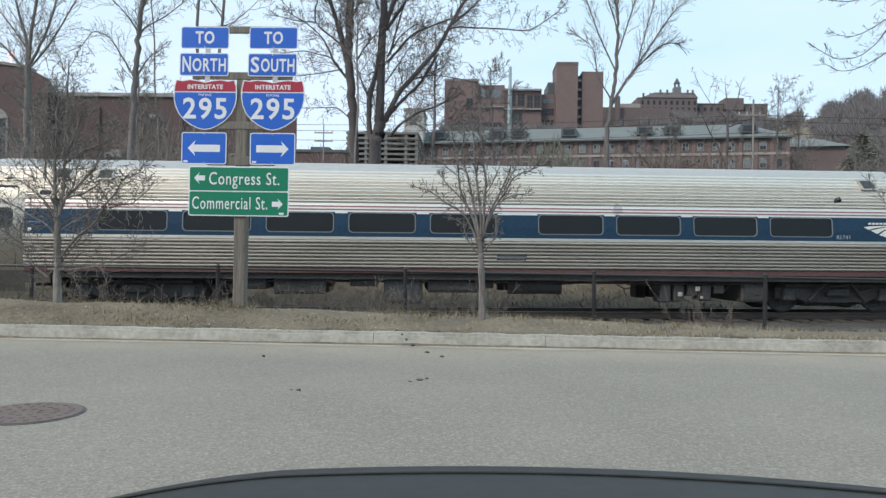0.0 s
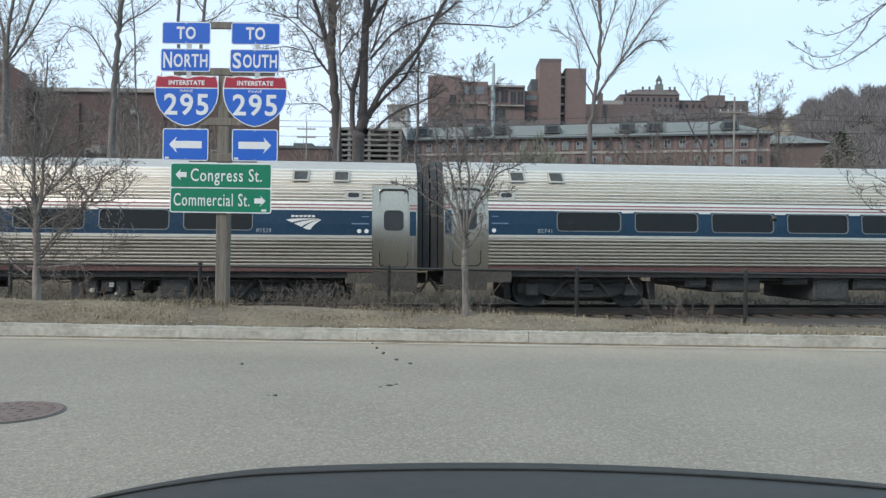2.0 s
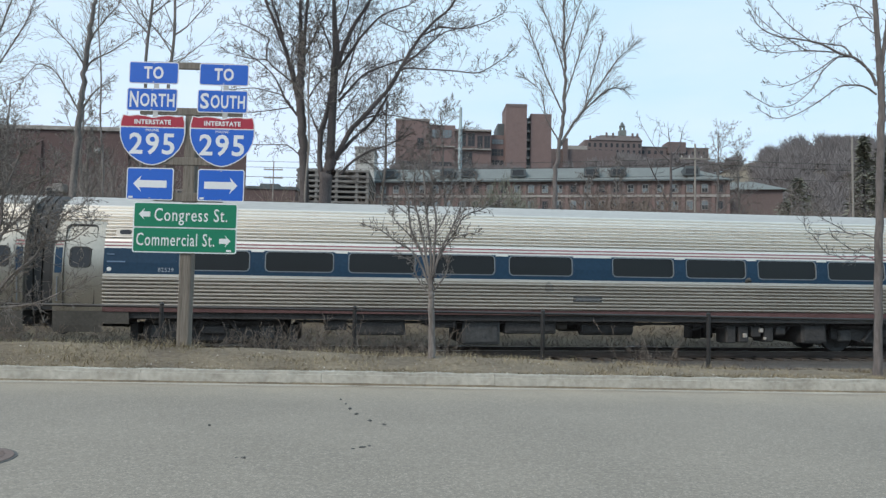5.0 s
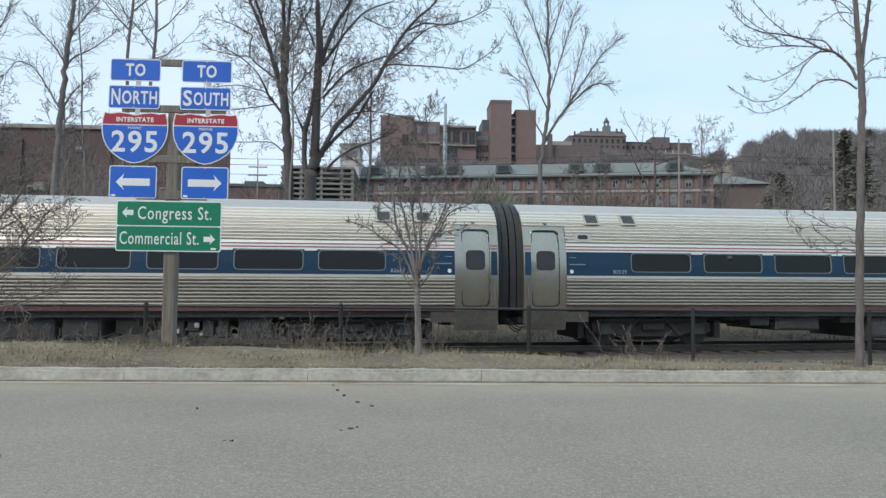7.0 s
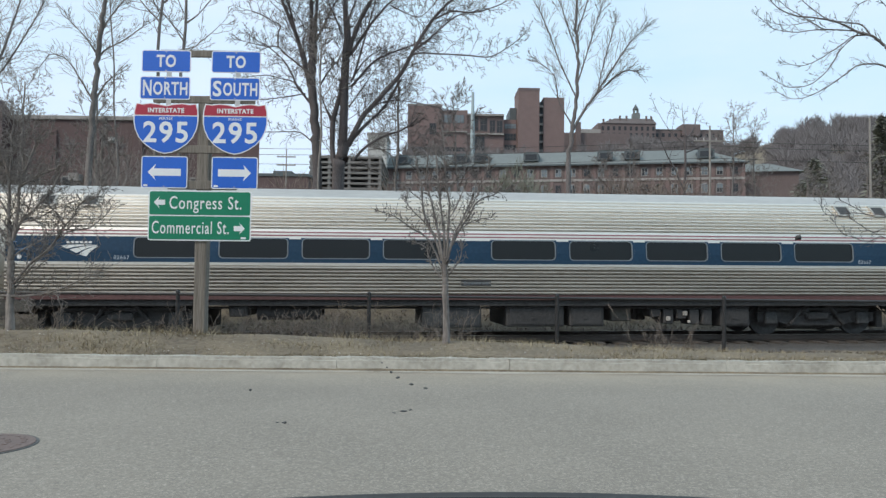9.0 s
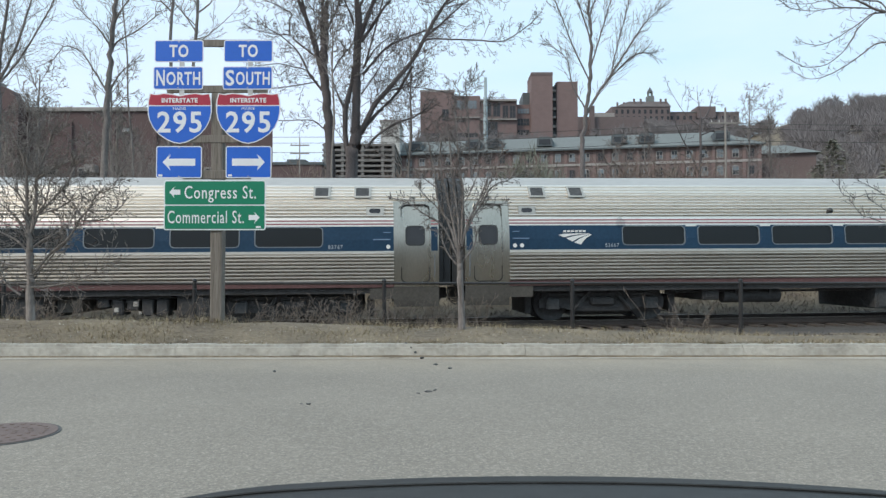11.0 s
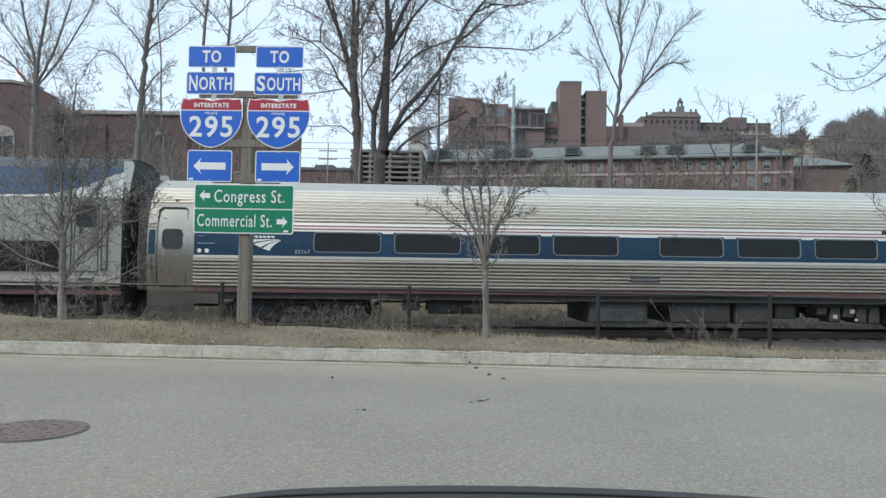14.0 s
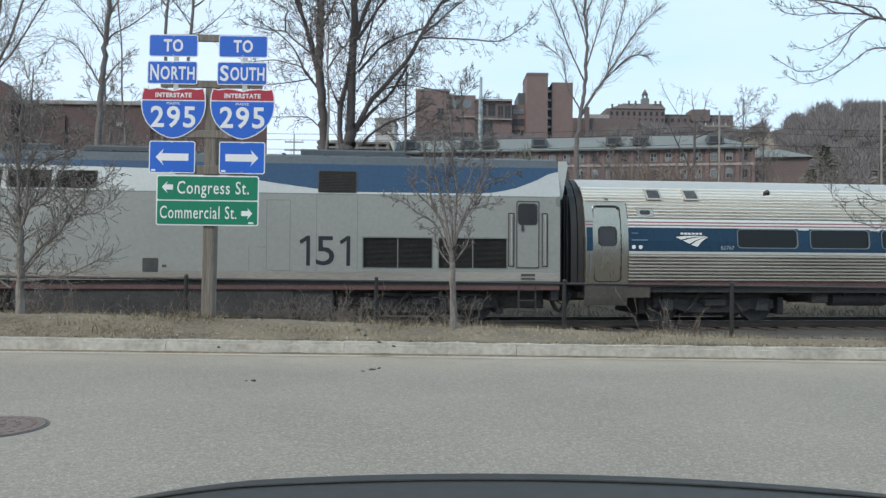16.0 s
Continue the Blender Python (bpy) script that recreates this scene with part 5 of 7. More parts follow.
# stems and main limbs: radius at the start and at the end, then the way as (offset east of the foot, height)
EAST_STEMS = (
    (0.314, 0.225, ((0.10, 4.60), (0.09, 5.17), (0.22, 5.85), (0.25, 6.49))),
    (0.202, 0.148, ((0.26, 6.19), (0.25, 6.76), (0.27, 7.91), (0.28, 9.06), (0.31, 9.98), (0.36, 10.67), (0.31, 11.37))),
    (0.148, 0.045, ((0.34, 10.79), (0.28, 11.48), (0.22, 12.53), (0.13, 13.93), (-0.00, 16.04))),
    (0.123, 0.094, ((0.03, 5.21), (-0.14, 5.85), (-0.18, 6.64), (-0.15, 7.33), (-0.02, 7.84), (0.11, 8.37), (0.17, 8.94))),
    (0.112, 0.045, ((0.33, 9.75), (0.55, 10.49), (0.85, 11.33), (1.21, 12.03), (1.52, 12.54), (1.92, 13.48), (2.25, 14.66), (2.39, 15.60))),
    (0.126, 0.045, ((0.44, 6.26), (0.72, 6.86), (1.03, 7.46), (1.54, 8.04), (2.03, 8.62), (2.53, 9.22), (3.01, 10.13), (3.46, 10.94), (3.86, 11.53), (4.34, 12.07), (4.90, 12.58), (5.36, 13.41))),
    (0.085, 0.049, ((0.53, 6.40), (1.10, 7.12), (1.77, 7.81), (2.13, 8.39), (2.48, 9.04))),
    (0.081, 0.027, ((0.47, 9.94), (0.73, 10.33), (1.05, 10.80), (1.31, 11.22), (1.65, 11.62), (2.08, 12.09), (2.62, 12.37), (3.19, 12.56))),
    (0.049, 0.027, ((0.60, 8.95), (0.79, 9.64), (0.98, 10.33), (1.16, 11.03), (1.39, 11.84), (1.52, 12.43))),
    (0.063, 0.027, ((0.53, 8.65), (0.96, 9.18), (1.34, 9.65), (1.74, 9.95), (2.31, 10.23), (2.99, 10.52), (3.55, 10.71))),
    (0.045, 0.020, ((0.53, 8.88), (0.77, 9.29), (0.97, 9.62), (1.29, 9.94), (1.56, 10.13))),
    (0.063, 0.036, ((0.67, 5.67), (1.01, 6.09), (1.56, 6.50), (2.01, 6.72), (2.47, 6.86), (2.92, 7.09))),
    (0.034, 0.016, ((0.46, 7.84), (0.86, 8.37), (1.19, 8.88), (1.57, 9.39))),
    (0.049, 0.016, ((2.77, 9.85), (3.22, 10.06), (3.90, 10.04), (5.16, 9.99), (6.07, 9.93), (6.79, 10.31), (7.25, 10.66))),
    (0.045, 0.016, ((3.87, 11.46), (4.57, 11.77), (5.37, 11.71), (6.28, 11.95), (7.08, 12.38))),
    (0.049, 0.018, ((3.06, 10.17), (3.78, 10.76), (4.23, 11.18), (4.73, 11.56), (5.26, 11.70))),
    (0.034, 0.013, ((2.08, 11.99), (2.51, 11.74), (3.20, 11.45), (3.59, 11.68))),
    (0.036, 0.016, ((1.59, 7.97), (1.99, 8.11), (2.45, 8.16), (3.13, 8.10), (4.04, 7.95))),
    (0.040, 0.020, ((-0.69, 8.70), (-0.52, 9.05), (-0.25, 9.44), (0.04, 9.81), (0.19, 10.21))),
    (0.058, 0.022, ((-0.17, 7.17), (-0.36, 7.56), (-0.54, 7.99), (-0.69, 8.40))),
    (0.045, 0.020, ((0.13, 10.79), (-0.15, 11.48), (-0.44, 12.17), (-0.59, 12.98))),
    (0.049, 0.020, ((0.31, 11.14), (0.57, 11.84), (0.79, 12.54), (0.89, 13.47))),
)
WEST_STEMS = (
    (0.216, 0.159, ((0.06, 4.64), (0.02, 5.44), (-0.05, 6.83), (-0.17, 7.99), (-0.25, 8.92), (-0.25, 9.85), (-0.24, 10.55), (-0.23, 11.21))),
    (0.091, 0.045, ((-0.25, 11.02), (-0.31, 11.72), (-0.35, 12.67), (-0.44, 14.08), (-0.51, 16.22))),
    (0.077, 0.045, ((-0.18, 11.14), (-0.12, 11.73), (-0.07, 12.67), (0.04, 14.09), (0.19, 15.99))),
    (0.118, 0.045, ((-0.34, 8.80), (-0.54, 9.61), (-0.77, 10.38), (-0.96, 10.97), (-1.30, 11.76), (-1.69, 12.65), (-2.19, 14.06), (-2.64, 15.48))),
    (0.064, 0.027, ((-0.89, 10.73), (-1.16, 11.83), (-1.44, 12.65), (-1.79, 13.83))),
    (0.059, 0.018, ((-0.33, 8.10), (-0.64, 8.49), (-0.87, 8.79), (-1.07, 9.26), (-1.35, 9.72), (-1.70, 10.07), (-2.06, 10.34), (-2.48, 10.57))),
    (0.050, 0.018, ((-0.54, 9.43), (-0.96, 9.77), (-1.36, 10.07), (-1.66, 10.35), (-2.29, 10.39), (-2.87, 10.52))),
    (0.034, 0.016, ((-0.64, 8.59), (-0.99, 8.91), (-1.45, 9.02), (-2.03, 9.13), (-2.67, 9.05))),
    (0.032, 0.016, ((-0.50, 8.45), (-1.09, 8.35), (-1.78, 8.25), (-2.47, 8.19))),
    (0.030, 0.014, ((-0.25, 6.53), (-0.60, 6.82), (-0.95, 6.86), (-1.75, 6.81), (-2.44, 6.76))),
    (0.050, 0.020, ((-0.12, 10.60), (0.19, 11.21), (0.46, 11.80), (0.77, 12.35), (0.94, 13.04))),
    (0.041, 0.018, ((-1.64, 10.35), (-1.65, 10.89), (-1.57, 11.24), (-1.90, 11.42), (-2.32, 11.65), (-2.74, 11.81))),
    (0.036, 0.016, ((-0.43, 9.61), (-0.63, 10.43), (-0.55, 11.02), (-0.81, 11.53), (-1.17, 11.95))),
)
SLIM_STEMS = (
    (0.146, 0.034, ((-0.04, 2.58), (-0.04, 4.78), (0.07, 6.59), (0.27, 7.99), (0.35, 9.81), (0.28, 11.36), (0.30, 13.21), (0.41, 14.78))),
    (0.090, 0.022, ((0.18, 7.08), (0.89, 8.25), (1.89, 9.27), (2.40, 9.60), (2.85, 9.62))),
    (0.067, 0.020, ((0.78, 8.06), (1.75, 9.55), (2.37, 10.51), (2.98, 11.14))),
    (0.049, 0.018, ((0.26, 8.41), (-0.39, 9.72), (-0.85, 10.93), (-1.23, 11.80))),
    (0.045, 0.018, ((0.12, 7.22), (-0.41, 8.26), (-0.61, 9.24), (-1.30, 9.85))),
    (0.049, 0.018, ((0.35, 8.97), (0.95, 10.95), (1.39, 12.37))),
    (0.049, 0.018, ((0.34, 9.95), (-0.15, 11.50), (-0.62, 12.77))),
    (0.045, 0.018, ((0.29, 10.94), (0.75, 12.36), (1.10, 13.50))),
    (0.045, 0.018, ((1.10, 8.49), (1.48, 10.11), (1.84, 11.38))),
)
ARCH_STEMS = (
    (0.056, 0.044, ((-0.03, -0.13), (-0.01, 0.82), (0.01, 1.79), (0.06, 2.99), (0.07, 3.55), (0.05, 4.00))),
    (0.042, 0.022, ((0.05, 3.95), (0.03, 4.34), (-0.00, 4.77), (-0.05, 5.20), (-0.08, 5.79))),
    (0.033, 0.016, ((0.07, 3.90), (0.14, 4.34), (0.20, 4.78), (0.23, 5.29))),
    (0.029, 0.005, ((0.01, 3.68), (-0.05, 3.82), (-0.14, 3.92), (-0.26, 4.01), (-0.35, 4.04), (-0.46, 4.06), (-0.57, 4.11), (-0.71, 4.17), (-0.85, 4.20), (-1.03, 4.22), (-1.21, 4.23), (-1.35, 4.26), (-1.49, 4.33), (-1.56, 4.40), (-1.61, 4.49))),
    (0.014, 0.005, ((-0.28, 4.02), (-0.32, 4.09), (-0.40, 4.17), (-0.50, 4.19), (-0.64, 4.21), (-0.78, 4.23), (-0.92, 4.33), (-1.03, 4.42), (-1.13, 4.52), (-1.24, 4.65), (-1.31, 4.77))),
    (0.012, 0.004, ((-0.52, 4.09), (-0.67, 4.10), (-0.85, 4.11), (-0.96, 4.17), (-1.06, 4.23), (-1.16, 4.30), (-1.28, 4.37), (-1.38, 4.46), (-1.49, 4.57), (-1.56, 4.69))),
    (0.010, 0.003, ((-0.64, 4.09), (-0.82, 4.10), (-1.03, 4.08), (-1.21, 4.05), (-1.38, 4.06), (-1.53, 4.09), (-1.60, 4.15), (-1.72, 4.24))),
    (0.007, 0.003, ((-0.99, 4.21), (-1.21, 4.15), (-1.38, 4.13), (-1.56, 4.15))),
    (0.014, 0.004, ((-0.33, 4.04), (-0.50, 4.02), (-0.60, 3.95), (-0.71, 3.87), (-0.82, 3.80), (-0.93, 3.73), (-1.07, 3.66), (-1.21, 3.64), (-1.37, 3.68))),
    (0.012, 0.004, ((-0.45, 4.05), (-0.59, 3.93), (-0.69, 3.82), (-0.75, 3.71), (-0.86, 3.56), (-1.00, 3.44), (-1.14, 3.38), (-1.32, 3.37), (-1.46, 3.43), (-1.58, 3.50))),
    (0.018, 0.004, ((0.01, 3.57), (-0.11, 3.66), (-0.22, 3.69), (-0.32, 3.69), (-0.43, 3.67), (-0.54, 3.59), (-0.68, 3.48), (-0.82, 3.39), (-0.93, 3.33), (-1.07, 3.28), (-1.21, 3.28), (-1.37, 3.37))),
    (0.009, 0.004, ((-0.01, 4.53), (-0.21, 4.55), (-0.35, 4.46), (-0.46, 4.40), (-0.54, 4.25))),
    (0.010, 0.004, ((-0.03, 4.55), (-0.17, 4.66), (-0.31, 4.70), (-0.49, 4.72), (-0.63, 4.68))),
    (0.010, 0.004, ((-0.00, 4.34), (-0.10, 4.41), (-0.19, 4.51), (-0.24, 4.61))),
    (0.010, 0.004, ((-0.02, 1.60), (-0.14, 1.65), (-0.28, 1.61), (-0.42, 1.70), (-0.50, 1.75))),
    (0.011, 0.004, ((-0.02, 1.76), (-0.17, 1.82), (-0.34, 1.82), (-0.45, 1.89), (-0.55, 1.95), (-0.65, 2.00))),
    (0.010, 0.004, ((-0.03, 1.50), (-0.21, 1.55), (-0.38, 1.49), (-0.56, 1.54), (-0.70, 1.58), (-0.81, 1.72))),
    (0.008, 0.004, ((-0.33, 1.82), (-0.55, 1.84), (-0.73, 1.80), (-0.87, 1.84), (-0.90, 1.94))),
    (0.011, 0.004, ((0.04, 3.55), (0.17, 3.70), (0.35, 3.72), (0.53, 3.64))),
    (0.012, 0.004, ((0.05, 3.77), (0.19, 3.93), (0.38, 3.98), (0.57, 3.89))),
)
FORK_STEMS = (
    (0.160, 0.128, ((-0.03, 2.40), (-0.01, 4.24), (0.02, 6.26), (0.02, 7.91))),
    (0.085, 0.032, ((-0.03, 7.91), (-0.34, 8.10), (-0.98, 8.78), (-1.94, 9.44), (-2.99, 10.18))),
    (0.107, 0.043, ((0.00, 7.91), (-0.05, 8.92), (-0.33, 9.80), (-0.58, 10.68), (-0.78, 11.70))),
    (0.117, 0.053, ((0.04, 7.91), (0.10, 9.20), (0.32, 10.66), (0.45, 11.94))),
    (0.085, 0.032, ((0.10, 8.10), (0.75, 9.28), (1.21, 10.64), (1.61, 11.82))),
    (0.064, 0.026, ((0.12, 8.00), (0.92, 8.91), (1.89, 10.48), (2.25, 11.17))),
    (0.053, 0.021, ((-0.13, 8.83), (-0.79, 9.67), (-1.36, 10.33), (-1.74, 11.08))),
)
BIRCH_STEMS = (
    (0.168, 0.079, ((-0.08, 2.93), (0.00, 4.85), (0.11, 7.44), (0.21, 9.16), (0.37, 11.08), (0.52, 12.51))),
    (0.067, 0.022, ((0.25, 9.64), (0.53, 10.04), (1.22, 10.50), (1.86, 11.08))),
    (0.067, 0.022, ((0.16, 7.92), (0.50, 8.56), (0.82, 8.94))),
    (0.056, 0.018, ((0.13, 7.87), (-0.46, 8.87), (-0.92, 9.52), (-1.54, 9.77), (-1.96, 9.24))),
    (0.056, 0.022, ((0.25, 9.74), (-0.28, 10.51), (-0.97, 11.20))),
    (0.056, 0.022, ((0.33, 10.69), (0.81, 11.45), (1.50, 12.20))),
)

YOUNG_STEMS = (
    (0.044, 0.034, ((-0.01, 0.62), (-0.02, 0.82), (-0.03, 0.99), (-0.03, 1.16))),
    (0.016, 0.007, ((-0.05, 1.16), (-0.09, 1.39), (-0.13, 1.59), (-0.16, 1.73), (-0.20, 1.90), (-0.24, 2.05), (-0.26, 2.24), (-0.25, 2.48))),
    (0.015, 0.006, ((-0.07, 1.19), (-0.14, 1.43), (-0.22, 1.59), (-0.28, 1.73), (-0.31, 1.90), (-0.32, 2.07), (-0.35, 2.20), (-0.38, 2.34), (-0.40, 2.47))),
    (0.015, 0.006, ((-0.04, 1.12), (-0.04, 1.43), (-0.07, 1.70), (-0.10, 1.90), (-0.12, 2.07), (-0.14, 2.31), (-0.16, 2.51))),
    (0.016, 0.005, ((-0.01, 1.12), (0.00, 1.49), (0.01, 1.70), (0.01, 1.90), (-0.02, 2.07), (-0.04, 2.24), (-0.06, 2.58), (-0.09, 2.84))),
    (0.015, 0.006, ((-0.01, 1.16), (0.03, 1.36), (0.09, 1.53), (0.16, 1.67), (0.22, 1.80), (0.28, 1.94), (0.32, 2.07), (0.35, 2.23))),
    (0.013, 0.005, ((-0.00, 1.22), (0.05, 1.39), (0.16, 1.60), (0.25, 1.73), (0.32, 1.87), (0.42, 1.96), (0.52, 1.99), (0.62, 2.04), (0.74, 2.09))),
    (0.012, 0.005, ((-0.06, 1.09), (-0.15, 1.30), (-0.22, 1.42), (-0.32, 1.52), (-0.42, 1.57), (-0.52, 1.64), (-0.61, 1.70), (-0.69, 1.74), (-0.80, 1.77))),
    (0.009, 0.005, ((-0.13, 1.48), (-0.29, 1.66), (-0.39, 1.76), (-0.47, 1.84), (-0.52, 1.92))),
    (0.010, 0.005, ((-0.07, 0.99), (-0.17, 1.12), (-0.23, 1.26), (-0.25, 1.34), (-0.35, 1.40))),
    (0.010, 0.005, ((0.01, 1.02), (0.12, 1.17), (0.16, 1.27), (0.17, 1.36))),
    (0.008, 0.004, ((0.16, 1.58), (0.25, 1.65), (0.37, 1.70), (0.50, 1.72))),
    (0.007, 0.004, ((-0.31, 1.91), (-0.41, 1.98), (-0.50, 2.06))),
    (0.008, 0.004, ((0.23, 1.75), (0.30, 1.90), (0.37, 2.04), (0.42, 2.18), (0.48, 2.35))),
    (0.007, 0.004, ((-0.02, 2.07), (0.04, 2.12), (0.11, 2.20))),
    (0.007, 0.004, ((0.01, 1.70), (0.09, 1.83), (0.15, 1.97), (0.20, 2.11))),
    (0.007, 0.004, ((-0.10, 1.90), (-0.08, 2.07), (-0.06, 2.24), (-0.02, 2.38))),
)
SPREAD_STEMS = (
    (0.052, 0.038, ((0.12, 0.69), (0.11, 0.97), (0.10, 1.20), (0.09, 1.44))),
    (0.023, 0.008, ((0.08, 1.37), (0.06, 1.65), (0.06, 1.92), (0.04, 2.13), (0.00, 2.31), (-0.07, 2.46), (-0.15, 2.60))),
    (0.022, 0.008, ((0.12, 1.38), (0.15, 1.58), (0.17, 1.79), (0.17, 2.01), (0.21, 2.17), (0.26, 2.32), (0.32, 2.50), (0.35, 2.60))),
    (0.014, 0.006, ((0.06, 1.96), (0.06, 2.20), (0.07, 2.44), (0.06, 2.65), (0.08, 2.81), (0.05, 2.95))),
    (0.013, 0.007, ((0.18, 2.03), (0.28, 2.10), (0.38, 2.17), (0.48, 2.22), (0.60, 2.28), (0.67, 2.33), (0.72, 2.40), (0.74, 2.48))),
    (0.019, 0.010, ((0.13, 1.41), (0.18, 1.56), (0.25, 1.65), (0.34, 1.74), (0.44, 1.85), (0.53, 1.95), (0.59, 2.07), (0.64, 2.18))),
    (0.016, 0.007, ((0.15, 0.86), (0.29, 1.04), (0.42, 1.17), (0.52, 1.24), (0.62, 1.35), (0.68, 1.45), (0.75, 1.56), (0.85, 1.66), (0.90, 1.77), (0.99, 1.88))),
    (0.011, 0.005, ((0.74, 1.55), (0.65, 1.69), (0.55, 1.80), (0.48, 1.89))),
    (0.009, 0.005, ((0.73, 1.52), (0.92, 1.52), (1.06, 1.54), (1.19, 1.63), (1.28, 1.70))),
    (0.008, 0.004, ((0.86, 1.95), (0.94, 1.86), (1.04, 1.88), (1.12, 1.93), (1.16, 2.00))),
    (0.009, 0.005, ((0.29, 2.39), (0.22, 2.43), (0.13, 2.45))),
    (0.008, 0.004, ((0.35, 2.56), (0.32, 2.67), (0.33, 2.78))),
    (0.008, 0.004, ((0.35, 2.57), (0.47, 2.63), (0.53, 2.73))),
    (0.015, 0.005, ((0.08, 1.14), (-0.04, 1.27), (-0.23, 1.37), (-0.44, 1.49), (-0.60, 1.57))),
    (0.014, 0.005, ((0.08, 1.34), (-0.04, 1.54), (-0.14, 1.65), (-0.32, 1.79), (-0.53, 1.90))),
    (0.011, 0.005, ((0.07, 1.65), (-0.03, 1.84), (-0.16, 1.98), (-0.29, 2.13), (-0.37, 2.26))),
    (0.011, 0.005, ((0.15, 1.57), (0.30, 1.62), (0.47, 1.67), (0.62, 1.76), (0.74, 1.81))),
    (0.010, 0.005, ((0.11, 1.17), (0.28, 1.29), (0.45, 1.37), (0.59, 1.48))),
    (0.009, 0.005, ((0.25, 1.65), (0.31, 1.82), (0.34, 1.98), (0.38, 2.10))),
    (0.008, 0.005, ((-0.05, 1.84), (-0.07, 2.06), (-0.10, 2.23), (-0.18, 2.35))),
    (0.016, 0.005, ((0.00, 0.95), (-0.34, 1.06), (-0.61, 1.23), (-0.89, 1.34))),
    (0.016, 0.005, ((0.00, 0.72), (0.30, 0.72), (0.68, 0.78), (1.12, 0.97))),
    (0.014, 0.005, ((0.00, 0.62), (-0.16, 0.74), (-0.30, 0.95), (-0.36, 1.18))),
    (0.014, 0.005, ((0.01, 0.66), (0.14, 0.80), (0.30, 1.02), (0.42, 1.20))),
)


def spine(rnd, way, depth, n=7):
    """A smooth, slightly crooked line through the points of a stem, drifting off in depth."""
    pts = [Vector((x, depth * abs(x - way[0][0]), z)) for x, z in way]
    out = []
    for i in range(len(pts) - 1):
        a, b, c, d = pts[max(0, i - 1)], pts[i], pts[i + 1], pts[min(len(pts) - 1, i + 2)]
        for k in range(n):
            t = k / n
            out.append(0.5 * (2 * b + (c - a) * t + (2 * a - 5 * b + 4 * c - d) * t * t + (3 * b - a - 3 * c + d) * t ** 3))
    out.append(pts[-1])
    step = (out[1] - out[0]).length
    for i in range(1, len(out) - 1):
        out[i] += Vector((rnd.gauss(0, 1), rnd.gauss(0, 1), rnd.gauss(0, 1))) * min(0.05, step * 0.06)
    return out


def spine_tree(name, x, y, label, stems, seed, mat, o, dense=3.0, reach=24.0, trunks=1, group="", twig=None, thin=0.70, stout=1.0, cap=1.4, drift=0.24):
    """A tree whose stems run along given ways; smaller limbs and twigs grow on them by chance."""
    rnd = random.Random(seed)
    foot = land(x, y)
    t = thing(name, Matrix.Translation((x, y, foot)), label, "tree", group)
    bark, tw = Twigs(), Twigs()
    for k, (r0, r1, way) in enumerate(stems):
        if k == 0:
            way = ((way[0][0], foot - 0.15),) + way[1:]
        depth = 0.0 if k < trunks else rnd.uniform(-drift, drift)
        pts = [p - Vector((0, 0, foot)) for p in spine(rnd, way, depth)]
        n = len(pts) - 1
        flare = 0.25 if k == 0 else 0.0
        rs = [r0 + (r1 - r0) * (i / n) ** 0.85 + flare * r0 * max(0, 1 - i / 5) for i in range(n + 1)]
        rs = [r * rnd.uniform(0.96, 1.06) * (0.92 * stout if k < trunks else thin) for r in rs]
        (bark if k < trunks else tw).limb(pts, rs, 9 if r0 > 0.04 else 6)
        length = sum((b - a).length for a, b in zip(pts, pts[1:]))
        turn = rnd.uniform(0, 6.28)
        kids = int(length * dense * (0.35 if k == 0 else 1.0))
        for q in range(kids):
            f = (0.62 if k == 0 else 0.12) + (0.99 - (0.62 if k == 0 else 0.12)) * (q + rnd.random()) / kids
            i = min(n - 1, int(f * n))
            p = pts[i].lerp(pts[i + 1], f * n - i)
            base = (pts[i + 1] - pts[i]).normalized()
            turn += 2.4 + rnd.uniform(-0.6, 0.6)
            out = Matrix.Rotation(turn, 3, base) @ base.orthogonal().normalized()
            an = radians(rnd.uniform(*o["spread"]))
            d = (base * math.cos(an) + out * math.sin(an) + Vector((0, 0, 0.12))).normalized()
            ll = min(rs[i] * reach + o["fine"] * 20, 0.36 * length + 0.1, cap) * rnd.uniform(0.4, 1.3)
            branch(rnd, tw, p, d, ll, max(o["fine"] * 1.2, min(o["fine"] * 2.6, rs[i] * rnd.uniform(0.22, 0.36))), 2, o)
        # the end of the stem feathers out
        for q in range(3 if r1 < 0.048 else 0):
            d = ((pts[-1] - pts[-3]).normalized() + Vector((rnd.gauss(0, 0.3), rnd.gauss(0, 0.3), rnd.gauss(0, 0.25)))).normalized()
            branch(rnd, tw, pts[-1], d, min(0.6 * cap, r1 * reach * 1.6 + 0.1), max(o["fine"], r1 * 0.8), 2, o)
    part("trunk", bark.mesh("trunk", mat), mat, t)
    part("crown", tw.mesh("crown", twig or mat), twig or mat, t, "bare winter limbs and twigs")
    return t


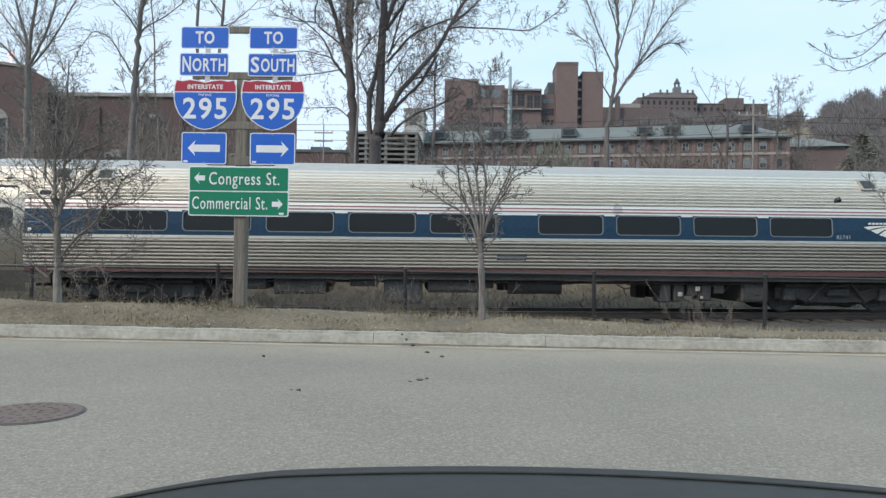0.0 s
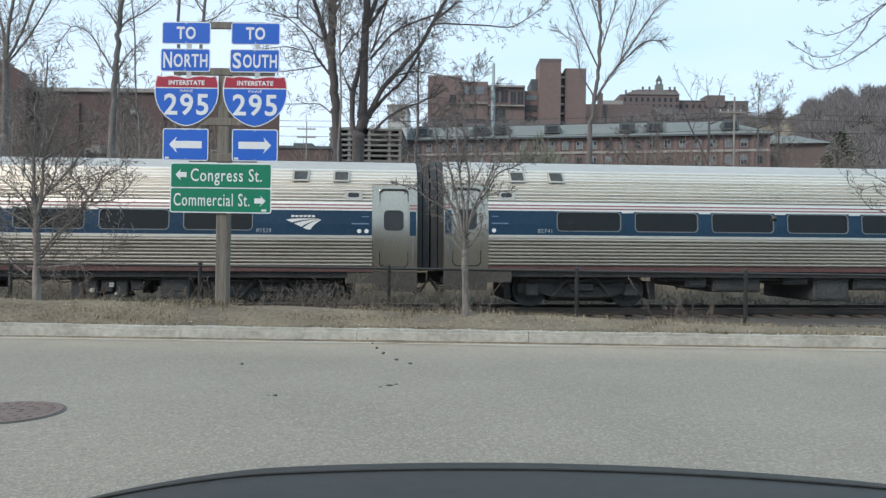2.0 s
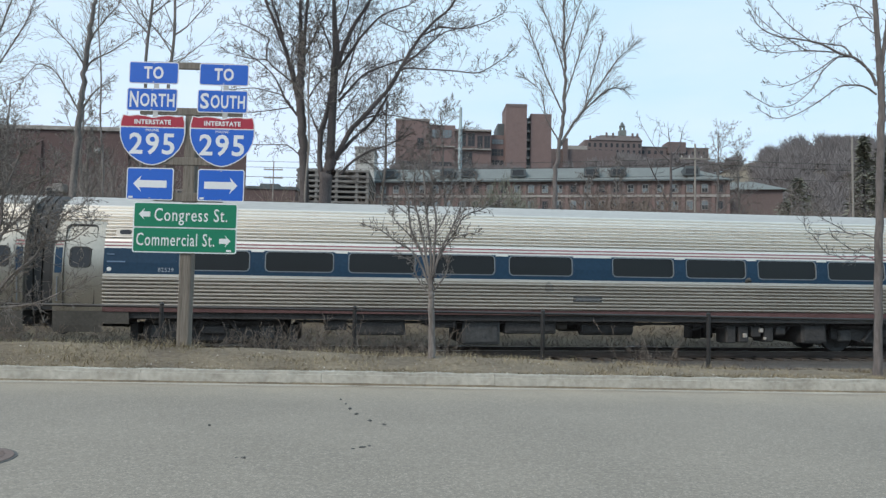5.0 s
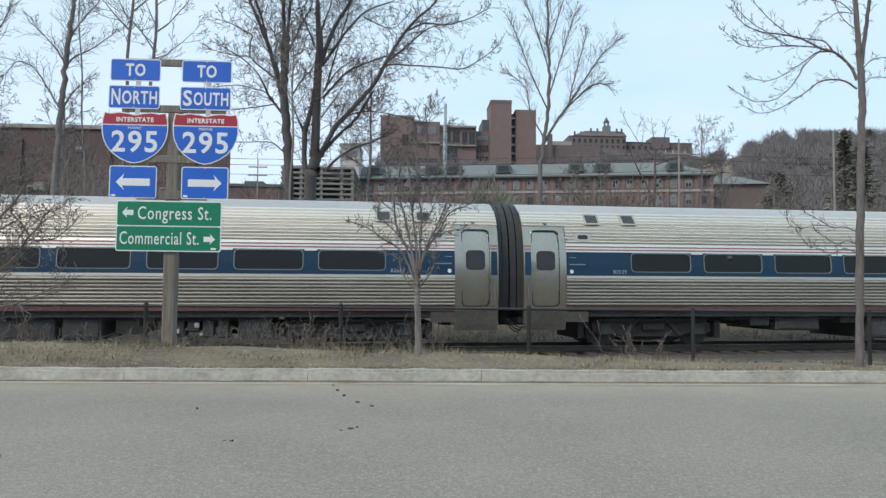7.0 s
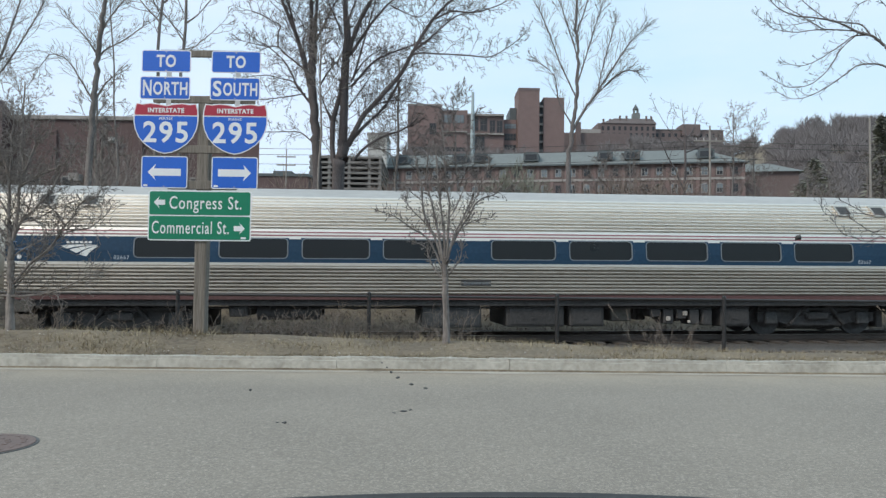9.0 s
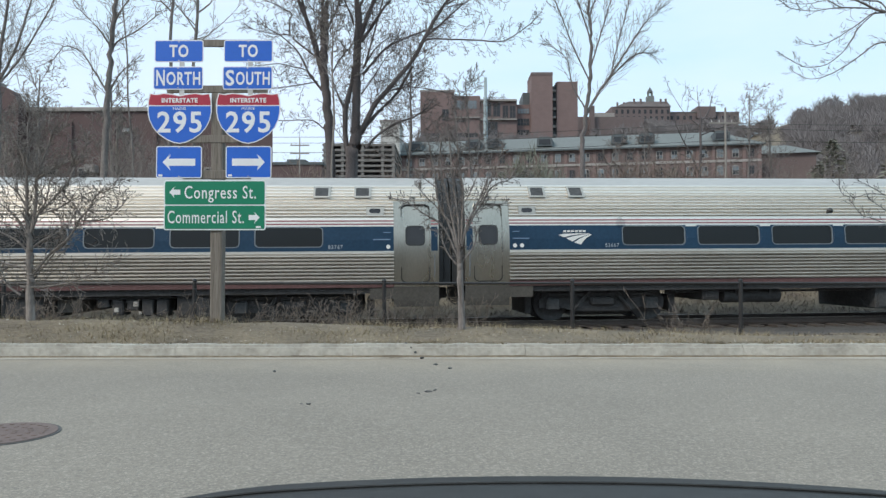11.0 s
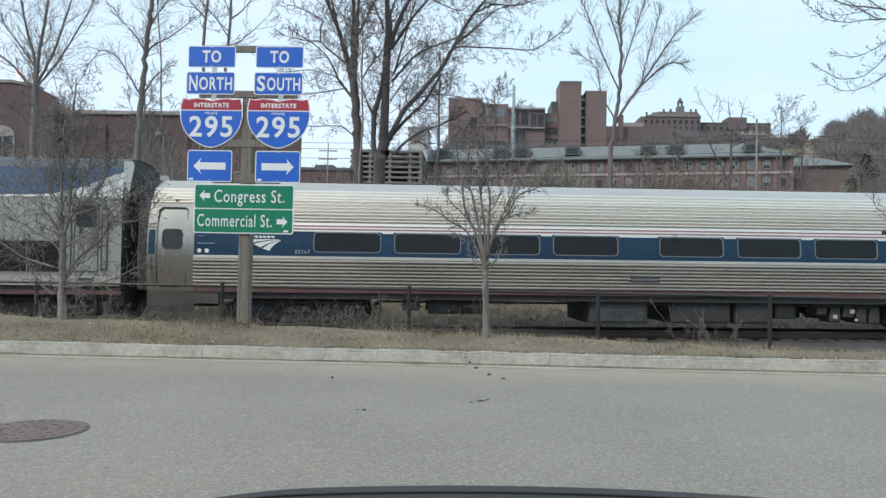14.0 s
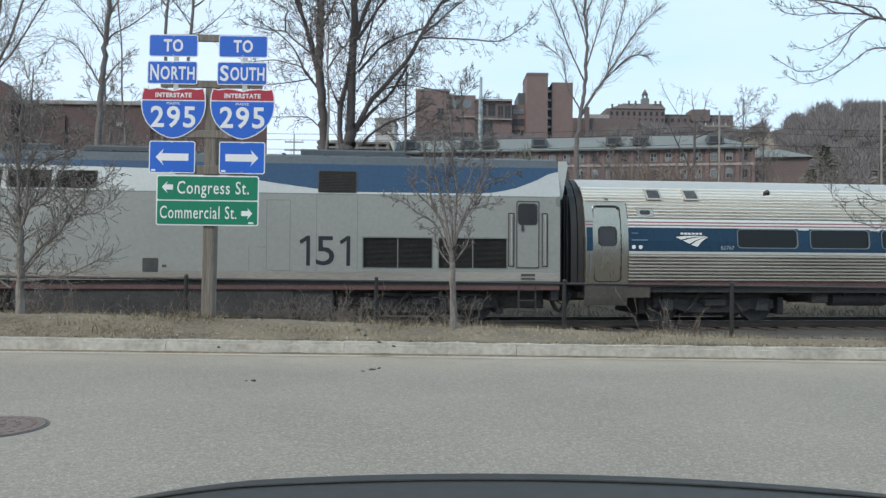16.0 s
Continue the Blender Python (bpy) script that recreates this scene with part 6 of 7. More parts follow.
def plant_trees():
    rnd = random.Random(11)
    # young trees on the verge
    spine_tree("young_tree", 0.16, 8.98, "slim bare young street tree with grey bark on the verge", YOUNG_STEMS, 3, BARK_GREY, dict(SMALL, kids=(3, 3, 3), spread=(30, 60), bend=0.14, fine=0.0028, buds=0.8, bud=0.016), dense=25.0, reach=30.0, trunks=1, group="street trees", thin=1.12, cap=0.13)
    spine_tree("young_tree", -5.18, 9.1, "spreading bare young tree with seed clusters on the verge", SPREAD_STEMS, 8, BARK, dict(SMALL, kids=(4, 4, 4), spread=(34, 70), bend=0.18, fine=0.0028, buds=0.8, bud=0.015), dense=32.0, reach=44.0, trunks=1, group="street trees", thin=1.1, cap=0.32)
    spine_tree("street_tree", 5.63, 9.1, "taller bare street tree with arching forked limbs on the verge", ARCH_STEMS, 21, BARK_MID, dict(SMALL, kids=(3, 3, 3), lift=0.05, fine=0.0022, spread=(22, 55), buds=0.0), dense=17.0, reach=30.0, trunks=3, thin=0.72, cap=0.14, drift=0.14, group="street trees")
    # the big trees standing close together behind the track
    crown = dict(LARGE, kids=(5, 5, 4, 3), spread=(34, 72), fine=0.0068, bend=0.12, lift=0.03)
    spine_tree("large_tree", -3.93, 30.0, "large dark bare tree forking low into thick spreading limbs", EAST_STEMS, 5, BARK_DARK, crown, dense=6.8, reach=28.0, trunks=6, thin=0.9, stout=1.0, cap=1.3)
    spine_tree("large_tree", -4.78, 30.4, "large dark bare tree leaning away from its neighbour", WEST_STEMS, 15, BARK_DARK, crown, dense=6.8, reach=28.0, trunks=4, thin=0.9, stout=1.0, cap=1.3)
    tree("slim_tree", -4.49, 29.2, "thin pale straight stem beside the large trees", (10.5, 0.055, 0.025, -0.05, 0), ring_of_limbs(rnd, 9, 7, 10, 1.6, 0.02, (40, 65)), 30, BARK, MIDDLE)
    spine_tree("slim_tree", 5.37, 30.0, "tall slim bare tree with rising limbs behind the railway", SLIM_STEMS, 31, BARK_MID, dict(MIDDLE, kids=(4, 4, 4), spread=(18, 42), fine=0.006, lift=0.05), dense=9.0, reach=36.0, stout=0.85, cap=0.9)
    spine_tree("birch_tree", -13.75, 30.0, "tall bare pale grey tree with an open crown", BIRCH_STEMS, 32, BARK_GREY, dict(MIDDLE, kids=(4, 4, 4), bend=0.16, fine=0.0062), dense=9.0, reach=30.0)
    tree("slim_tree", -12.5, 30.0, "thin bare stem beside a larger tree", (12.0, 0.05, 0.02, -0.5, 0), ring_of_limbs(rnd, 12, 4, 11, 1.4, 0.018, (20, 50)), 38, BARK_GREY, dict(MIDDLE, kids=(4, 3, 2), bend=0.15))
    spine_tree("tall_tree", -17.17, 28.5, "tall bare forked tree with thick limbs", FORK_STEMS, 33, BARK_GREY, dict(MIDDLE, kids=(4, 5, 4), bend=0.14, fine=0.0062), dense=8.5, reach=30.0)
    tree("slim_tree", -11.4, 31.0, "slim bare straight tree", (15.0, 0.10, 0.04, 0.0, 0), [(10.4, 175, 50, 2.5, 0.04), (11.2, 8, 45, 2.5, 0.04)] + ring_of_limbs(rnd, 7, 9, 14, 2.4, 0.03, (30, 60)), 34, BARK_GREY, dict(MIDDLE, kids=(5, 4, 3)))
    tree("slim_tree", -10.5, 31.0, "slim bare straight tree", (15.0, 0.10, 0.04, 0.0, 0), [(9.6, 175, 62, 2.8, 0.035), (10.4, 8, 40, 2.5, 0.04)] + ring_of_limbs(rnd, 7, 9, 14, 2.4, 0.03, (30, 60)), 35, BARK_GREY, dict(MIDDLE, kids=(5, 4, 3)))
    tree("slim_tree", -1.9, 36.0, "thin bare tree behind the railway", (10.5, 0.10, 0.03, 0.1, 0), ring_of_limbs(rnd, 18, 4, 10.2, 2.6, 0.03, (15, 55)), 36, BARK_GREY, dict(MIDDLE, bend=0.16))
    tree("slim_tree", 1.2, 36.0, "thin bare tree with loose twigs", (8.6, 0.08, 0.02, -0.3, 0), ring_of_limbs(rnd, 12, 3, 8, 2.6, 0.03, (30, 60)), 37, BARK_GREY, MIDDLE)
    # middle distance
    tree("crooked_tree", 20.0, 60.0, "bare tree with crooked pruned limbs", (10.4, 0.16, 0.08, 0.1, 0), [(6.0, 178, 60, 5.0, 0.10, (-0.02, 0.1)), (10.2, 25, 35, 3.6, 0.08, (0.05, 0.0)), (9.0, 8, 25, 6.5, 0.06, (0.0, 0.12)), (9.6, 178, 30, 4.5, 0.04), (10.3, 60, 75, 3.0, 0.05)], 41, BARK_DARK, dict(FAR, bend=0.13, kids=(4, 3, 2), fine=0.010))
    for k, (x, y, h, s) in enumerate(((24.6, 62, 12.5, 42), (27.0, 63, 11.5, 43), (32, 60, 8.0, 44), (36, 62, 9, 45), (29, 58, 7.5, 46), (-24, 40, 11, 47), (-21, 38, 9.5, 48), (-19.2, 33, 6.6, 53), (-14.6, 33, 6.2, 54), (-22.5, 33, 7, 55), (-17.4, 32, 5.4, 56), (-12.2, 34, 6.4, 57), (12, 55, 8, 50), (15.5, 58, 8.5, 51), (-16, 36, 8.5, 52))):
        tree("bare_tree", x, y, "bare twiggy tree on the slope behind the railway", (h, 0.12, 0.03, rnd.uniform(-0.4, 0.4), 0), ring_of_limbs(rnd, 14, h * 0.3, h * 0.95, h * 0.28, 0.04, (25, 62)), s, BARK if y < 45 else BARK_GREY, dict(FAR, kids=(6, 5, 3), fine=0.010, bend=0.15), group="trees on the slope")


plant_trees()


def brush_clump(x, y, label, n, tall, spread, seed, mat=BRUSH, fine=0.004, z=None, lean=0.4, tight=False):
    rnd = random.Random(seed)
    tw = Twigs()
    o = dict(levels=2, kids=(3, 2) if tight else (5, 3), bend=0.16, lift=0.02, fine=fine, spread=(8, 26) if tight else (20, 55), **{"from": 0.3})
    for k in range(n):
        px, py = rnd.gauss(0, spread), rnd.gauss(0, spread * 0.6)
        d = Vector((rnd.gauss(0, lean), rnd.gauss(0, lean * 0.75), 1)).normalized()
        branch(rnd, tw, Vector((px, py, land(x + px, y + py) - land(x, y) - 0.03)), d, tall * rnd.uniform(0.6, 1.1), fine * 2.2, 0, o)
    ob = tagged(new("brush", tw.mesh("brush", mat)), label, "shrub", "bare shrubs", "stuff")
    ob.location = (x, y, land(x, y) if z is None else z)


def plant_brush():
    rnd = random.Random(17)
    for k, (x, y, n, tall, sp) in enumerate(((-2.3, 10.6, 34, 0.6, 0.5), (-3.6, 10.8, 26, 0.55, 0.45), (-1.7, 11.3, 30, 0.75, 0.4), (-1.0, 11.6, 34, 0.8, 0.5), (0.2, 11.4, 30, 0.8, 0.45), (3.45, 11.2, 9, 0.9, 0.10), (3.85, 11.3, 6, 0.75, 0.06), (-5.6, 10.6, 22, 0.6, 0.5), (5.6, 11.4, 10, 0.5, 0.4), (-0.35, 10.5, 14, 0.45, 0.3), (-7.4, 10.8, 20, 0.6, 0.5))):
        brush_clump(x, y, "bare tangled brush at the edge of the railway bank", n, tall, sp, 100 + k, mat=WEEDS if sp < 0.2 else BRUSH, fine=0.003, lean=0.1 if sp < 0.2 else 0.4, tight=sp < 0.2)
    for k in range(46):
        x, y = rnd.uniform(-26, 30), rnd.uniform(24.5, 29)
        brush_clump(x, y + x * 0.092, "dry brown brush on the bank behind the track", 14, rnd.uniform(0.6, 1.4), 0.6, 200 + k, BRUSH, 0.009)
    for k, (x, y, tall) in enumerate(((10.5, 44, 5.5), (12.5, 45, 6.5), (8.5, 45, 5.0), (17, 47, 5.0), (22, 48, 4.6), (26, 50, 5.2), (0, 42, 4.5), (4, 43, 5), (30, 52, 5.0), (34, 54, 6.0), (14, 52, 6))):
        brush_clump(x, y, "tall brown thicket behind the railway", 95, tall * 0.85, 1.5, 300 + k, THICKET, 0.016)


plant_brush()


def lay_grass():
    """Dead grass on the verge and the bank."""
    rnd = random.Random(23)
    v, f = [], []
    for k in range(72000):
        x = rnd.uniform(-11, 11)
        c = 0.10 + rnd.random() ** 1.2 * 3.2
        y = kerb_y(x) + c
        patch = noise.noise(Vector((x * 0.7, y * 1.6, 2))) + 0.7 * noise.noise(Vector((x * 2.6, y * 4.0, 8)))
        if rnd.random() > 0.5 + 1.1 * patch:
            continue
        z = land(x, y)
        a = rnd.uniform(0, 2 * math.pi)
        h = rnd.uniform(0.012, 0.05) * (1 + max(0, c - 0.5) * 0.7) * (0.7 + max(0, patch) * 1.5)
        lean = rnd.uniform(0.3, 2.0) * h
        w = rnd.uniform(0.002, 0.005)
        n = len(v)
        ca, sa = math.cos(a), math.sin(a)
        v += [(x - sa * w, y + ca * w, z - 0.01), (x + sa * w, y - ca * w, z - 0.01), (x + ca * lean * 1.2, y + sa * lean * 1.2, z + h)]
        f.append((n, n + 1, n + 2))
    # tufts that hang over the back of the kerb
    for k in range(16000):
        x = rnd.uniform(-11, 11)
        if noise.noise(Vector((x * 1.9, 4, 6))) + 0.5 * noise.noise(Vector((x * 7.0, 4, 6))) < rnd.uniform(-0.5, 0.35):
            continue
        y = kerb_y(x) + rnd.uniform(0.10, 0.24)
        z = 0.125
        a = rnd.uniform(math.pi * 1.0, math.pi * 2.0)
        h, lean, w = rnd.uniform(0.015, 0.05), rnd.uniform(0.02, 0.09), rnd.uniform(0.002, 0.004)
        n = len(v)
        ca, sa = math.cos(a), math.sin(a)
        v += [(x - sa * w, y + ca * w, z), (x + sa * w, y - ca * w, z), (x + ca * lean, y + sa * lean, z + h)]
        f.append((n, n + 1, n + 2))
    me = bpy.data.meshes.new("dead_grass")
    me.from_pydata(v, [], f)
    me.materials.append(STRAW)
    tagged(new("dead_grass", me), "matted straw-coloured dead grass on the verge", "grass", kind="stuff")
    v, f = [], []
    for k in range(1100):
        x = rnd.uniform(-10, 10)
        c = 0.02 + rnd.random() ** 2 * 1.2
        y = kerb_y(x) + c
        z = max(land(x, y), 0.135 if c < 0.19 else -1) + 0.004
        r = rnd.uniform(0.004, 0.014)
        a = rnd.uniform(0, 2 * math.pi)
        n = len(v)
        v += [(x + r * math.cos(a + q), y + r * math.sin(a + q), z + rnd.uniform(0, 0.012)) for q in (0, 1.9, 3.9)] + [(x, y, z + r * 1.1)]
        f += [(n, n + 1, n + 3), (n + 1, n + 2, n + 3), (n + 2, n, n + 3)]
    me = bpy.data.meshes.new("verge_litter")
    me.from_pydata(v, [], f)
    me.materials.append(LITTER)
    tagged(new("verge_litter", me), "pale bits of gravel and dry leaves on the verge", "litter", kind="stuff")


lay_grass()


def lay_bank_weeds():
    """Dry weeds and litter on the banks on both sides of the track."""
    rnd = random.Random(29)
    v, f = [], []
    for k in range(60000):
        x = rnd.uniform(-22, 24)
        w = rnd.uniform(3.6, 9.5) if k % 4 else rnd.uniform(-5.5, -3.4)
        y = Y0 + w * ct + x * st / ct
        z = land(x, y)
        a = rnd.uniform(0, 2 * math.pi)
        h = rnd.uniform(0.03, 0.14) if w < 0 else rnd.uniform(0.05, 0.20)
        lean = rnd.uniform(0.6, 2.4) * h
        b = rnd.uniform(0.006, 0.014)
        n = len(v)
        ca, sa = math.cos(a), math.sin(a)
        v += [(x - sa * b, y + ca * b, z - 0.01), (x + sa * b, y - ca * b, z - 0.01), (x + ca * lean, y + sa * lean, z + h)]
        f.append((n, n + 1, n + 2))
    me = bpy.data.meshes.new("bank_weeds")
    me.from_pydata(v, [], f)
    me.materials.append(WEEDS)
    tagged(new("bank_weeds", me), "dry grey-brown weeds on the railway banks", "weeds", kind="stuff")


lay_bank_weeds()


def rail_fence():
    fx = math.tan(radians(1.2))
    fe = thing("fence", pose(-1.04, 12.2, 0, 0, 0, 1.2), "low black chain-link fence on pipe posts along the railway bank", "fence")
    at = [3.05 * k - (0.3 if k >= 2 else 0.0) for k in range(-7, 9)]
    for x, nxt in zip(at, at[1:]):
        zb = land(-1.04 + x, 12.2 + x * fx)
        bm = bmesh.new()
        tube(bm, (x, 0, zb - 0.2), (x, 0, 0.735), 0.033, n=10)
        tube(bm, (x, 0, 0.735), (x, 0, 0.765), 0.04, 0.015, n=10)
        part("post", bm, FENCE, fe)
        bm = bmesh.new()
        tube(bm, (x, 0, 0.69), (nxt, 0, 0.69), 0.021, n=8)
        part("top_rail", bm, FENCE, fe)
        tw = Twigs()
        low = min(zb, land(-1.04 + nxt, 12.2 + nxt * fx)) + 0.02
        k = x - 1.0
        while k < nxt:
            for way in (1, -1):
                a0, a1 = (k, k + 0.69 - low) if way > 0 else (k + 0.69 - low, k)
                c0, c1 = max(x, min(a0, a1)), min(nxt, max(a0, a1))
                if c1 - c0 > 0.02:
                    h = lambda q: low + (0.69 - low) * (q - a0) / (a1 - a0)
                    tw.limb([Vector((c0, -0.03, h(c0))), Vector((c1, -0.03, h(c1)))], [0.0008, 0.0008], 3)
            k += 0.071
        part("wire_mesh", tw.mesh("wire_mesh", FENCE), FENCE, fe, "black diamond wire mesh")


rail_fence()


# ---------------------------------------------------------------- buildings
def brick_warehouse():
    b = thing("brick_warehouse", pose(0, 45, 0), "long dark red brick warehouse with a pale coping behind the tracks", "building")
    bm = bmesh.new()
    prism(bm, [(-60, 0), (-10.5, 0), (-13.8, 14), (-60, 14)], -0.5, 10.25)
    bmesh.ops.transform(bm, matrix=Matrix(((1, 0, 0, 0), (0, 0, 1, 0), (0, 1, 0, 0), (0, 0, 0, 1))), verts=bm.verts[:])
    bmesh.ops.recalc_face_normals(bm, faces=bm.faces[:])
    part("wall", bm, BRICK_LEFT, b)
    part("coping", boxed(-60.1, -10.4, -0.15, 0.5, 10.25, 10.5, 0.03), COPING, b, "pale stone coping")
    part("roof", boxed(-59.8, -14.0, 0.6, 13.6, 10.1, 10.3), SLATE, b)
    bm = bmesh.new()
    prism(bm, [(-60, -0.5), (-25.3, -0.5), (-25.3, 10.6), (-25.7, 11.3), (-26.6, 11.75), (-28, 11.95), (-60, 12.1)], -0.9, 0)
    part("bay_wall", bm, BRICK_LEFT, b, "taller brick bay with a rounded corner")
    bm = bmesh.new()
    prism(bm, [(-60, 12.1), (-28, 11.95), (-26.6, 11.75), (-26.6, 11.9), (-28, 12.12), (-60, 12.28)], -1.0, 0.1)
    part("bay_coping", bm, COPING, b)
    for x in (-28.4, -31.6, -34.8, -38):
        bm = bmesh.new()
        out = [(x - 0.75, 5.5), (x + 0.75, 5.5), (x + 0.75, 8.6)] + [(x + 0.75 * math.cos(t), 8.6 + 0.75 * math.sin(t)) for t in [math.pi * k / 8 for k in range(1, 8)]] + [(x - 0.75, 8.6)]
        prism(bm, out, -0.98, -0.88)
        fr = part("window", bm, COPING, b, "tall arched window")
        bm = bmesh.new()
        for i in (0, 1):
            box(bm, x - 0.62 + i * 0.66, x - 0.04 + i * 0.66, -1.0, -0.95, 5.6, 8.7)
        part("pane", bm, WINGLASS, fr)
    for x in (-24, -21.6, -16.4, -14, -12):
        bm = bmesh.new()
        box(bm, x - 0.6, x + 0.6, -0.06, 0.05, 4.6, 6.9)
        fr = part("window", bm, COPING, b)
        part("pane", boxed(x - 0.5, x + 0.5, -0.08, -0.05, 4.7, 6.8), WINGLASS, fr)
    for x in (-22.8, -20.2, -17.7, -15.2, -12.8):
        part("pilaster", boxed(x - 0.3, x + 0.3, -0.14, 0.0, -0.5, 9.6, 0.02), BRICK_LEFT, b)
    bm = bmesh.new()
    box(bm, -19.35, -19.0, -0.45, -0.1, 8.9, 9.2, 0.04)
    box(bm, -19.22, -19.12, -0.2, 0.02, 9.0, 9.1)
    part("wall_lamp", bm, STUCCO, b, "white floodlight on the wall")
    bm = bmesh.new()
    box(bm, -21.5, -20.9, -0.7, -0.02, 6.5, 7.0, 0.05)
    part("wall_unit", bm, COPING, b, "pale box on the wall")
    bm = bmesh.new()
    bmesh.ops.create_uvsphere(bm, u_segments=10, v_segments=6, radius=0.2, matrix=Matrix.Translation((-27.9, -0.4, 12.65)))
    tube(bm, (-27.9, -0.4, 12.0), (-27.9, -0.4, 12.5), 0.05, n=6)
    part("beacon", bm, REDLAMP, b, "small red roof beacon, lit")


def mill():
    yaw = math.degrees(math.atan2(-14.5, 69.8))
    m = thing("mill_building", pose(-10.34, 160, 0, 0, 0, yaw), "long brick mill with a grey slate roof, dormers and arched windows", "building")
    L_, D = 71.0, 15.0
    part("wall", boxed(-0.6, L_, -6.5, 8.5, 8, 23.7), BRICK_MILL, m)
    bm = bmesh.new()
    e0, e1 = -1.2, L_ + 0.7
    v = [bm.verts.new(p) for p in ((e0, -7.3, 23.6), (e1, -7.3, 23.6), (e1, 9.3, 23.6), (e0, 9.3, 23.6), (e0 + 1, 1, 27.3), (e1 - 7.5, 1, 27.3))]
    for q in ((0, 1, 5, 4), (1, 2, 5), (2, 3, 4, 5), (3, 0, 4), (3, 2, 1, 0)):
        bm.faces.new([v[i] for i in q])
    part("roof", bm, SLATE, m, "hipped grey-green slate roof")
    part("gutter", boxed(e0, e1, -7.45, -7.25, 23.35, 23.65), DORMER, m)
    part("floor_band", boxed(-0.6, L_, -6.70, -6.5, 20.35, 20.8), COPING, m, "pale stone band between the floors")
    for u in (4.9, 16.9, 21.2, 31.2, 45.5, 50.6, 64.2):
        d = part("dormer", prism(bmesh.new(), [(u - 1.5, 24.6), (u + 1.5, 24.6), (u + 1.5, 26.0), (u + 1.0, 26.4), (u - 1.0, 26.4), (u - 1.5, 26.0)], -5.9, 0.5), DORMER, m, "low dark dormer")
        part("dormer_window", boxed(u - 1.1, u + 1.1, -6.0, -5.9, 24.9, 25.9), WINGLASS, d)
    rnd = random.Random(9)
    for row, (z0, h) in enumerate(((21.2, 1.6), (17.9, 1.8), (14.4, 1.8))):
        u = 1.2
        while u < L_ - 1:
            pale = rnd.random() < (0.72 if row < 2 else 0.3)
            fr = part("window", prism(bmesh.new(), [(u - 0.62, z0), (u + 0.62, z0), (u + 0.62, z0 + h - 0.15), (u + 0.3, z0 + h + 0.05), (u - 0.3, z0 + h + 0.05), (u - 0.62, z0 + h - 0.15)], -6.6, -6.48), TRIMWHITE if pale else BRICK_FAR, m)
            for dx in (-0.27, 0.27):
                for dz in (0.12, h / 2 + 0.02):
                    part("pane", boxed(u + dx - 0.23, u + dx + 0.23, -6.64, -6.58, z0 + dz, z0 + dz + h / 2 - 0.16), (SKYGLASS if rnd.random() < 0.6 else WINGLASS) if pale else WINGLASS, fr)
            u += 2.72
    for k in range(27):
        part("pilaster", boxed(0.0 + 2.72 * k - 0.3, 0.0 + 2.72 * k + 0.3, -6.66, -6.5, 8, 23.4), BRICK_TOWER, m)
    part("end_wing_wall", boxed(L_, L_ + 12, 4, 16, 8, 23.2), BRICK_MILL, m)
    bm = bmesh.new()
    v = [bm.verts.new(p) for p in ((L_ - 1, 3.2, 23.1), (L_ + 13, 3.2, 23.1), (L_ + 13, 17, 23.1), (L_ - 1, 17, 23.1), (L_, 10, 25.6), (L_ + 8, 10, 25.6))]
    for q in ((0, 1, 5, 4), (1, 2, 5), (2, 3, 4, 5), (3, 0, 4)):
        bm.faces.new([v[i] for i in q])
    part("wing_roof", bm, SLATE, m)


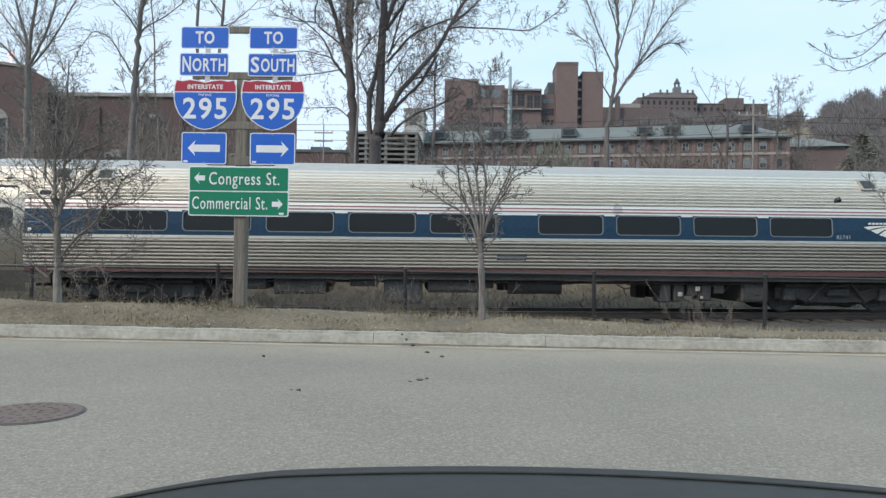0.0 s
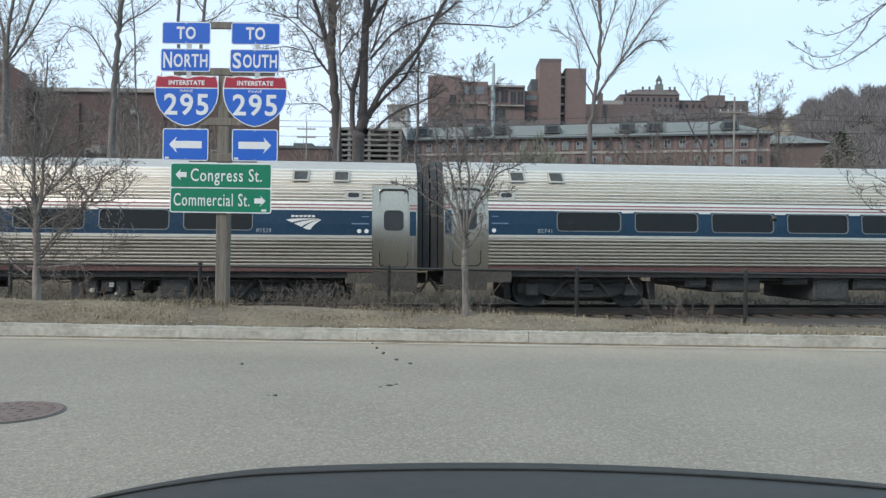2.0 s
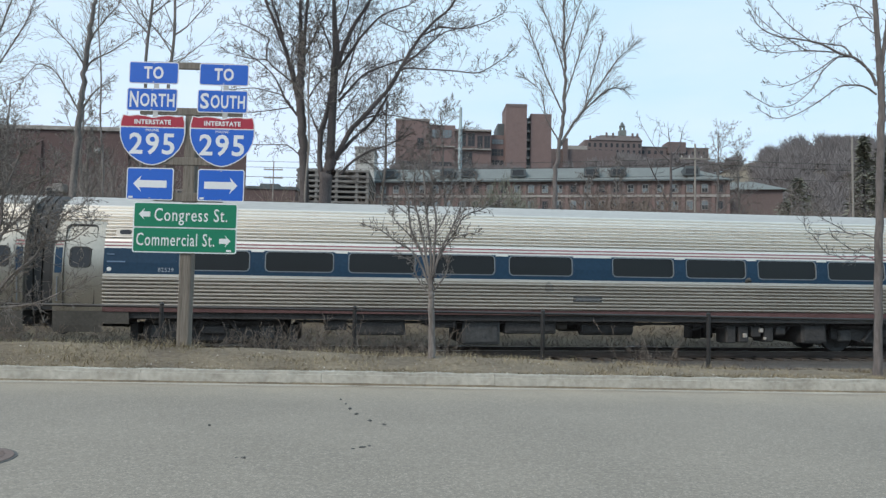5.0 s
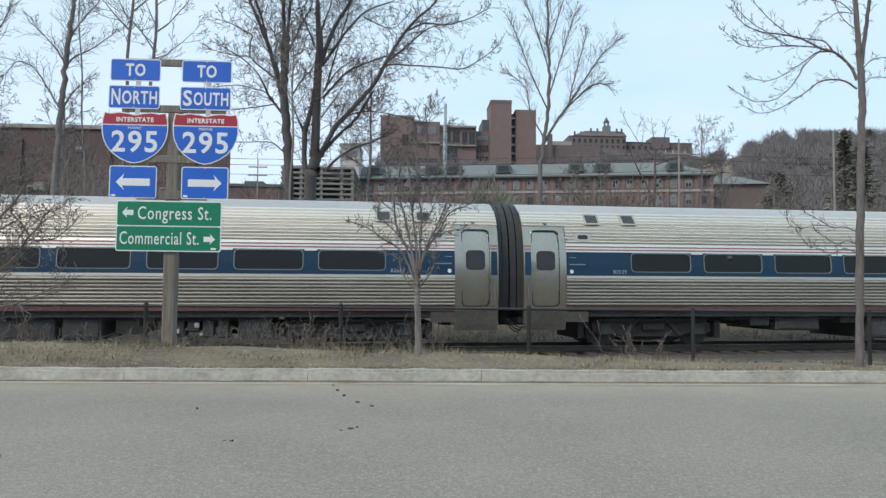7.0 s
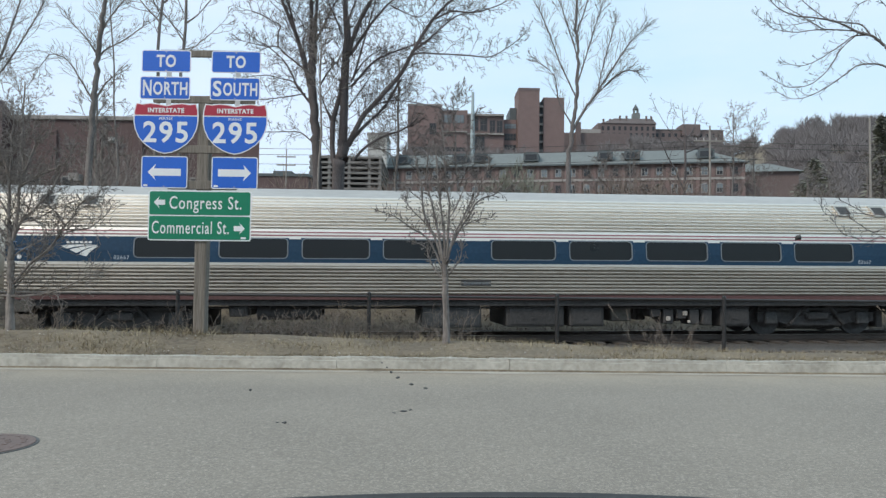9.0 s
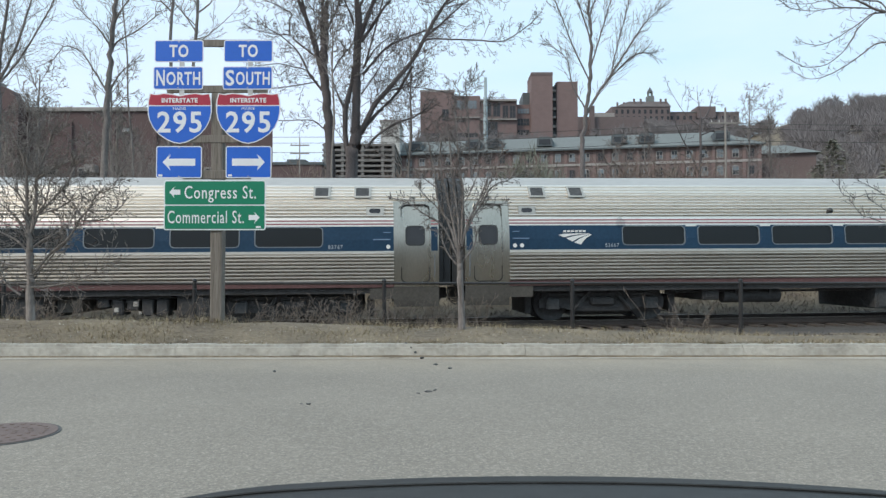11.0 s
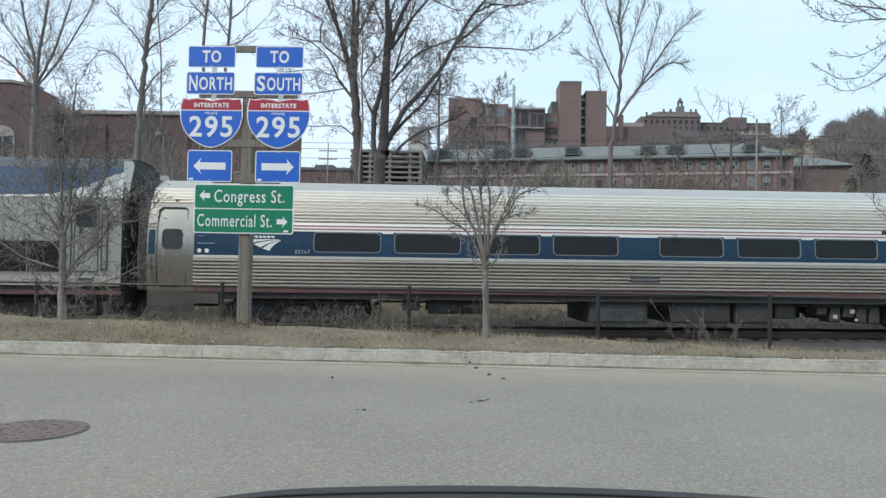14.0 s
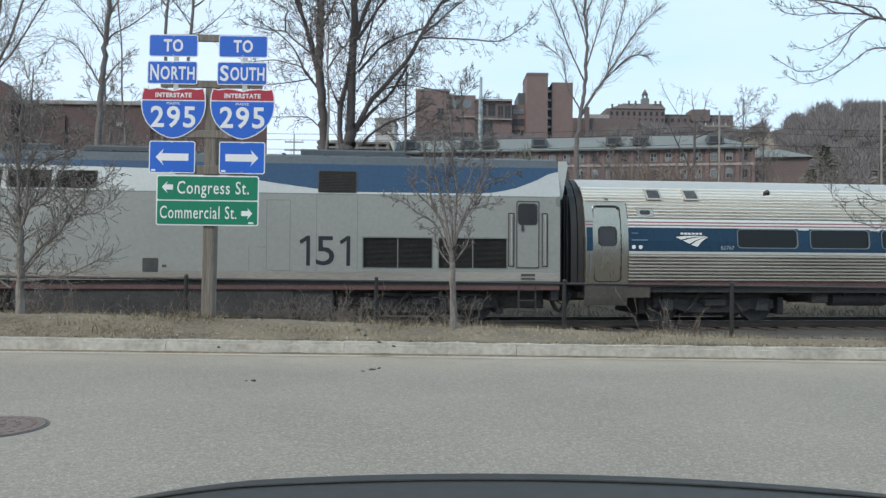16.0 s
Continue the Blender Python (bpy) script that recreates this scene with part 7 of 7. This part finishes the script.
def hospital():
    h = thing("brick_hospital", pose(0, 300, 0), "tall brick hospital blocks with recessed glazing on the hill", "building")
    part("west_block", boxed(-10.9, 2.6, 0, 24, 38, 71.0), BRICK_TOWER, h)
    part("middle_block", boxed(2.6, 13.0, 1.0, 24, 38, 69.2), BRICK_TOWER, h)
    part("east_block", boxed(13.0, 27.7, 1.5, 24, 38, 68.0), BRICK_TOWER, h)
    part("parapet", boxed(-11.1, 2.8, -0.2, 0.6, 70.6, 71.3), COPING, h)
    part("link_block", boxed(27.7, 33.4, 4, 22, 38, 66.3), BRICK_TOWER, h)
    part("stair_shaft", boxed(30.6, 33.4, 6, 22, 66, 71.6), DORMER, h)
    part("tower", boxed(33.3, 41.7, -1.0, 14, 38, 78.0), BRICK_TOWER, h, "plain brick tower")
    part("tower_cap", boxed(33.2, 41.8, -1.15, 14.1, 77.0, 78.15), BRICK_FAR, h)
    part("east_tower", boxed(43.6, 52.0, 1, 14, 38, 74.9), BRICK_TOWER, h)
    part("east_tower_recess", boxed(41.7, 43.6, 3, 14, 38, 73.5), DORMER, h)
    for z in (53, 56.6, 60.2, 63.8, 67.4, 71):
        part("balcony", boxed(41.7, 43.6, 1.6, 3.2, z, z + 0.9), COPING, h)
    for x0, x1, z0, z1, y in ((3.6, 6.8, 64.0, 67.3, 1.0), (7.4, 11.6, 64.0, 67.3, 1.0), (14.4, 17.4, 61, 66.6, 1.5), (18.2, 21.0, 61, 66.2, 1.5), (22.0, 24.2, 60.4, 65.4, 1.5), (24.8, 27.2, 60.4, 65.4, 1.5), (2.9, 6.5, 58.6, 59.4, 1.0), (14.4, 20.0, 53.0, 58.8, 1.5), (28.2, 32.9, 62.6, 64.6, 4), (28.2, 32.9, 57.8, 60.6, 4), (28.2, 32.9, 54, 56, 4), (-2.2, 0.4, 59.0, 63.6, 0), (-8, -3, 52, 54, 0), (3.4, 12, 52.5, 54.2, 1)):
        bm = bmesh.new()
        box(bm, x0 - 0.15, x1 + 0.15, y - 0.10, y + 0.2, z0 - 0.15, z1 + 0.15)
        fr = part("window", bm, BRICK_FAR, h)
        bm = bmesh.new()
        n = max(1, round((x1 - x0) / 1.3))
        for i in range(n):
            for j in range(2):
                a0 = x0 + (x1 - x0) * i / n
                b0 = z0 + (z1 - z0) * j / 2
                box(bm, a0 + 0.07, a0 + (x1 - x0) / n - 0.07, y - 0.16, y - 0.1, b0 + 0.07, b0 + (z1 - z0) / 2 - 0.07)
        # upper panes take the colour that holds the painted sky reflection
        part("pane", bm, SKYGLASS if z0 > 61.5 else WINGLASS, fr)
    for x0, x1, z in ((2.6, 13, 60.2), (13, 27.7, 59.4), (13, 27.7, 67.0)):
        part("ledge", boxed(x0, x1, 0.2, 1.6, z, z + 0.5), COPING, h)
    part("annex", boxed(52.0, 86, 30, 50, 38, 66.5), BRICK_FAR, h, "lower annex behind the towers")
    part("annex_chimney", boxed(62, 64, 28, 30, 50, 71), BRICK_FAR, h)
    part("annex_top", boxed(64, 74, 34, 46, 66.5, 69.0), COPING, h)


def cupola_house():
    c = thing("cupola_building", pose(0, 450, 0), "old brick infirmary with slate mansard and cupola on the hilltop", "building")
    part("wall", boxed(98, 133, 0, 18, 60, 96.4), BRICK_FAR, c)
    bm = bmesh.new()
    v = [bm.verts.new(p) for p in ((100, -0.6, 96.3), (133.4, -0.6, 96.3), (133.4, 18.6, 96.3), (100, 18.6, 96.3), (109, 4, 100.3), (132.2, 4, 100.3), (132.2, 14, 100.3), (109, 14, 100.3))]
    for q in ((0, 1, 5, 4), (1, 2, 6, 5), (2, 3, 7, 6), (3, 0, 4, 7), (4, 5, 6, 7)):
        bm.faces.new([v[i] for i in q])
    part("mansard", bm, MANSARD, c, "brown slate mansard")
    bm = bmesh.new()
    box(bm, 121, 125.2, 6, 10.2, 100, 104.2, 0.1)
    for k in range(4):
        box(bm, 121.7 + (k % 2) * 2.2, 122.3 + (k % 2) * 2.2, 6.6 + (k // 2) * 2.2, 7.2 + (k // 2) * 2.2, 104.2, 106.8)
    box(bm, 121.5, 124.7, 6.5, 9.7, 106.6, 107.0)
    cu = part("cupola", bm, SLATE, c, "grey lantern")
    bm = bmesh.new()
    bmesh.ops.create_cone(bm, cap_ends=True, segments=8, radius1=1.9, radius2=0.1, depth=3.2, matrix=Matrix.Translation((123.1, 8.1, 108.5)))
    part("cupola_roof", bm, DORMER, cu)
    for x in (102, 106, 112, 116, 128, 131):
        part("chimney", boxed(x - 0.5, x + 0.5, 2, 3, 97, 101.6 if x > 110 else 99.5), BRICK_FAR, c)
    for r, z in enumerate((92.2, 88.2)):
        for x in np.arange(101, 132, 3.4):
            part("window", boxed(x - 0.7, x + 0.7, -0.15, 0.1, z, z + 2.4), WINGLASS, c)
    part("east_range", boxed(133, 175.5, 4, 20, 60, 93.6), BRICK_FAR, c, "long lower range of wards")
    part("range_roof", boxed(132.8, 176, 3.6, 20.4, 93.6, 94.0), SLATE, c)
    part("range_block", boxed(149.9, 160.8, 2, 14, 90, 96.9), BRICK_FAR, c)
    for x in np.arange(135, 175, 3.8):
        part("window", boxed(x - 0.8, x + 0.8, 3.85, 4.1, 89.4, 91.6), WINGLASS, c)


def garage():
    g = thing("parking_garage", pose(0, 120, 0), "open concrete parking garage with stacked decks", "building")
    # dark block: the shade between the open decks, put into its colour
    part("shade_core", boxed(-20, -8.9, 1.5, 18, 8, 20.0), SHADE, g)
    for k in range(10):
        z = 12.6 + 0.84 * k
        part("deck", boxed(-20, -8.4, -0.2, 18, z, z + 0.36, 0.03), CONCRETE, g)
    for x in (-19.6, -16.8, -13.6, -10.4, -8.7):
        part("column", boxed(x - 0.22, x + 0.22, -0.1, 0.4, 8, 20.6), CONCRETE, g)
    o = thing("pale_block", pose(0, 150, 0), "plain pale stucco block behind the garage", "building")
    part("wall", boxed(-13.4, -9.6, 0, 10, 10, 30.0), STUCCO, o)
    part("roof_edge", boxed(-13.6, -9.4, -0.2, 10.2, 29.7, 30.2), COPING, o)
    s = thing("low_building", pose(0, 110, 0), "low dark flat-roofed building", "building")
    part("wall", boxed(-27.5, -18.4, 0, 12, 7, 16.0), BRICK_LEFT, s)
    part("roof_edge", boxed(-27.7, -18.2, -0.2, 12.2, 15.8, 16.2), DORMER, s)
    part("roof_unit", boxed(-24, -21.2, 2, 5, 16.2, 16.9, 0.05), DORMER, s)


def poles():
    for x, y, top, arms in ((-19.7, 100, 18.1, (17.0, 15.9)), (22.1, 60, 13.6, (12.3,)), (33.9, 58, 14.0, ())):
        p = thing("utility_pole", pose(x, y, 0), "weathered wooden utility pole", "pole", "utility poles")
        bm = bmesh.new()
        tube(bm, (0, 0, land(x, y) - 0.5), (0, 0, top), 0.105, 0.07, n=10)
        part("pole", bm, POLEWOOD, p)
        for z in arms:
            part("crossarm", boxed(-1.25, 1.25, -0.1, 0.06, z, z + 0.13), POLEWOOD, p)
            for q in (-1.1, -0.5, 0.5, 1.1):
                bm = bmesh.new()
                tube(bm, (q, -0.02, z + 0.13), (q, -0.02, z + 0.32), 0.05, 0.03, n=6)
                part("insulator", bm, STUCCO, p)
    m = thing("tall_mast", pose(10.05, 200, 0), "tall grey galvanised mast", "mast")
    bm = bmesh.new()
    tube(bm, (0, 0, land(10, 200) - 1), (0, 0, 46), 0.62, 0.55, n=14)
    tube(bm, (0, 0, 46), (0, 0, 51.2), 0.42, 0.36, n=14)
    part("shaft", bm, MAST, m)
    for k, (z, sag) in enumerate(((12.4, 0.9), (12.0, 1.0), (11.0, 0.8))):
        tw = Twigs()
        pts = [Vector((22.1 + (-42 - 22.1) * f, 60 + 6 * f, z - sag * 4 * f * (1 - f) + 0.6 * f)) for f in [i / 24 for i in range(25)]]
        tw.limb(pts, [0.022] * 25, 4)
        tagged(new("overhead_wire", tw.mesh("overhead_wire", WIRE)), "thin sagging overhead wire", "wire", "overhead wires")
        tw = Twigs()
        pts = [Vector((22.1 + 40 * f, 60 - 4 * f, z - sag * 2.4 * f * (1 - f))) for f in [i / 16 for i in range(17)]]
        tw.limb(pts, [0.022] * 17, 4)
        tagged(new("overhead_wire", tw.mesh("overhead_wire", WIRE)), "thin sagging overhead wire", "wire", "overhead wires")


brick_warehouse()
mill()
hospital()
cupola_house()
garage()
poles()


# added wall out of view, there to darken what the train's steel mirrors
def close_behind():
    bm = boxed(-90, 90, -31, -30.5, -0.5, 8.5)
    me = mesh_of(bm, "added_back_wall")
    me.materials.append(BRICK_LEFT)
    tagged(new("added_back_wall", me), "unseen brick wall added behind the viewer to darken reflections in the train", "wall", kind="structure")


close_behind()


def far_woods(name, label, spots, seed, mat, blades, size, fine, flat=1.0):
    """Bare woods in the distance: stems with fans of thin twigs, as one mass."""
    rnd = random.Random(seed)
    v, f = [], []
    for x, y, z, r, h in spots:
        for k in range(3):
            n = len(v)
            sx = x + rnd.gauss(0, r * 0.25)
            v += [(sx - 0.15, y, z - 2), (sx + 0.15, y, z - 2), (sx + rnd.gauss(0, r * 0.3), y, z + h * 0.8)]
            f.append((n, n + 1, n + 2))
        for k in range(blades):
            u = Vector((rnd.gauss(0, 1), rnd.gauss(0, 1), rnd.gauss(0, 1))).normalized() * rnd.random() ** 0.5
            p = Vector((x + u.x * r, y + u.y * r, z + h * 0.52 + u.z * h * 0.5))
            d = Vector((u.x + rnd.gauss(0, 0.4), rnd.gauss(0, 0.3), 0.7 + u.z * 0.5 + rnd.gauss(0, 0.3))).normalized() * size * rnd.uniform(0.6, 1.4)
            n = len(v)
            v += [(p.x - fine, p.y, p.z), (p.x + fine, p.y, p.z), tuple(p + d)]
            f.append((n, n + 1, n + 2))
    me = bpy.data.meshes.new(name)
    me.from_pydata(v, [], f)
    me.materials.append(mat)
    tagged(new(name, me), label, "woods", kind="stuff")


def distance():
    rnd = random.Random(51)
    spots = []
    for k in range(110):
        x, y = rnd.uniform(158, 300), rnd.uniform(330, 400)
        top = np.interp(x, (150, 165, 180, 200, 215, 300), (52, 64, 73, 80, 81, 83)) * y / 355
        h = rnd.uniform(10, 15)
        spots.append((x, y, top - h * rnd.uniform(0.95, 1.15), rnd.uniform(4, 6.5), h))
    far_woods("far_woods", "bare purple-brown woods on the hill crest", spots, 52, WOODS, 560, 2.4, 0.16)
    spots = []
    for k in range(300):
        y = rnd.uniform(215, 330)
        x = y * rnd.uniform(0.45, 0.95)
        z = land(x, y)
        spots.append((x, y, z, rnd.uniform(3.5, 6), rnd.uniform(8, 13) * np.interp(x / y, (0.45, 0.5, 0.62), (0.45, 0.7, 1.0))))
    far_woods("hillside_woods", "bare brown woods on the hillside", spots, 53, WOODS, 360, 2.2, 0.16)
    spots = []
    for k in range(290):
        x, y = rnd.uniform(-20, 110), rnd.uniform(175, 285)
        spots.append((x, y, land(x, y), rnd.uniform(3, 5), rnd.uniform(6, 10)))
    far_woods("slope_woods", "bare scrub woods below the hospital", spots, 54, WOODS, 260, 2.0, 0.15)
    spots = []
    for k in range(60):
        x, y = rnd.uniform(90, 180), rnd.uniform(415, 440)
        spots.append((x, y, land(x, y), rnd.uniform(3, 5), rnd.uniform(6, 9)))
    far_woods("crest_woods", "bare woods below the hilltop infirmary", spots, 55, WOODS, 220, 2.4, 0.2)
    spots = []
    for k in range(90):
        x, y = rnd.uniform(-30, 75), rnd.uniform(62, 140)
        x *= y / 100
        spots.append((x, y, land(x, y), rnd.uniform(1.6, 3), rnd.uniform(3, 6)))
    far_woods("slope_scrub", "brown scrub on the slope below the mill", spots, 56, THICKET, 240, 1.3, 0.035)
    spots = []
    for k in range(60):
        y = rnd.uniform(50, 62)
        x = y * rnd.uniform(0.20, 0.66)
        spots.append((x, y, land(x, y), rnd.uniform(1.0, 1.8), rnd.uniform(3.2, 6.2)))
    far_woods("bank_thicket", "brown leafless thicket in front of the mill", spots, 57, THICKET, 230, 1.1, 0.016)
    spots = []
    for x, y, h in ((4.6, 50, 6.2), (5.6, 51, 7.0), (6.5, 50, 6.0), (7.6, 52, 4.8), (3.4, 51, 4.4)):
        spots.append((x, y, land(x, y), 1.5, h))
    far_woods("olive_thicket", "dense olive-brown shrubs behind the railway", spots, 58, CONIFER, 900, 0.8, 0.03)
    spots = []
    for k in range(64):
        x, y = rnd.uniform(-28, -9.5), rnd.uniform(30, 41)
        spots.append((x, y, land(x, y), rnd.uniform(0.8, 1.6), rnd.uniform(2.8, 6.4)))
    far_woods("yard_thicket", "grey leafless thicket before the warehouse", spots, 59, BARK, 260, 0.9, 0.008)
    spots = []
    for k in range(90):
        x, y = rnd.uniform(-12, 118), rnd.uniform(292, 326)
        if x < 54:
            y = rnd.uniform(284, 295)
        top = np.interp(x, (-12, 50, 60, 118), (51, 52, 56, 60)) * rnd.uniform(0.94, 1.02)
        h = rnd.uniform(8, 12)
        spots.append((x, y, top - h, rnd.uniform(3, 4.5), h))
    far_woods("terrace_woods", "bare brown scrub below the hospital terrace", spots, 60, WOODS, 240, 2.0, 0.17)
    # conifers
    for k, (x, y, h, r) in enumerate(((48.4, 95, 10.5, 4.4), (34.5, 70, 7.0, 2.4), (200, 330, 13, 5.0), (213, 335, 15, 6.0), (190, 322, 10, 4.5), (30, 100, 7, 2.4), (60.0, 100, 23.2 - land(60.0, 100), 2.3), (63.8, 102, 22.6 - land(63.8, 102), 2.4))):
        rr = random.Random(70 + k)
        base = land(x, y)
        t = thing("conifer", pose(x, y, base), "dark evergreen conifer on the hillside", "tree", "conifers")
        bm = bmesh.new()
        tube(bm, (0, 0, -0.5), (0, 0, h * 0.95), h * 0.018, h * 0.004, n=7)
        part("trunk", bm, BARK_DARK, t)
        v, f = [], []
        for i in range(1300):
            q = rr.random() ** 0.8
            z = h * (0.12 + 0.88 * q)
            a = rr.uniform(0, 2 * math.pi)
            reach = r * (1 - q) ** 0.7 * (0.75 + 0.4 * math.sin(a * 3 + q * 20)) * rr.uniform(0.5, 1.1)
            p = Vector((reach * math.cos(a), reach * math.sin(a), z + rr.gauss(0, 0.05) * h * 0.3))
            d = Vector((math.cos(a + rr.gauss(0, 0.5)), math.sin(a + rr.gauss(0, 0.5)), rr.uniform(-0.5, 0.3))) * h * 0.05
            w = Vector((-math.sin(a), math.cos(a), rr.gauss(0, 0.5))) * h * 0.013
            n = len(v)
            v += [tuple(p - w), tuple(p + w), tuple(p + d)]
            f.append((n, n + 1, n + 2))
        me = bpy.data.meshes.new("crown")
        me.from_pydata(v, [], f)
        part("crown", me, CONIFER, t)


distance()


# ---------------------------------------------------------------- the car in front of the camera
def car_front():
    c = thing("parked_car", pose(0.06, 0.0, 0.0), "dark parked car with a glossy hood, standing on the asphalt", "car")
    xs = [-0.78 + 1.62 * k / 48 for k in range(49)]
    bm = bmesh.new()
    rows = []
    for x in xs:
        q = (x - 0.06) / 0.78
        edge = 1.02 - 0.10 * q * q - 0.28 * max(0, abs(q) - 0.55) ** 2
        top = 0.688 - 0.030 * q * q - 0.12 * max(0, -q - 0.45) ** 1.5 - 0.05 * max(0, q - 0.5) ** 1.5
        prof = [(0.38, 0.72), (0.6, 0.722), (edge - 0.22, top + 0.016), (edge - 0.10, top + 0.010), (edge - 0.03, top), (edge, top - 0.02), (edge + 0.012, top - 0.06), (edge + 0.012, top - 0.5), (edge - 0.1, 0.12)]
        rows.append([bm.verts.new((x, y, z)) for y, z in prof])
    for a, b in zip(rows, rows[1:]):
        for k in range(len(a) - 1):
            bm.faces.new((a[k], b[k], b[k + 1], a[k + 1]))
    for f in bm.faces:
        f.smooth = True
    part("hood", bm, HOOD, c, "dark glossy hood")
    bm = bmesh.new()
    pts = []
    for x in xs:
        q = (x - 0.06) / 0.78
        edge = 1.02 - 0.10 * q * q - 0.28 * max(0, abs(q) - 0.55) ** 2
        top = 0.688 - 0.030 * q * q - 0.12 * max(0, -q - 0.45) ** 1.5 - 0.05 * max(0, q - 0.5) ** 1.5
        pts.append((x, edge - 0.10, top + 0.0115))
    for a, b in zip(pts, pts[1:]):
        tube(bm, a, b, 0.0016, n=5, caps=False)
    part("hood_crease", bm, HOOD, c)
    # the rest of the car round and behind the viewer
    bm = bmesh.new()
    secs = ((1.0, 0.66, 0.24, 0.60), (0.85, 0.78, 0.20, 0.64), (0.4, 0.86, 0.18, 0.70), (-0.3, 0.88, 0.18, 0.74), (-1.4, 0.89, 0.18, 0.76), (-2.4, 0.87, 0.20, 0.78), (-3.0, 0.82, 0.24, 0.76), (-3.25, 0.72, 0.30, 0.66))
    rows = []
    for y, w, z0, z1 in secs:
        rows.append([bm.verts.new((0.03 + sx * w * f, y - (0.12 * abs(f) if y > 0.9 else 0), z)) for sx, f, z in ((-1, 0.9, z0), (-1, 1.0, z0 + 0.12), (-1, 1.0, z1 - 0.12), (-1, 0.92, z1), (1, 0.92, z1), (1, 1.0, z1 - 0.12), (1, 1.0, z0 + 0.12), (1, 0.9, z0))])
    for p, q in zip(rows, rows[1:]):
        for k in range(8):
            if k != 3:
                bm.faces.new((p[k], p[(k + 1) % 8], q[(k + 1) % 8], q[k]))
    bm.faces.new(rows[0])
    bm.faces.new(rows[-1][::-1])
    bmesh.ops.recalc_face_normals(bm, faces=bm.faces[:])
    part("body", bm, HOOD, c, "dark painted lower body")
    part("cabin_floor", boxed(-0.75, 0.81, -2.9, 0.3, 0.26, 0.30), RUBBER, c)
    part("rear_deck", boxed(-0.76, 0.82, -3.1, -2.3, 0.74, 0.79, 0.02), HOOD, c)
    bm = bmesh.new()
    box(bm, -0.60, 0.66, -1.85, -0.35, 1.38, 1.43, 0.02)
    part("roof", bm, HOOD, c, "dark painted roof")
    for x0, x1 in ((-0.80, -0.60), (0.86, 0.66)):
        for (ya, za), (yb, zb) in (((0.42, 0.72), (-0.35, 1.40)), ((-1.25, 0.74), (-1.2, 1.40)), ((-2.5, 0.76), (-1.85, 1.40))):
            bm = bmesh.new()
            tube(bm, (x0, ya, za), (x1, yb, zb), 0.035, n=8)
            part("pillar", bm, HOOD, c)
    for x in (-0.74, 0.80):
        for y in (0.30, -2.3):
            bm = bmesh.new()
            tube(bm, (x - 0.1, y, 0.30), (x + 0.1, y, 0.30), 0.30, n=28)
            w = part("wheel", bm, RUBBER, c, "black rubber tyre")
            bm = bmesh.new()
            tube(bm, (x - 0.108, y, 0.30), (x + 0.108, y, 0.30), 0.19, n=20)
            part("rim", bm, SIGN_BACK, w)


car_front()


def windscreen():
    """The dirt that sticks to the clean windscreen before the viewer."""
    w = thing("windscreen_dirt", pose(-0.0310, 0.0960, 0.9450, 0, 0, 0), "small dark specks of dirt stuck on the car windscreen", "dirt")
    rel = lambda x, z: (x + 0.0310, -0.5 * (z - 0.9450), z - 0.9450)
    rnd = random.Random(7)

    def fleck(x, z, rx, rz, mat, name="dirt_fleck", label=""):
        c = rel(x, z)
        bm = bmesh.new()
        vs = []
        for i in range(11):
            t = 2 * math.pi * i / 11
            f = rnd.uniform(0.7, 1.2)
            dx, dz = rx * f * math.cos(t), rz * f * math.sin(t)
            vs.append(bm.verts.new((c[0] + dx, c[1] - 0.5 * dz - 0.0004, c[2] + dz)))
        top = bm.verts.new((c[0], c[1] - 0.0009, c[2]))
        for i in range(11):
            bm.faces.new((vs[i], vs[(i + 1) % 11], top))
        part(name, bm, mat, w, label)

    for x, z, rx, rz in FLECKS:
        fleck(x, z, rx * 0.8, rz * 0.75, TAR)
    for x, z, rx, rz in BIG_FLECKS:
        fleck(x, z, rx, rz, TAR if x > 0.03 else FILM, label="black speck" if x > 0.03 else "pale dried droplet")


FLECKS = ((-0.0366, 0.9501, 0.00034, 0.00027), (-0.0321, 0.9450, 0.0005, 0.00025), (-0.0332, 0.9450, 0.00032, 0.00014), (-0.0176, 0.9544, 0.0002, 0.00018), (-0.0169, 0.9537, 0.00022, 0.00018), (-0.0163, 0.9530, 0.0003, 0.00024), (-0.0154, 0.9522, 0.00034, 0.00024), (-0.0135, 0.9512, 0.00045, 0.00026), (-0.0114, 0.9506, 0.00042, 0.0002), (-0.0160, 0.9467, 0.0004, 0.00017), (-0.0146, 0.9470, 0.0007, 0.00021), (-0.0136, 0.9472, 0.0004, 0.00024))
BIG_FLECKS = ((0.0107, 0.9708, 0.00075, 0.00075), (0.0374, 0.9723, 0.00045, 0.00045))
windscreen()


# ---------------------------------------------------------------- what moves
RIDE = (0.045, 0.0, 0.0, -0.015)


def motions():
    steps = [k / 10 for k in range(161)]
    for k, c in enumerate(COACHES):
        turn = 180 if k >= 2 else 0
        walk(c, [(t, TRACK @ pose(along(t) + 12.95 - 25.9 * k, 1.6, RAIL + RIDE[k], 0, 0, turn)) for t in steps])
    walk(LOCO, [(t, TRACK @ pose(along(t) - 77.7, 1.6, RAIL)) for t in steps])
    for w, q in WHEELSETS:
        thing_ = w.parent.parent
        way = -1 if thing_ in COACHES[2:] else 1
        walk(w, [(t, pose(q, 0, 0.455, 0, way * math.degrees(5.83 * t / 0.455), 0)) for t in steps])


motions()
